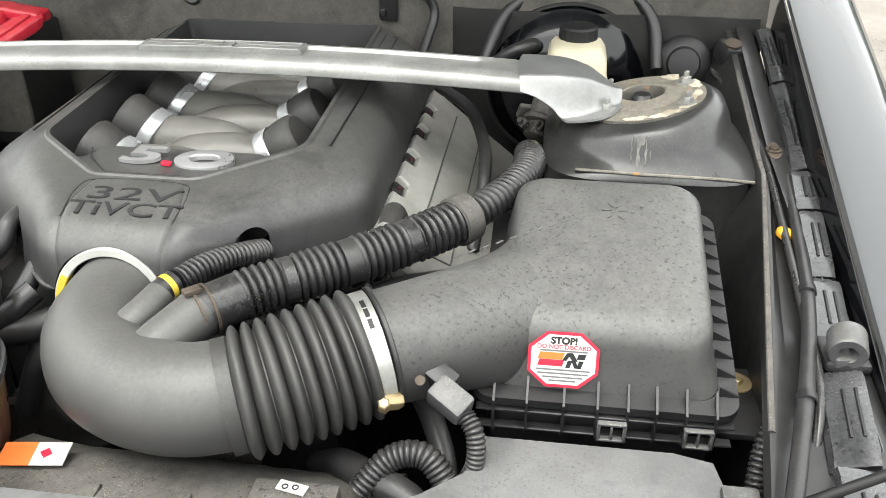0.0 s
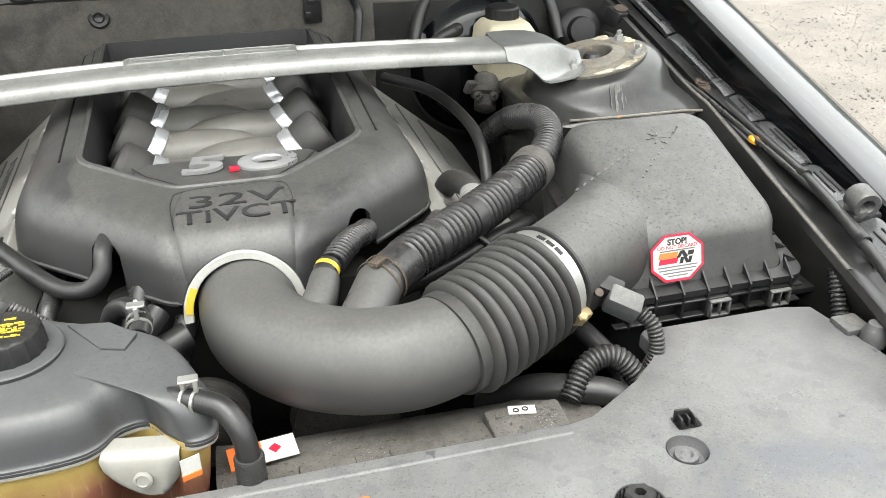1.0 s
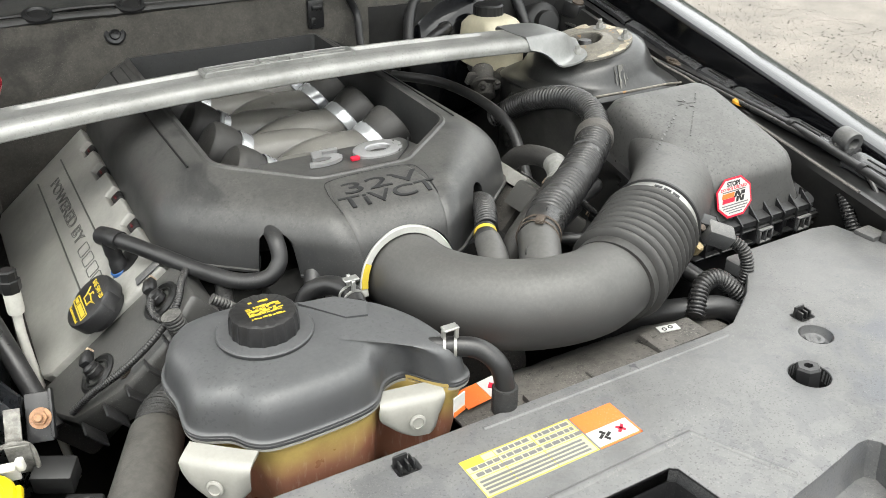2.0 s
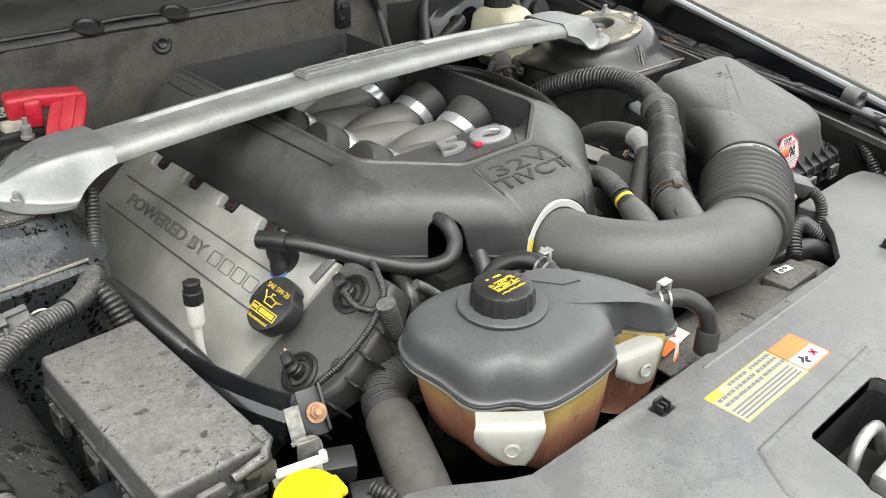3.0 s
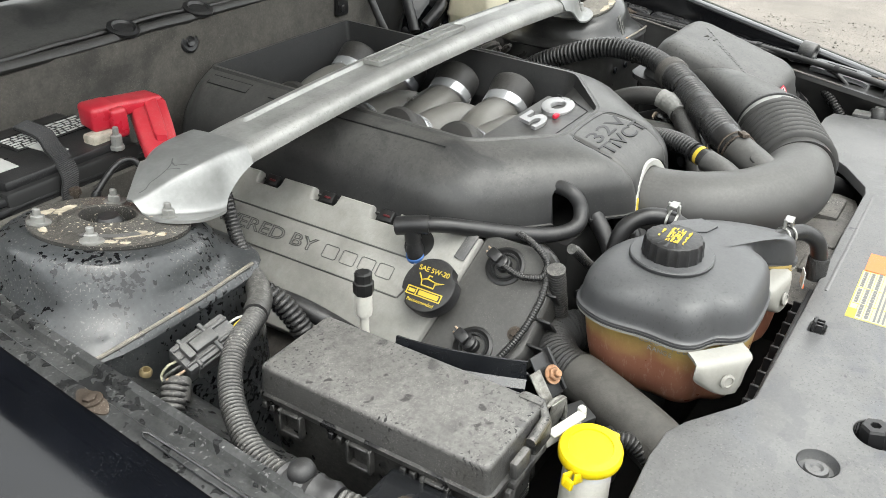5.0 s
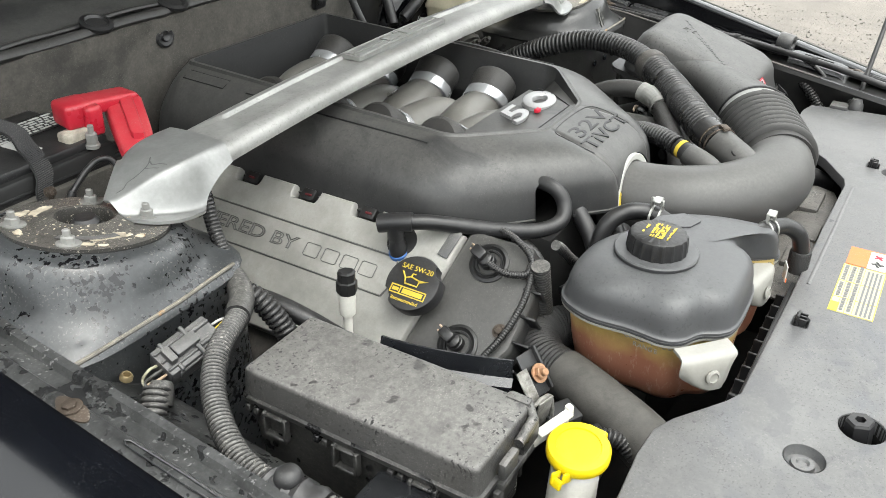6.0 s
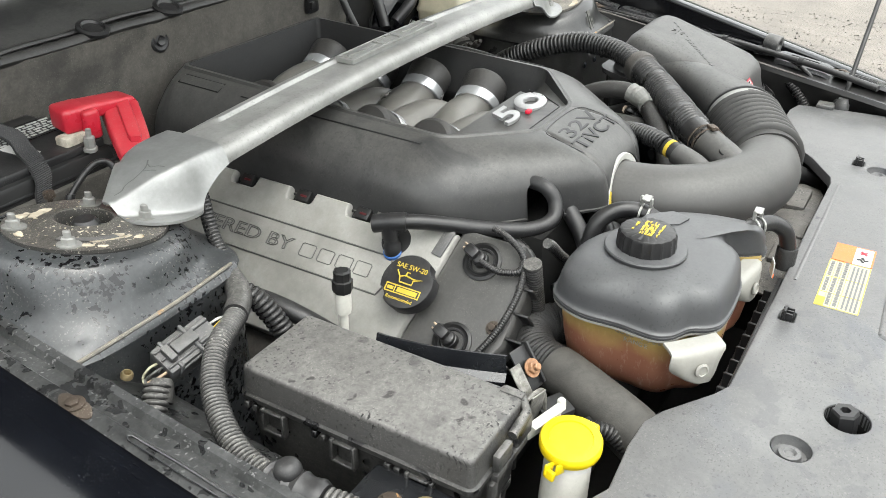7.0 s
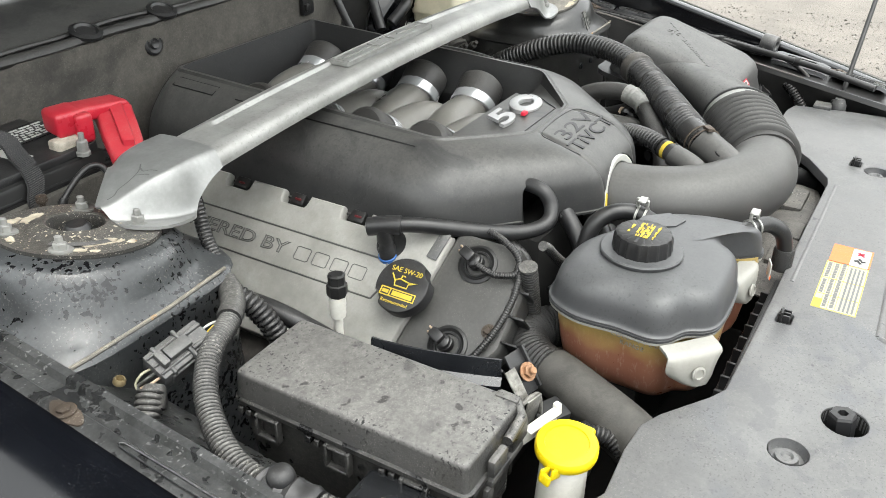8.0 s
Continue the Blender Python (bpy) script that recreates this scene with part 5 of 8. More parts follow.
# oil filler cap
cap = thing("oil_filler_cap", (-0.314, -0.243, 0.83), "round black oil filler cap with yellow print", "oil cap")
CAPM = LM @ Matrix.Translation((0.062, -0.240, 0.0))
oc = CAPM.translation
ax = (CAPM.to_3x3() @ Vector((0, 0, 1))).normalized()
bm = lathe(bmesh.new(), oc, ax, [(0.026, 0), (0.026, 0.008), (0.033, 0.009), (0.0335, 0.024), (0.032, 0.0265), (0.030, 0.027)], 48, wave=lambda a, k: 0.90 if k > 1 and abs(math.sin(a)) > 0.975 else 1.0)
part("body", bm, M_RUBBER, cap)
top = oc + ax * 0.0274
bm = lettering("SAE 5W-20", 0.0085, top + text_turn @ Vector((0, 0.0165, 0)), text_turn, 0.0003)
part("lettering", bm, M_YINK, cap, "yellow print SAE 5W-20")
bm = lettering("Recommended", 0.0058, top + text_turn @ Vector((0, -0.0225, 0)), text_turn, 0.0003)
part("lettering", bm, M_YINK, cap, "yellow print Recommended")
bm = bmesh.new()
for at, size in (((0.0, -0.0075), (0.044, 0.0013)), ((0.0, -0.0165), (0.044, 0.0013)), ((-0.022, -0.012), (0.0013, 0.010)), ((0.022, -0.012), (0.0013, 0.010)), ((-0.010, -0.012), (0.0013, 0.010)), ((0.006, -0.012), (0.026, 0.0055)), ((-0.016, -0.012), (0.008, 0.004))):
    b2 = box(bmesh.new(), (0, 0, 0), (*size, 0.0005))
    me = bpy.data.meshes.new("tmp")
    b2.transform(Matrix.Translation(top + text_turn @ Vector((*at, 0.0))) @ text_turn.to_4x4())
    b2.to_mesh(me)
    bm.from_mesh(me)
    bpy.data.meshes.remove(me)
part("maker_bar", bm, M_YINK, cap, "yellow box with a maker's bar")
can = [(-0.016, 0.010), (-0.010, 0.003), (-0.008, -0.003), (0.008, -0.003), (0.008, 0.002), (0.018, 0.006), (0.008, 0.004), (-0.004, 0.006), (-0.010, 0.003)]
bm = sweep(bmesh.new(), [top + text_turn @ Vector((x, y, 0.0002)) for x, y in can], 0.0009, 5)
sweep(bm, [top + text_turn @ Vector((x, y, 0.0002)) for x, y in ((-0.003, 0.005), (-0.003, 0.010), (0.001, 0.010))], 0.0009, 5)
part("oil_can_symbol", bm, M_YINK, cap)

# dipstick
dip = thing("dipstick", (-0.395, -0.205, 0.75), "black and white oil dipstick handle standing beside the engine", "dipstick")
bm = lathe(bmesh.new(), (-0.395, -0.203, 0.862), (0.02, 0.0, 1), [(0.0105, 0), (0.0115, 0.003), (0.0115, 0.014), (0.0095, 0.015), (0.0095, 0.023), (0.010, 0.025), (0.007, 0.0265)], 8)
part("handle", bm, M_INK, dip, "black hexagonal handle", 20)
bm = lathe(bmesh.new(), (-0.3955, -0.203, 0.835), (0.02, 0.0, 1), [(0.0085, 0), (0.0092, 0.004), (0.0092, 0.028)], 18)
part("collar", bm, M_WHITE, dip, "white plastic collar")
bm = sweep(bmesh.new(), spline([(-0.3955, -0.203, 0.84), (-0.396, -0.204, 0.80), (-0.392, -0.21, 0.74), (-0.38, -0.22, 0.60)], 6), 0.0052, 12)
part("tube", bm, M_WHITE, dip)

# breather hose on the left bank
breather = thing("breather_hose", (-0.2, -0.25, 0.86), "black rubber breather hose with an elbow fitting", "hose")
bm = sweep(bmesh.new(), spline([(-0.279, -0.203, 0.8945), (-0.266, -0.222, 0.8935), (-0.243, -0.250, 0.887), (-0.213, -0.286, 0.878), (-0.180, -0.322, 0.8725), (-0.152, -0.339, 0.877), (-0.136, -0.336, 0.892), (-0.133, -0.322, 0.908), (-0.13, -0.295, 0.912)], 8), 0.0092, 18)
part("hose", bm, M_RUBBER, breather)
bm = sweep(bmesh.new(), [(-0.2905, -0.171, 0.8885), (-0.2900, -0.1725, 0.8888), (-0.2895, -0.174, 0.889), (-0.286, -0.183, 0.891), (-0.282, -0.194, 0.893), (-0.279, -0.203, 0.8945), (-0.276, -0.209, 0.8945)], lambda t, d: 0.0075 if t < 0.01 else 0.0112 - 0.0012 * (1 if 0.45 < t < 0.6 or 0.7 < t < 0.8 else 0), 18)
part("elbow", bm, M_RUBBER, breather)
bm = lathe(bmesh.new(), (-0.279, -0.192, 0.850), (-0.18, 0.05, 1), [(0.0105, 0), (0.0105, 0.012), (0.0090, 0.015), (0.0090, 0.022), (0.0100, 0.024), (0.0085, 0.042)], 22)
part("fitting", bm, M_RUBBER, breather)
bm = lathe(bmesh.new(), (-0.2785, -0.192, 0.848), (-0.4, 0.0, 0.9), [(0.0118, 0), (0.0118, 0.005), (0.0105, 0.006)], 24, False, False)
part("seal", bm, M_BLUE, breather, "blue seal ring")
# flat black disc that draws the shade of the recess round the fitting
bm = lathe(bmesh.new(), LM @ Vector((0.012, -0.190, 0.0003)), (-0.64, 0, 0.77), [(0.019, 0), (0.019, 0.0006), (0.014, 0.0008)], 28)
part("recess", bm, M_INK, breather)

# front plumbing under the cover
for pts, r, mat, word in (([(-0.10, -0.34, 0.87), (-0.115, -0.37, 0.84), (-0.15, -0.40, 0.80), (-0.16, -0.41, 0.70)], 0.011, M_RUBBER, "black rubber coolant hose under the engine cover"),
                          ([(-0.19, -0.30, 0.86), (-0.20, -0.335, 0.84), (-0.205, -0.345, 0.78), (-0.20, -0.35, 0.66)], 0.010, M_LOOM, "black wiring conduit at the engine front"),
                          ([(-0.06, -0.36, 0.84), (-0.08, -0.40, 0.80), (-0.10, -0.42, 0.74)], 0.012, M_RUBBER, "black rubber hose beside the throttle")):
    solo("engine_hose", sweep(bmesh.new(), spline(pts, 8), r, 12), mat, word, "hose", group="hoses at the engine front")


# ---- strut brace ----
brace = thing("strut_brace", (0, 0, 0.96), "brushed silver strut tower brace arched across the engine", "strut brace")


def bar_z(x):
    return 1.010 + 0.010 * x - 0.085 * x * x


loops = []
for k in range(67):
    x = -0.404 + 0.808 * k / 66
    d = 0.0042 * min(1.0, max(0.0, (0.352 - abs(x)) / 0.012))
    sec = [(-0.040, -0.022), (-0.0430, -0.020), (-0.0438, -0.015), (-0.0425, -0.0085), (-0.0385, -0.0038), (-0.0330, -0.0012), (-0.0270, 0.0), (-0.0235, 0.0002), (-0.0205, -d), (0.0140, -d), (0.0170, 0.0002), (0.0225, 0.0), (0.0275, -0.0018), (0.0325, -0.0050), (0.0355, -0.009), (0.0355, -0.014), (0.033, -0.020), (0.030, -0.019), (0.0, -0.014), (-0.034, -0.018)]
    loops.append([(x, y - 0.006, bar_z(x) + z) for y, z in sec])
part("bar", loft(bmesh.new(), loops), M_BRUSH, brace, sharp=40)
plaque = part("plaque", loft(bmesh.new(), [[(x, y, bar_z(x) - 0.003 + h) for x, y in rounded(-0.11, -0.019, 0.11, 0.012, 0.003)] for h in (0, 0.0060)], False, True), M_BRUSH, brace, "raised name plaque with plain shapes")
for x0, x1, y, w in ((-0.10, -0.035, -0.003, 0.004), (0.035, 0.10, -0.003, 0.004), (-0.028, -0.002, 0.005, 0.003), (-0.028, -0.002, -0.011, 0.003), (0.002, 0.028, 0.005, 0.003), (-0.0295, -0.0265, -0.003, 0.018), (0.0135, 0.0165, -0.003, 0.018)):
    part("relief_bar", box(bmesh.new(), ((x0 + x1) / 2, y, bar_z((x0 + x1) / 2) + 0.0032), (x1 - x0, w, 0.002), 0.0006), M_BRUSH, plaque)
edge = [(x, 0.0100, bar_z(x) + 0.0030) for x in (-0.105, -0.05, 0.0, 0.05, 0.105)] + [(x, -0.0170, bar_z(x) + 0.0030) for x in (0.105, 0.05, 0.0, -0.05, -0.105)]
part("relief_edge", sweep(bmesh.new(), edge + edge[:1], 0.0009, 6), M_BRUSH, plaque)


def curve_at(x, table):
    """A smooth value at x through a table of (x, value)."""
    pts = spline([(a, b, 0.0) for a, b in table], 10)
    for p, q in zip(pts, pts[1:]):
        if x <= q.x:
            return p.y + (q.y - p.y) * max(0.0, x - p.x) / max(1e-9, q.x - p.x)
    return table[-1][1]


# end brackets: front edge, rear edge, crest, foot and the line where the crest drops to the foot
FRONT = ((0.392, -0.0545), (0.405, -0.0560), (0.422, -0.0570), (0.436, -0.0580), (0.444, -0.0620), (0.452, -0.0680), (0.470, -0.0690), (0.488, -0.0660), (0.503, -0.0570), (0.513, -0.0440), (0.518, -0.0300))
REAR = ((0.392, 0.0480), (0.415, 0.0470), (0.440, 0.0430), (0.465, 0.0340), (0.490, 0.0220), (0.508, 0.0110), (0.518, 0.0030))
CREST = ((0.392, 0.9945), (0.430, 0.9950), (0.455, 0.9935), (0.475, 0.9880), (0.490, 0.9800), (0.505, 0.9725), (0.518, 0.9690))
FOOT = ((0.392, 0.9700), (0.408, 0.9680), (0.424, 0.9600), (0.438, 0.9495), (0.450, 0.9470), (0.480, 0.9500), (0.518, 0.9560))
DROP = ((0.392, -0.0520), (0.430, -0.0520), (0.448, -0.0525), (0.465, -0.0480), (0.480, -0.0400), (0.495, -0.0300), (0.508, -0.0220), (0.518, -0.0150))


def bracket_z(x, y):
    top, low, edge_y, rear = (curve_at(x, tb) for tb in (CREST, FOOT, DROP, REAR))
    f = min(1.0, max(0.0, (y - edge_y + 0.0095) / 0.0210))
    f = f * f * (3 - 2 * f)
    roll = max(0.0, 1 - (rear - y) / 0.012)
    return low + (top - low) * f - 0.007 * roll * roll * (1.0 if x < 0.47 else 0.3)


for s, up in ((1, 0.008), (-1, 0.0)):
    rows = []
    for k in range(37):
        x = 0.392 + 0.126 * k / 36
        yf, yr = curve_at(x, FRONT), curve_at(x, REAR)
        # the fold starts on a line bowed towards the engine in the middle
        rows.append([(s * (x + (0.006 * ((2 * j / 40 - 1) ** 2 - 1) if k == 0 else 0.0)), yf + (yr - yf) * j / 40, up + bracket_z(x, yf + (yr - yf) * j / 40)) for j in range(41)])
    bm = loft(bmesh.new(), rows, False, False, closed=False)
    bracket_part = part("end_bracket", solid(bm, 0.0032), M_BRACKET, brace, "bright cast end bracket bolted to the tower", 50)
    if s < 0:
        for line in (((0.507, -0.004), (0.500, -0.007), (0.493, -0.006), (0.484, -0.010), (0.474, -0.012), (0.466, -0.010), (0.458, -0.004)), ((0.474, -0.012), (0.470, -0.020), (0.468, -0.026)), ((0.463, -0.008), (0.466, -0.016), (0.462, -0.022), (0.460, -0.030))):
            bm = sweep(bmesh.new(), spline([(-x, y, bracket_z(x, y) + 0.0002) for x, y in line], 8), 0.0009, 6, flat=0.3)
            part("scratch", bm, M_GREYINK, bracket_part, "dark scuffed scratch")

# ---- air intake ----
elbow = thing("air_intake_pipe", (0.1, -0.48, 0.81), "moulded black air intake pipe with a ribbed bellows and steel clamp", "intake pipe")
line = spline([(0.003, -0.345, 0.852), (0.004, -0.390, 0.853), (0.014, -0.437, 0.857), (0.046, -0.485, 0.861), (0.090, -0.516, 0.866), (0.138, -0.528, 0.870), (0.182, -0.518, 0.872)], 8)
part("pipe", sweep(bmesh.new(), line, lambda t, d: 0.0505 - 0.003 * t, 44), M_PIPE, elbow)
A, B = Vector((0.172, -0.523, 0.871)), Vector((0.283, -0.462, 0.884))


def pleat(t, d):
    if t < 0.10:
        return 0.0505
    c = abs(math.sin(math.pi * (t - 0.10) / 0.90 * 9))
    return 0.0465 + 0.0112 * c ** 0.7 + 0.0025 * t


line = even(spline([A, (0.205, -0.507, 0.874), (0.25, -0.481, 0.879), B], 20), 0.0011)
part("bellows", sweep(bmesh.new(), line, pleat, 44), M_BELLOWS, elbow, "ribbed rubber bellows")
axis = (B - A).normalized()
bm = lathe(bmesh.new(), B - axis * 0.004, axis, [(0.0520, 0), (0.0540, 0.001), (0.0540, 0.0145), (0.0520, 0.0155)], 44, False, False)
clampp = part("clamp", bm, M_STEEL, elbow, "steel worm-drive hose clamp")
flat_ = Vector((0, 0, 1)).cross(axis).normalized()
up_ = axis.cross(flat_)
for ang in (62, 74, 86):
    out = flat_ * -math.cos(radians(ang)) + up_ * math.sin(radians(ang))
    tang = out.cross(axis)
    turn = Matrix((tang, axis, out)).transposed()
    part("slot", box(bmesh.new(), B + axis * 0.0035 + out * 0.0541, (0.009, 0.004, 0.0008), turn=turn), M_INK, clampp)
bm = box(bmesh.new(), (0.312, -0.506, 0.868), (0.022, 0.012, 0.016), 0.003, Euler((0.5, 0.2, 0.5)).to_matrix())
lathe(bm, (0.308, -0.512, 0.866), (0.1, -0.5, 0.8), [(0.0055, 0), (0.0055, 0.012), (0.004, 0.0135)], 6)
part("screw", bm, M_BRASS, clampp, "brass coloured clamp screw")
bm = lathe(bmesh.new(), B + axis * 0.012, axis, [(0.0535, 0), (0.0560, 0.001), (0.0560, 0.004), (0.0535, 0.005)], 44, False, False)
part("collar", bm, M_RUBBER, elbow)
bm = sweep(bmesh.new(), spline([(0.050, -0.475, 0.880), (0.068, -0.448, 0.892), (0.078, -0.420, 0.900)], 6), lambda t, d: 0.019 - 0.004 * t, 20)
part("small_stub", bm, M_PIPE, elbow)
bm = sweep(bmesh.new(), spline([(0.085, -0.515, 0.880), (0.105, -0.485, 0.892), (0.128, -0.447, 0.903)], 6), 0.0235, 24)
part("large_stub", bm, M_PIPE, elbow)
bm = lathe(bmesh.new(), (0.0985, -0.4815, 0.9085), (-0.25, -0.25, 0.93), [(0.0112, 0), (0.0105, 0.0018), (0.004, 0.0005)], 18)
part("grommet", bm, M_DARK, elbow)

# air filter box
airbox = thing("air_filter_box", (0.49, -0.34, 0.70), "dusty black air filter box with a ribbed base and sticker", "air box")


def rim_plane(y):
    return 0.838 + 0.245 * (y + 0.44)


def box_loop(x0, x1, y0, y1, r, lift, tilt=1.0):
    out = []
    for x, y in rounded(x0, y0, x1, y1, r, 6):
        out.append((x, y, rim_plane(y) * tilt + (1 - tilt) * 0.84 + lift(y)))
    return out


lid = [box_loop(0.392, 0.597, -0.437, -0.205, 0.02, lambda y: 0.002), box_loop(0.394, 0.594, -0.435, -0.207, 0.024, lambda y: 0.012),
       box_loop(0.398, 0.588, -0.430, -0.215, 0.026, lambda y: 0.030 + 0.04 * (y + 0.44)), box_loop(0.401, 0.588, -0.428, -0.225, 0.028, lambda y: 0.044 + 0.07 * (y + 0.44)),
       box_loop(0.404, 0.585, -0.424, -0.234, 0.028, lambda y: 0.052 + 0.07 * (y + 0.44)), box_loop(0.410, 0.579, -0.416, -0.241, 0.026, lambda y: 0.0575 + 0.07 * (y + 0.44)),
       box_loop(0.422, 0.566, -0.402, -0.254, 0.022, lambda y: 0.0600 + 0.07 * (y + 0.44)), box_loop(0.46, 0.52, -0.35, -0.30, 0.015, lambda y: 0.0612 + 0.07 * (y + 0.44))]
part("lid", loft(bmesh.new(), lid, False, True), M_AIRBOX, airbox, sharp=60)
# the round duct swells into the lid, more towards the engine than towards the nose
loops = []
mid = [Vector((0.292, -0.457, 0.885)), Vector((0.335, -0.429, 0.883)), Vector((0.380, -0.396, 0.878)), Vector((0.425, -0.363, 0.872)), Vector((0.47, -0.333, 0.872))]
for k, c in enumerate(spline(mid, 5)):
    u = k / 20
    side_ = Vector((-0.55, 0.835, 0.30 * u))
    row = []
    for j in range(44):
        a = 2 * math.pi * j / 44
        ca, sa = math.cos(a), math.sin(a)
        w = 0.0515 + (0.066 * u ** 5 if ca > 0 else 0.003 * u)
        e = 1.0 - 0.35 * u
        row.append(c + side_ * (w * math.copysign(abs(ca) ** e, ca)) + Vector((0, 0, (0.0515 - 0.002 * u) * math.copysign(abs(sa) ** e, sa))))
    loops.append(row)
part("duct", loft(bmesh.new(), loops, True, True), M_AIRBOX, airbox, sharp=60)
bm = bmesh.new()
for k in range(9):
    x, y = 0.335 + 0.012 * k, -0.405 + 0.0085 * k
    box(bm, (x + 0.02, y + 0.02, 0.9435 + 0.0008 * k), (0.009, 0.0025, 0.0009), 0.0003, Euler((0, 0, 0.9)).to_matrix(), 1)
part("embossed_mark", bm, M_AIRBOX, airbox, "faint embossed marks that cannot be read")
bm = bmesh.new()
for k in range(10):
    x, y = 0.455 + 0.009 * k, -0.345 + 0.0085 * k
    box(bm, (x, y, rim_plane(y) + 0.0612 + 0.07 * (y + 0.44)), (0.006, 0.0022, 0.0009), 0.0003, Euler((0.3, 0, 0.9)).to_matrix(), 1)
part("embossed_mark", bm, M_AIRBOX, airbox)
bm = bmesh.new()
for k in range(6):
    a = k * 1.05
    x, y = 0.500 + 0.008 * math.cos(a), -0.285 + 0.008 * math.sin(a)
    box(bm, (x, y, rim_plane(y) + 0.0612 + 0.07 * (y + 0.44)), (0.010, 0.002, 0.0009), 0.0003, Euler((0.3, 0, a)).to_matrix(), 1)
part("embossed_star", bm, M_AIRBOX, airbox)
flange = [box_loop(0.376, 0.614, -0.452, -0.19, 0.018, lambda y: d) for d in (-0.006, 0.0, 0.002)] + [box_loop(0.392, 0.597, -0.437, -0.205, 0.018, lambda y: 0.002)]
part("flange", loft(bmesh.new(), flange, False, False), M_PLASTIC, airbox)
base = [box_loop(0.378, 0.612, -0.450, -0.192, 0.016, lambda y: -0.006), box_loop(0.386, 0.604, -0.443, -0.20, 0.016, lambda y: -0.010), box_loop(0.388, 0.600, -0.441, -0.205, 0.016, lambda y: -0.05), box_loop(0.395, 0.59, -0.43, -0.21, 0.016, lambda y: -0.14)]
part("base", loft(bmesh.new(), base, False, True), M_PLASTIC, airbox)
for k in range(11):
    y = -0.43 + 0.0215 * k
    vs = [(0.598, y - 0.0011, rim_plane(y) + 0.002), (0.6135, y - 0.0011, rim_plane(y) + 0.003), (0.6145, y - 0.0011, rim_plane(y) - 0.004), (0.6, y - 0.0011, rim_plane(y) - 0.022)]
    vs[0] = (0.596, y - 0.0011, rim_plane(y) + 0.012)
    bm = loft(bmesh.new(), [vs, [(a, b + 0.0022, c) for a, b, c in vs]])
    part("side_rib", bm, M_PLASTIC, airbox)
for x in (0.395, 0.425, 0.458, 0.488, 0.515, 0.54, 0.566, 0.592):
    vs = [(x, -0.436, rim_plane(-0.44) + 0.014), (x, -0.4555, rim_plane(-0.44) - 0.002), (x, -0.4555, rim_plane(-0.44) - 0.036), (x, -0.443, rim_plane(-0.44) - 0.045)]
    bm = loft(bmesh.new(), [vs, [(a + 0.0022, b, c) for a, b, c in vs]])
    part("front_rib", bm, M_PLASTIC, airbox)
for z in (-0.014, -0.034):
    bm = box(bmesh.new(), (0.495, -0.449, rim_plane(-0.44) + z), (0.23, 0.010, 0.003), 0.0008, segs=1)
    part("shelf_rib", bm, M_PLASTIC, airbox)
for x in (0.503, 0.579):
    bm = bmesh.new()
    for dx, dz, w, h in ((-0.0115, 0, 0.003, 0.02), (0.0115, 0, 0.003, 0.02), (0, 0.009, 0.026, 0.003), (0, -0.009, 0.026, 0.003), (0, 0, 0.002, 0.02)):
        box(bm, (x + dx, -0.458, rim_plane(-0.44) - 0.024 + dz), (w, 0.006, h), 0.0008, segs=1)
    part("latch", bm, M_GCONN, airbox, "square lid latch")
# octagonal sticker
sticker = thing("warning_sticker", (0.455, -0.437, 0.85), "white octagonal sticker with a red border on the air box", "sticker")
FACE = plane_turn((1, 0.02, 0), (0, -1, 0.30))
SC = Vector((0.456, -0.4345, 0.872))


def octagon(bm, rx, ry, lift, thick=0.0004, turn=FACE, centre=SC):
    pts = [(rx * c, ry * s) for c, s in ((1, 0.45), (0.48, 1), (-0.48, 1), (-1, 0.45), (-1, -0.45), (-0.48, -1), (0.48, -1), (1, -0.45))]
    return loft(bm, [[centre + turn @ Vector((x, y, lift + h)) for x, y in pts] for h in (0, thick)])


def on_face(bm, x, y, w, h, lift, angle=0.0, shear=0.0):
    c = [(-w / 2 - shear * h / 2, -h / 2), (w / 2 - shear * h / 2, -h / 2), (w / 2 + shear * h / 2, h / 2), (-w / 2 + shear * h / 2, h / 2)]
    return loft(bm, [[SC + FACE @ Vector((x + a, y + b, lift + t)) for a, b in c] for t in (0, 0.0003)])


part("border", octagon(bmesh.new(), 0.0315, 0.0262, 0.0), M_REDINK, sticker, "red border")
part("field", octagon(bmesh.new(), 0.0287, 0.0234, 0.0003), M_LABEL, sticker)
part("lettering", lettering("STOP!", 0.0088, SC + FACE @ Vector((0, 0.0178, 0.0008)), FACE, 0.0002, 0, 0.0004), M_INK, sticker, "black letters STOP!")
part("lettering", lettering("DO NOT DISCARD", 0.0056, SC + FACE @ Vector((0, 0.0120, 0.0008)), FACE, 0.0002, 0, 0.0001), M_REDINK, sticker, "red letters DO NOT DISCARD")
bm = bmesh.new()
on_face(bm, -0.011, 0.0035, 0.022, 0.0065, 0.0007, shear=0.3)
part("orange_bar", bm, M_ORANGE, sticker)
bm = on_face(bmesh.new(), -0.011, -0.0030, 0.022, 0.0060, 0.0007, shear=0.3)
part("red_bar", bm, M_REDINK, sticker)
bm = bmesh.new()
for x, y, w, h, sh in ((0.003, 0.0035, 0.004, 0.0075, 0.6), (0.008, 0.0035, 0.005, 0.0075, -0.6), (0.016, 0.004, 0.007, 0.005, 0.3), (0.005, -0.0035, 0.004, 0.007, 0.3), (0.0105, -0.0035, 0.004, 0.007, -0.5), (0.015, -0.0035, 0.004, 0.007, 0.3)):
    on_face(bm, x, y, w, h, 0.0010, shear=sh)
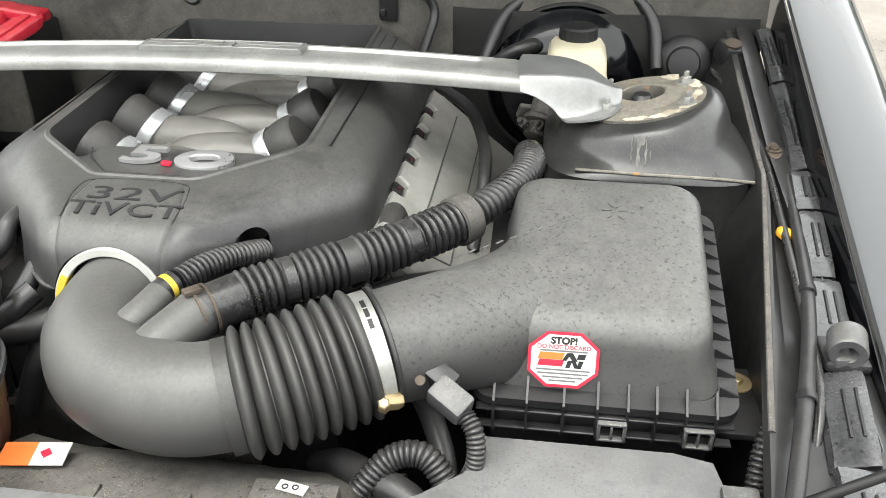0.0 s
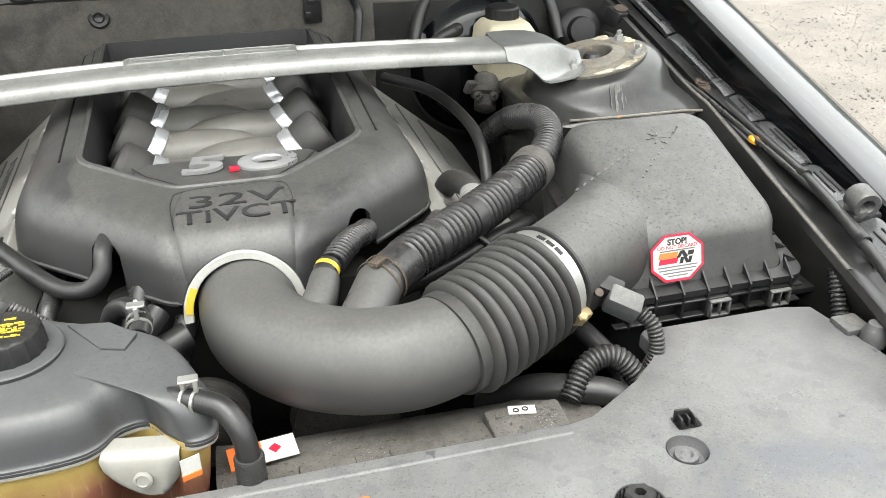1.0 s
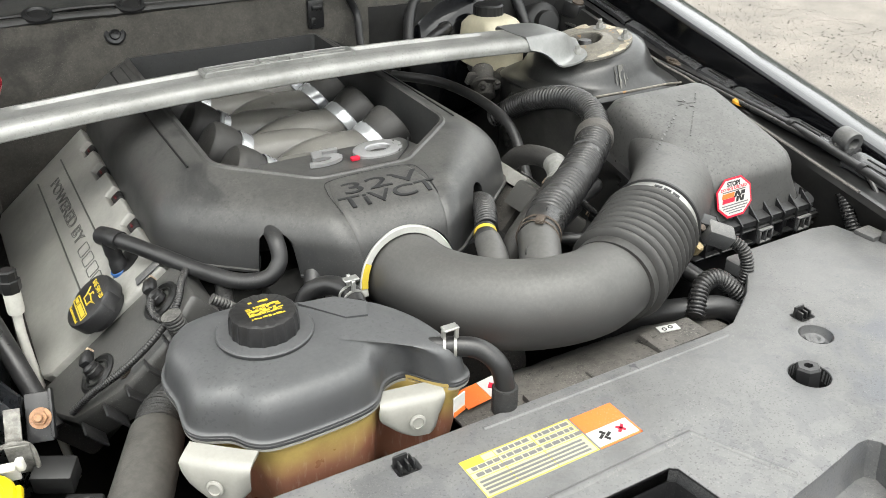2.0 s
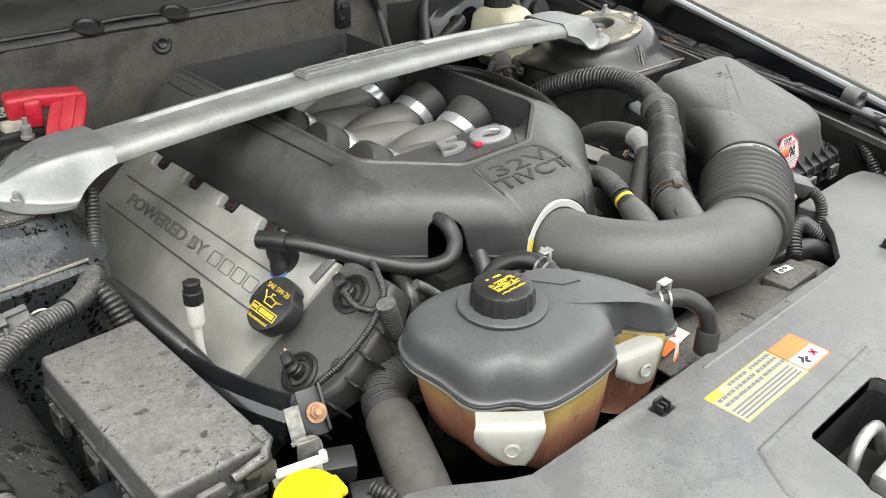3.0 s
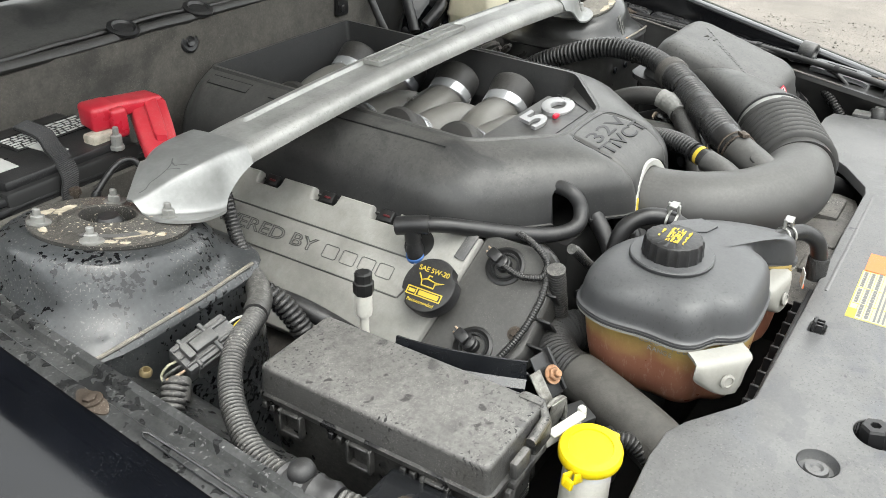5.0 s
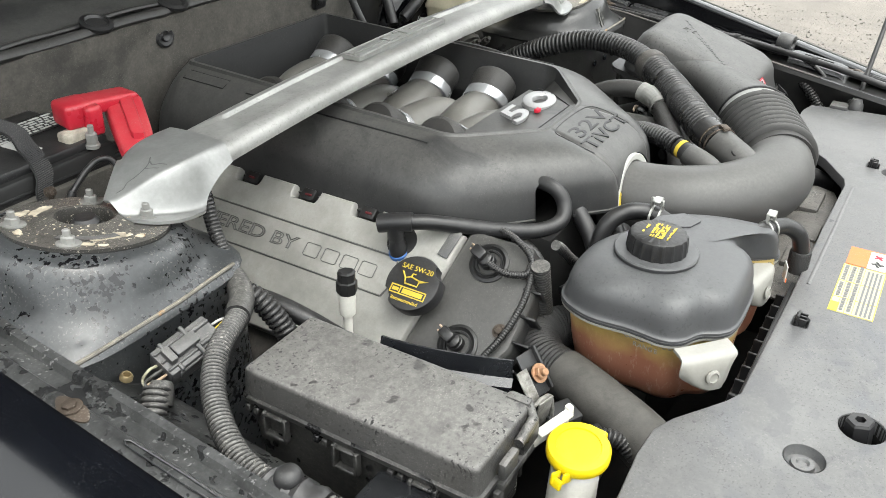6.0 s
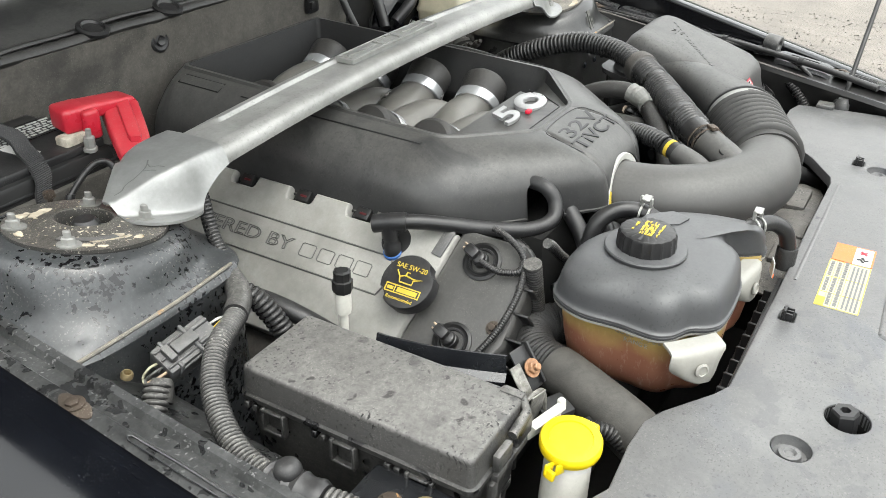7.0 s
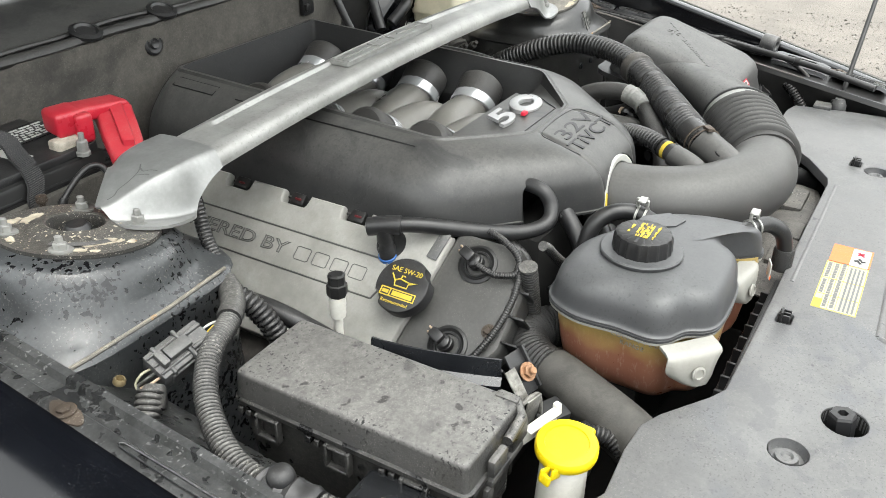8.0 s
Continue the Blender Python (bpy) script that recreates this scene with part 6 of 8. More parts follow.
part("maker_shape", bm, M_INK, sticker, "black plain maker's shapes")
bm = bmesh.new()
for y, w in ((0.0085, 0.042), (-0.0095, 0.048), (-0.0130, 0.045), (-0.0165, 0.036), (-0.0198, 0.024)):
    on_face(bm, 0, y, w, 0.0014, 0.0007)
part("small_print", bm, M_GREYINK, sticker, "thin grey bars of small print")

# air flow sensor
maf = thing("air_flow_sensor", (0.345, -0.49, 0.83), "grey-black air flow sensor plug with its lead on the duct", "sensor")
turn = Euler((0.35, 0.35, -0.5)).to_matrix()
part("flange", box(bmesh.new(), (0.345, -0.478, 0.882), (0.045, 0.020, 0.018), 0.003, turn), M_PLASTIC, maf)
part("plug", box(bmesh.new(), (0.362, -0.497, 0.868), (0.036, 0.024, 0.024), 0.004, turn), M_GCONN, maf)
bm = lathe(bmesh.new(), (0.336, -0.493, 0.882), (0.0, -0.6, 0.8), [(0.0045, 0), (0.0045, 0.003), (0.002, 0.004)], 12)
part("screw", bm, M_RUST, maf)
bm = corrugated(bmesh.new(), [(0.376, -0.507, 0.862), (0.386, -0.520, 0.85), (0.386, -0.530, 0.825), (0.37, -0.53, 0.79)], 0.0085, 0.002, 0.004, 12)
part("lead", bm, M_LOOM, maf)

# hoses on the driver side
big = thing("corrugated_air_hose", (0.33, -0.25, 0.85), "large black corrugated air hose with smooth joints", "hose")
bm = corrugated(bmesh.new(), [(0.124, -0.451, 0.9025), (0.165, -0.415, 0.907), (0.218, -0.377, 0.910), (0.262, -0.345, 0.913), (0.307, -0.310, 0.917), (0.345, -0.276, 0.921)], 0.0245, 0.0048, 0.0078, 24,
                plain=((0.0, 0.16), (0.30, 0.345), (0.52, 0.57), (0.76, 0.80)))
part("hose", bm, M_LOOM, big)
bm = corrugated(bmesh.new(), [(0.352, -0.269, 0.922), (0.374, -0.243, 0.927), (0.394, -0.208, 0.930), (0.407, -0.170, 0.930), (0.411, -0.1255, 0.926), (0.407, -0.066, 0.907), (0.409, 0.0, 0.876), (0.40, 0.05, 0.84)], 0.0185, 0.0036, 0.0076, 24)
part("upper_hose", bm, M_LOOM, big)
bm = lathe(bmesh.new(), (0.338, -0.283, 0.9205), (0.66, 0.74, 0.08), [(0.0240, 0), (0.0266, 0.002), (0.0270, 0.010), (0.0262, 0.022), (0.0225, 0.025)], 30, False, False)
part("sleeve", bm, M_SHROUD, big, "dull grey joining sleeve")
bm = bmesh.new()
d = Vector((0.72, 0.69, 0.05)).normalized()
for k in (0.0, 0.012):
    lathe(bm, Vector((0.124, -0.451, 0.9025)) + d * k, d, [(0.0242, 0), (0.0252, 0.0005), (0.0252, 0.0025), (0.0242, 0.003)], 30, False, False)
box(bm, (0.125, -0.452, 0.9285), (0.016, 0.010, 0.005), 0.001, Euler((0, 0, 0.76)).to_matrix())
part("spring_clamp", bm, M_RUST, big, "rusty spring clamp")

small = thing("small_corrugated_hose", (0.11, -0.37, 0.88), "small black corrugated hose with a yellow band", "hose")
bm = corrugated(bmesh.new(), [(0.088, -0.402, 0.903), (0.101, -0.380, 0.905), (0.117, -0.353, 0.902), (0.131, -0.330, 0.895), (0.14, -0.305, 0.885)], 0.0140, 0.003, 0.0055, 20)
part("hose", bm, M_LOOM, small)
d = Vector((0.45, 0.87, 0.12)).normalized()
bm = lathe(bmesh.new(), Vector((0.074, -0.425, 0.901)), d, [(0.0115, 0), (0.0125, 0.004), (0.0125, 0.024)], 22)
part("neck", bm, M_RUBBER, small)
bm = lathe(bmesh.new(), Vector((0.0795, -0.414, 0.9025)), d, [(0.0132, 0), (0.0132, 0.006)], 22, False, False)
part("yellow_band", bm, M_YINK, small, "yellow paint band")

bm = sweep(bmesh.new(), spline([(0.262, -0.19, 0.868), (0.263, -0.215, 0.890), (0.267, -0.245, 0.902), (0.270, -0.279, 0.905), (0.262, -0.310, 0.899), (0.238, -0.330, 0.892), (0.205, -0.350, 0.887), (0.165, -0.375, 0.880), (0.135, -0.392, 0.868), (0.12, -0.40, 0.84)], 8), 0.0140, 18)
heater = solo("heater_hose", bm, M_BOOT, "dusty black rubber heater hose curving down beside the engine", "hose")
foil = bmesh.new()
rng = random.Random(4)
line = even(spline([(0.2705, -0.285, 0.9045), (0.266, -0.300, 0.9015), (0.256, -0.3165, 0.8975), (0.243, -0.327, 0.8935)], 12), 0.0022)
sweep(foil, line, lambda t, d: 0.0150 + rng.uniform(0.0, 0.0012), 20)
solo("foil_wrap", foil, M_NUT, "crumpled silver foil wrap round the heater hose", "foil wrap", sharp=12.0)
for pts, r, word in (([(0.262, 0.17, 0.905), (0.315, 0.09, 0.905), (0.345, 0.0, 0.89), (0.352, -0.07, 0.865), (0.345, -0.13, 0.80)], 0.0085, "black rubber hose running down behind the engine"),
                     ([(0.15, -0.40, 0.86), (0.22, -0.37, 0.865), (0.29, -0.33, 0.87), (0.34, -0.29, 0.86), (0.36, -0.2, 0.82)], 0.010, "thin black hose under the corrugated hose"),
                     ([(0.20, 0.25, 1.06), (0.24, 0.265, 1.0), (0.235, 0.24, 0.96), (0.22, 0.2, 0.92)], 0.007, "black cable loop at the firewall"),
                     ([(0.32, 0.22, 0.92), (0.36, 0.27, 1.0), (0.45, 0.285, 1.035), (0.53, 0.28, 1.03), (0.575, 0.26, 0.99), (0.585, 0.22, 0.93)], 0.010, "black brake vacuum hose arching at the firewall")):
    solo("rubber_hose", sweep(bmesh.new(), spline(pts, 8), r, 12), M_RUBBER, word, "hose", group="hoses at the driver side")


# ---- coolant reservoir ----
tank = thing("coolant_reservoir", (-0.17, -0.50, 0.74), "coolant reservoir with a black upper half and amber lower tank", "reservoir")
rim = [(-0.200, -0.392), (-0.250, -0.390), (-0.277, -0.402), (-0.293, -0.436), (-0.291, -0.480), (-0.293, -0.514), (-0.284, -0.532), (-0.262, -0.545), (-0.250, -0.562), (-0.232, -0.572), (-0.190, -0.574), (-0.150, -0.571), (-0.130, -0.563), (-0.113, -0.544), (-0.090, -0.541), (-0.073, -0.563), (-0.057, -0.577), (-0.038, -0.571), (-0.036, -0.545), (-0.046, -0.500), (-0.070, -0.458), (-0.110, -0.432), (-0.150, -0.415)]
RIM = spline([(x, y, 0) for x, y in rim], 6, True)
CX, CY = -0.175, -0.495


def ring_at(z, k, drop=0.0, left=1.0):
    out = []
    for p in RIM:
        x, y = CX + (p.x - CX) * k * (left if p.x < CX else 1.0), CY + (p.y - CY) * k
        zz = z - drop * max(0.0, (x + 0.15) / 0.12) ** 2 if x > -0.15 else z
        out.append((x, y, zz))
    return out


loops = [ring_at(0.8520, 0.965), ring_at(0.8522, 0.997), ring_at(0.8540, 1.0), ring_at(0.8552, 1.0), ring_at(0.8555, 0.994), ring_at(0.8562, 0.994), ring_at(0.8565, 1.0), ring_at(0.8580, 0.998), ring_at(0.8588, 0.982), ring_at(0.8605, 0.973), ring_at(0.8640, 0.967), ring_at(0.8690, 0.959), ring_at(0.8760, 0.948), ring_at(0.8835, 0.928, 0.002), ring_at(0.8900, 0.890, 0.003), ring_at(0.8948, 0.835, 0.004), ring_at(0.8978, 0.74, 0.004), ring_at(0.8992, 0.6, 0.003), ring_at(0.9000, 0.3)]
part("upper_half", loft(bmesh.new(), loops, False, True), M_TANKTOP, tank, "black upper half", 40)
loops = [ring_at(0.856, 0.970), ring_at(0.8515, 0.985), ring_at(0.8490, 0.985), ring_at(0.846, 0.962, 0, 0.96), ring_at(0.84, 0.938, 0, 0.93), ring_at(0.818, 0.918, 0, 0.915), ring_at(0.80, 0.900, 0, 0.90), ring_at(0.784, 0.880, 0, 0.88), ring_at(0.768, 0.855, 0, 0.86), ring_at(0.758, 0.815, 0, 0.84), ring_at(0.754, 0.74, 0, 0.84)]
part("seam", loft(bmesh.new(), [ring_at(0.8490, 0.975), ring_at(0.8490, 0.993), ring_at(0.8518, 0.995), ring_at(0.8518, 0.975)], False, False), M_TABW, tank, "milky seam under the black half")
part("lower_tank", loft(bmesh.new(), loops, False, True), M_TANK, tank, "amber tank wall with rusty coolant below", 60)
cap = part("cap", lathe(bmesh.new(), (-0.2, -0.471, 0.9), (0, 0, 1), [(0.0310, 0), (0.0318, 0.003), (0.0308, 0.020), (0.0295, 0.0235), (0.0270, 0.0248), (0.005, 0.0252)], 96, wave=lambda a, k: 1.0 + (0.028 if (a * 18 / (2 * math.pi)) % 1 < 0.35 and 0 < k < 4 else 0.0)), M_RUBBER, tank, "black ribbed pressure cap", 25)
bm = bmesh.new()
rr = random.Random(11)
for y in (0.016, 0.006, 0.0025, -0.001, -0.0045, -0.008, -0.015):
    x = -0.017 if y < 0.01 else -0.010
    while x < (0.018 if y < 0.01 else 0.012):
        w = rr.uniform(0.0015, 0.006)
        if rr.random() > 0.22:
            box(bm, (-0.2 + (x + w / 2) * 0.86, -0.471 + y * 0.9 + rr.uniform(-0.0006, 0.0006), 0.9256), (w, rr.uniform(0.0012, 0.0030), 0.0006))
        x += w + rr.uniform(0.0008, 0.002)
part("symbol", bm, M_YINK, cap, "worn yellow warning symbols")
bm = lathe(bmesh.new(), (-0.2, -0.471, 0.896), (0, 0, 1), [(0.041, 0), (0.0445, 0.004), (0.0452, 0.0075), (0.0440, 0.0090), (0.039, 0.0095), (0.029, 0.0085)], 48, False, False)
part("collar", bm, M_TANKTOP, tank)
bm = plate(bmesh.new(), [(-0.156, -0.440), (-0.120, -0.446), (-0.096, -0.470), (-0.105, -0.492), (-0.125, -0.486)], [], 0.8975, 0.9012)
part("raised_pad", bm, M_TANKTOP, tank)
bm = lathe(bmesh.new(), (-0.095, -0.515, 0.8945), (0, 0, 1), [(0.010, 0), (0.009, 0.0025), (0.006, 0.003), (0.0045, 0.002)], 20)
part("boss", bm, M_TANKTOP, tank)


def tab(cx, cy, facing):
    t = Euler((0.0, 0, facing)).to_matrix()
    c = Vector((cx, cy, 0.0))
    bm = bmesh.new()
    rows = []
    for z, wl, wr, out in ((0.8530, 0.026, 0.036, -0.020), (0.8520, 0.026, 0.036, -0.008), (0.850, 0.0265, 0.036, -0.001), (0.846, 0.028, 0.036, 0.002), (0.840, 0.028, 0.035, 0.003), (0.834, 0.0275, 0.034, 0.004), (0.828, 0.0245, 0.033, 0.004), (0.8220, 0.019, 0.032, 0.004), (0.8165, 0.012, 0.030, 0.004), (0.8125, 0.004, 0.027, 0.004), (0.8110, -0.006, 0.022, 0.004)):
        rows.append([c + t @ Vector((-wl + (wl + wr) * k / 10, -out + 0.010 * max(0.0, abs(k / 5 - 1) - 0.75) * 4 * (0.855 - z) / 0.03, z)) for k in range(11)])
    loft(bm, rows, False, False, closed=False)
    solid(bm, 0.0035)
    part("mount_tab", bm, M_TABW, tank, "translucent white mounting tab", 60)
    bm = lathe(bmesh.new(), c + t @ Vector((0.006, -0.006, 0.830)), t @ Vector((0, -1, 0.15)), [(0.0078, 0), (0.0078, 0.0015), (0.0055, 0.0025), (0.0050, 0.001), (0.0020, 0.001)], 22)
    part("tab_boss", bm, M_TABW, tank)


tab(-0.2865, -0.5605, radians(-41))
tab(-0.104, -0.572, radians(-10))
chan = thing("support_channel", (-0.16, -0.598, 0.78), "slotted black channel between reservoir and radiator cover", "channel")
bm = box(bmesh.new(), (-0.165, -0.5985, 0.800), (0.25, 0.006, 0.040), 0.0015)
box(bm, (-0.165, -0.590, 0.786), (0.25, 0.016, 0.005), 0.0015)
part("rail", bm, M_PLASTIC, chan)
for k in range(9):
    part("web", box(bmesh.new(), (-0.27 + 0.027 * k, -0.591, 0.796), (0.003, 0.014, 0.020), 0.0008, segs=1), M_PLASTIC, chan)
# fill range words stand in relief on the wall that faces the passenger side
for word, z, start in (("COLD FILL", 0.8395, 0.0), ("RANGE", 0.8305, 0.010)):
    along = start
    for ch in word:
        d = 0.0
        for p, q in zip(RIM[23:], RIM[24:]):
            seg = (q - p).length
            if d + seg > along:
                u = p.lerp(q, (along - d) / seg)
                out = Vector((-(p - q).y, (p - q).x, 0)).normalized()
                if out.x > 0:
                    out = -out
                break
            d += seg
        u = Vector((CX + (u.x - CX) * (0.918 + (z - 0.818) * 0.91) * (0.915 + (z - 0.818) * 0.68), CY + (u.y - CY) * (0.918 + (z - 0.818) * 0.91), z)) + out * 0.0008
        if ch != " ":
            turn = Matrix((Vector((-out.y, out.x, 0)), Vector((0, 0, 1)), out)).transposed()
            part("fill_letter", lettering(ch, 0.0075, u, turn, 0.0003), M_TABW, tank)
        along += 0.0062
bm = box(bmesh.new(), (-0.060, -0.588, 0.842), (0.016, 0.0012, 0.020), turn=Euler((0, 0, 0.35)).to_matrix())
part("sticker", bm, M_LABEL, tank, "small white sticker with a red edge")
bm = box(bmesh.new(), (-0.060, -0.589, 0.834), (0.016, 0.0012, 0.005), turn=Euler((0, 0, 0.35)).to_matrix())
part("sticker_edge", bm, M_ORANGE, tank)


def spring_clamp(parent, at, axis, r):
    ax = Vector(axis).normalized()
    bm = bmesh.new()
    for k in (-0.005, 0.005):
        lathe(bm, Vector(at) + ax * (k - 0.0015), ax, [(r, 0), (r + 0.0014, 0.0003), (r + 0.0014, 0.0027), (r, 0.003)], 26, False, False)
    for k in (-0.006, 0.006):
        box(bm, Vector(at) + Vector((0, 0, r + 0.006)) + ax * k, (0.004, 0.004, 0.013), 0.0008, segs=1)
    box(bm, Vector(at) + Vector((0, 0, r + 0.011)), (0.016, 0.010, 0.0025), 0.0008, segs=1)
    part("spring_clamp", bm, M_STEEL, parent, "bright steel spring clamp")


over = thing("overflow_hose", (-0.02, -0.58, 0.80), "short black hose from the reservoir with steel clamps", "hose")
bm = sweep(bmesh.new(), spline([(-0.075, -0.548, 0.886), (-0.050, -0.560, 0.886), (-0.030, -0.573, 0.884), (-0.018, -0.588, 0.872), (-0.014, -0.595, 0.85), (-0.014, -0.596, 0.825)], 8), 0.0098, 16)
part("hose", bm, M_RUBBER, over)
bm = lathe(bmesh.new(), (-0.0140, -0.5955, 0.822), (0, 0, 1), [(0.0125, 0), (0.0125, 0.026), (0.0115, 0.028)], 22, wave=lambda a, k: 1 + 0.04 * math.sin(11 * a))
part("sleeve", bm, M_HOSE, over, "ribbed black sleeve")
spring_clamp(over, (-0.053, -0.5585, 0.886), (0.8, -0.45, 0), 0.0100)
supply = thing("supply_hose", (-0.09, -0.43, 0.87), "short black coolant hose behind the reservoir", "hose")
bm = sweep(bmesh.new(), spline([(-0.098, -0.452, 0.885), (-0.096, -0.430, 0.890), (-0.108, -0.405, 0.889), (-0.125, -0.388, 0.874), (-0.135, -0.382, 0.84)], 8), 0.0105, 16)
part("hose", bm, M_RUBBER, supply)
spring_clamp(supply, (-0.097, -0.437, 0.888), (0, 1, 0.1), 0.0108)

rad = thing("radiator_hose", (-0.31, -0.45, 0.72), "thick ribbed black upper radiator hose with a braided sleeve", "hose")
bm = sweep(bmesh.new(), even(spline([(-0.185, -0.425, 0.755), (-0.205, -0.412, 0.776), (-0.217, -0.396, 0.784), (-0.2335, -0.378, 0.786), (-0.262, -0.372, 0.786), (-0.2905, -0.393, 0.785), (-0.3055, -0.426, 0.785)], 20), 0.0011), lambda t, d: 0.0240 + 0.0008 * math.sin(d * 1250), 32)
part("braided_end", bm, M_HOSE, rad, "braided sleeve on the hose")
bm = sweep(bmesh.new(), spline([(-0.304, -0.421, 0.785), (-0.312, -0.440, 0.785), (-0.3286, -0.4775, 0.783), (-0.352, -0.529, 0.778), (-0.375, -0.58, 0.760)], 8), lambda t, d: 0.0268 + 0.0030 * t, 32)
part("hose", bm, M_OLDHOSE, rad, "dull brownish outer hose")

# ---- fuse box ----
fuse = thing("fuse_box", (-0.507, -0.328, 0.72), "dusty black fuse box with a clipped lid", "fuse box")


def rr_loop(d, z, r=0.010):
    return [(x, y, z) for x, y in rounded(-0.561 + d, -0.456 + d, -0.455 - d, -0.203 - d, r, 4)]


loops = [rr_loop(0.0, 0.834), rr_loop(-0.0014, 0.836), rr_loop(-0.0014, 0.8405), rr_loop(0.0012, 0.8420, 0.008), rr_loop(0.004, 0.8422, 0.008)]
part("lip", loft(bmesh.new(), loops, False, False), M_FUSEB, fuse, "black lip under the lid")
loops = [rr_loop(0.0012, 0.8415, 0.007), rr_loop(0.0015, 0.8435, 0.007), rr_loop(0.0028, 0.8655, 0.006), rr_loop(0.0034, 0.8685, 0.0055), rr_loop(0.0050, 0.8704, 0.005), rr_loop(0.0072, 0.8710, 0.004)]
part("lid", loft(bmesh.new(), loops, False, True), M_FUSE, fuse, "dust-covered flat lid", 45)
loops = [rr_loop(0.003, 0.836), rr_loop(0.005, 0.834), rr_loop(0.006, 0.80), rr_loop(0.010, 0.76), rr_loop(0.012, 0.72)]
part("body", loft(bmesh.new(), loops, False, True), M_FUSEB, fuse)
for k, y in enumerate((-0.245, -0.325, -0.405)):
    bm = bmesh.new()
    for dy, dz, w, h in ((-0.012, 0, 0.004, 0.026), (0.012, 0, 0.004, 0.026), (0, -0.012, 0.028, 0.004), (0, 0.011, 0.02, 0.003)):
        box(bm, (-0.562, y + dy, 0.822 + dz), (0.008, w, h), 0.001, segs=1)
    box(bm, (-0.558, y, 0.822), (0.005, 0.014, 0.02), 0.001)
    part("latch", bm, M_FUSEB, fuse)
    bm = bmesh.new()
    for dy in (0.024, 0.034):
        box(bm, (-0.559, y + dy, 0.828), (0.007, 0.006, 0.008), 0.001, segs=1)
    part("tooth", bm, M_FUSEB, fuse)
bm = bmesh.new()
box(bm, (-0.50, -0.459, 0.832), (0.06, 0.008, 0.008), 0.002)
box(bm, (-0.475, -0.459, 0.845), (0.03, 0.006, 0.02), 0.002)
box(bm, (-0.53, -0.459, 0.80), (0.012, 0.006, 0.06), 0.002)
part("end_clip", bm, M_FUSEB, fuse)
bm = sweep(bmesh.new(), [(-0.459, -0.432, 0.868), (-0.459, -0.449, 0.868), (-0.470, -0.4595, 0.862), (-0.500, -0.4605, 0.858)], 0.0048, 10)
box(bm, (-0.462, -0.441, 0.869), (0.010, 0.024, 0.008), 0.003)
box(bm, (-0.520, -0.4615, 0.852), (0.026, 0.008, 0.018), 0.003)
part("hinge", bm, M_FUSE, fuse, "dusty moulded hinge bar")
bm = box(bmesh.new(), (-0.478, -0.4465, 0.79), (0.022, 0.0012, 0.05))
bl = part("bar_label", bm, M_LABEL, fuse, "white bar label on the end")
bm = bmesh.new()
for k in range(10):
    box(bm, (-0.478, -0.4475, 0.768 + 0.0045 * k), (0.018, 0.0008, 0.002 if k % 3 else 0.003))
part("bar", bm, M_INK, bl)
bm = bmesh.new()
rail_line = [Vector((-0.449 + 0.038 * (k / 10) ** 1.5, -0.285 - 0.125 * k / 10, 0.868 - 0.004 * k / 10)) for k in range(11)]
loft(bm, [[p + Vector((0, 0, 0.002)), p + Vector((-0.002, 0, -0.006)), p + Vector((-0.003, -0.002, -0.016)), p + Vector((-0.010, -0.004, -0.022)), p + Vector((-0.012, -0.004, -0.045))] for p in rail_line], False, False, closed=False)
solid(bm, 0.003)
bracket = solo("fuse_box_bracket", bm, M_PAINT, "black sheet bracket along the fuse box", "bracket")
hold = thing("steel_bracket", (-0.41, -0.43, 0.80), "bent zinc steel bracket with a rusty bolt", "bracket")
FT = plane_turn((0.97, -0.25, 0), (-0.2, -0.75, 0.6))
bm = box(bmesh.new(), (-0.421, -0.431, 0.851), (0.014, 0.032, 0.0022), 0.0008, FT)
box(bm, (-0.421, -0.448, 0.828), (0.020, 0.0022, 0.034), 0.0008, Euler((0.15, 0, -0.25)).to_matrix())
sweep(bm, spline([(-0.434, -0.444, 0.843), (-0.424, -0.447, 0.846), (-0.412, -0.450, 0.842), (-0.409, -0.452, 0.825), (-0.411, -0.453, 0.80)], 6), 0.0022, 8)
part("plate", bm, M_FLAKY, hold, "bare plate with flaking grey coat")
bm = box(bmesh.new(), (-0.399, -0.425, 0.849), (0.022, 0.044, 0.003), 0.001, FT)
box(bm, (-0.388, -0.428, 0.852), (0.003, 0.044, 0.009), 0.001, FT)
part("arm", bm, M_PLASTIC, hold)
part("bolt", bolt(bmesh.new(), (-0.398, -0.431, 0.852), (-0.2, -0.75, 0.6), 0.0068, 0.005, 0.0095, 0.004), M_COPPER, hold, "rusty flange bolt")
plugb = thing("harness_plug", (-0.39, -0.47, 0.78), "black plug blocks beside the washer filler", "connector")
for c, size in (((-0.398, -0.456, 0.806), (0.036, 0.026, 0.024)), ((-0.384, -0.484, 0.776), (0.034, 0.024, 0.030)), ((-0.404, -0.490, 0.768), (0.030, 0.026, 0.030))):
    part("block", box(bmesh.new(), c, size, 0.003, Euler((0.2, 0.05, -0.45)).to_matrix()), M_INK, plugb)
part("lead", corrugated(bmesh.new(), [(-0.382, -0.488, 0.790), (-0.374, -0.512, 0.786), (-0.378, -0.54, 0.765), (-0.38, -0.555, 0.73)], 0.0085, 0.0018, 0.0045, 14), M_LOOM, plugb)
for k in range(7):
    part("side_rib", box(bmesh.new(), (-0.4525, -0.440 + 0.026 * k, 0.800), (0.006, 0.010, 0.058), 0.002), M_FUSE, fuse)

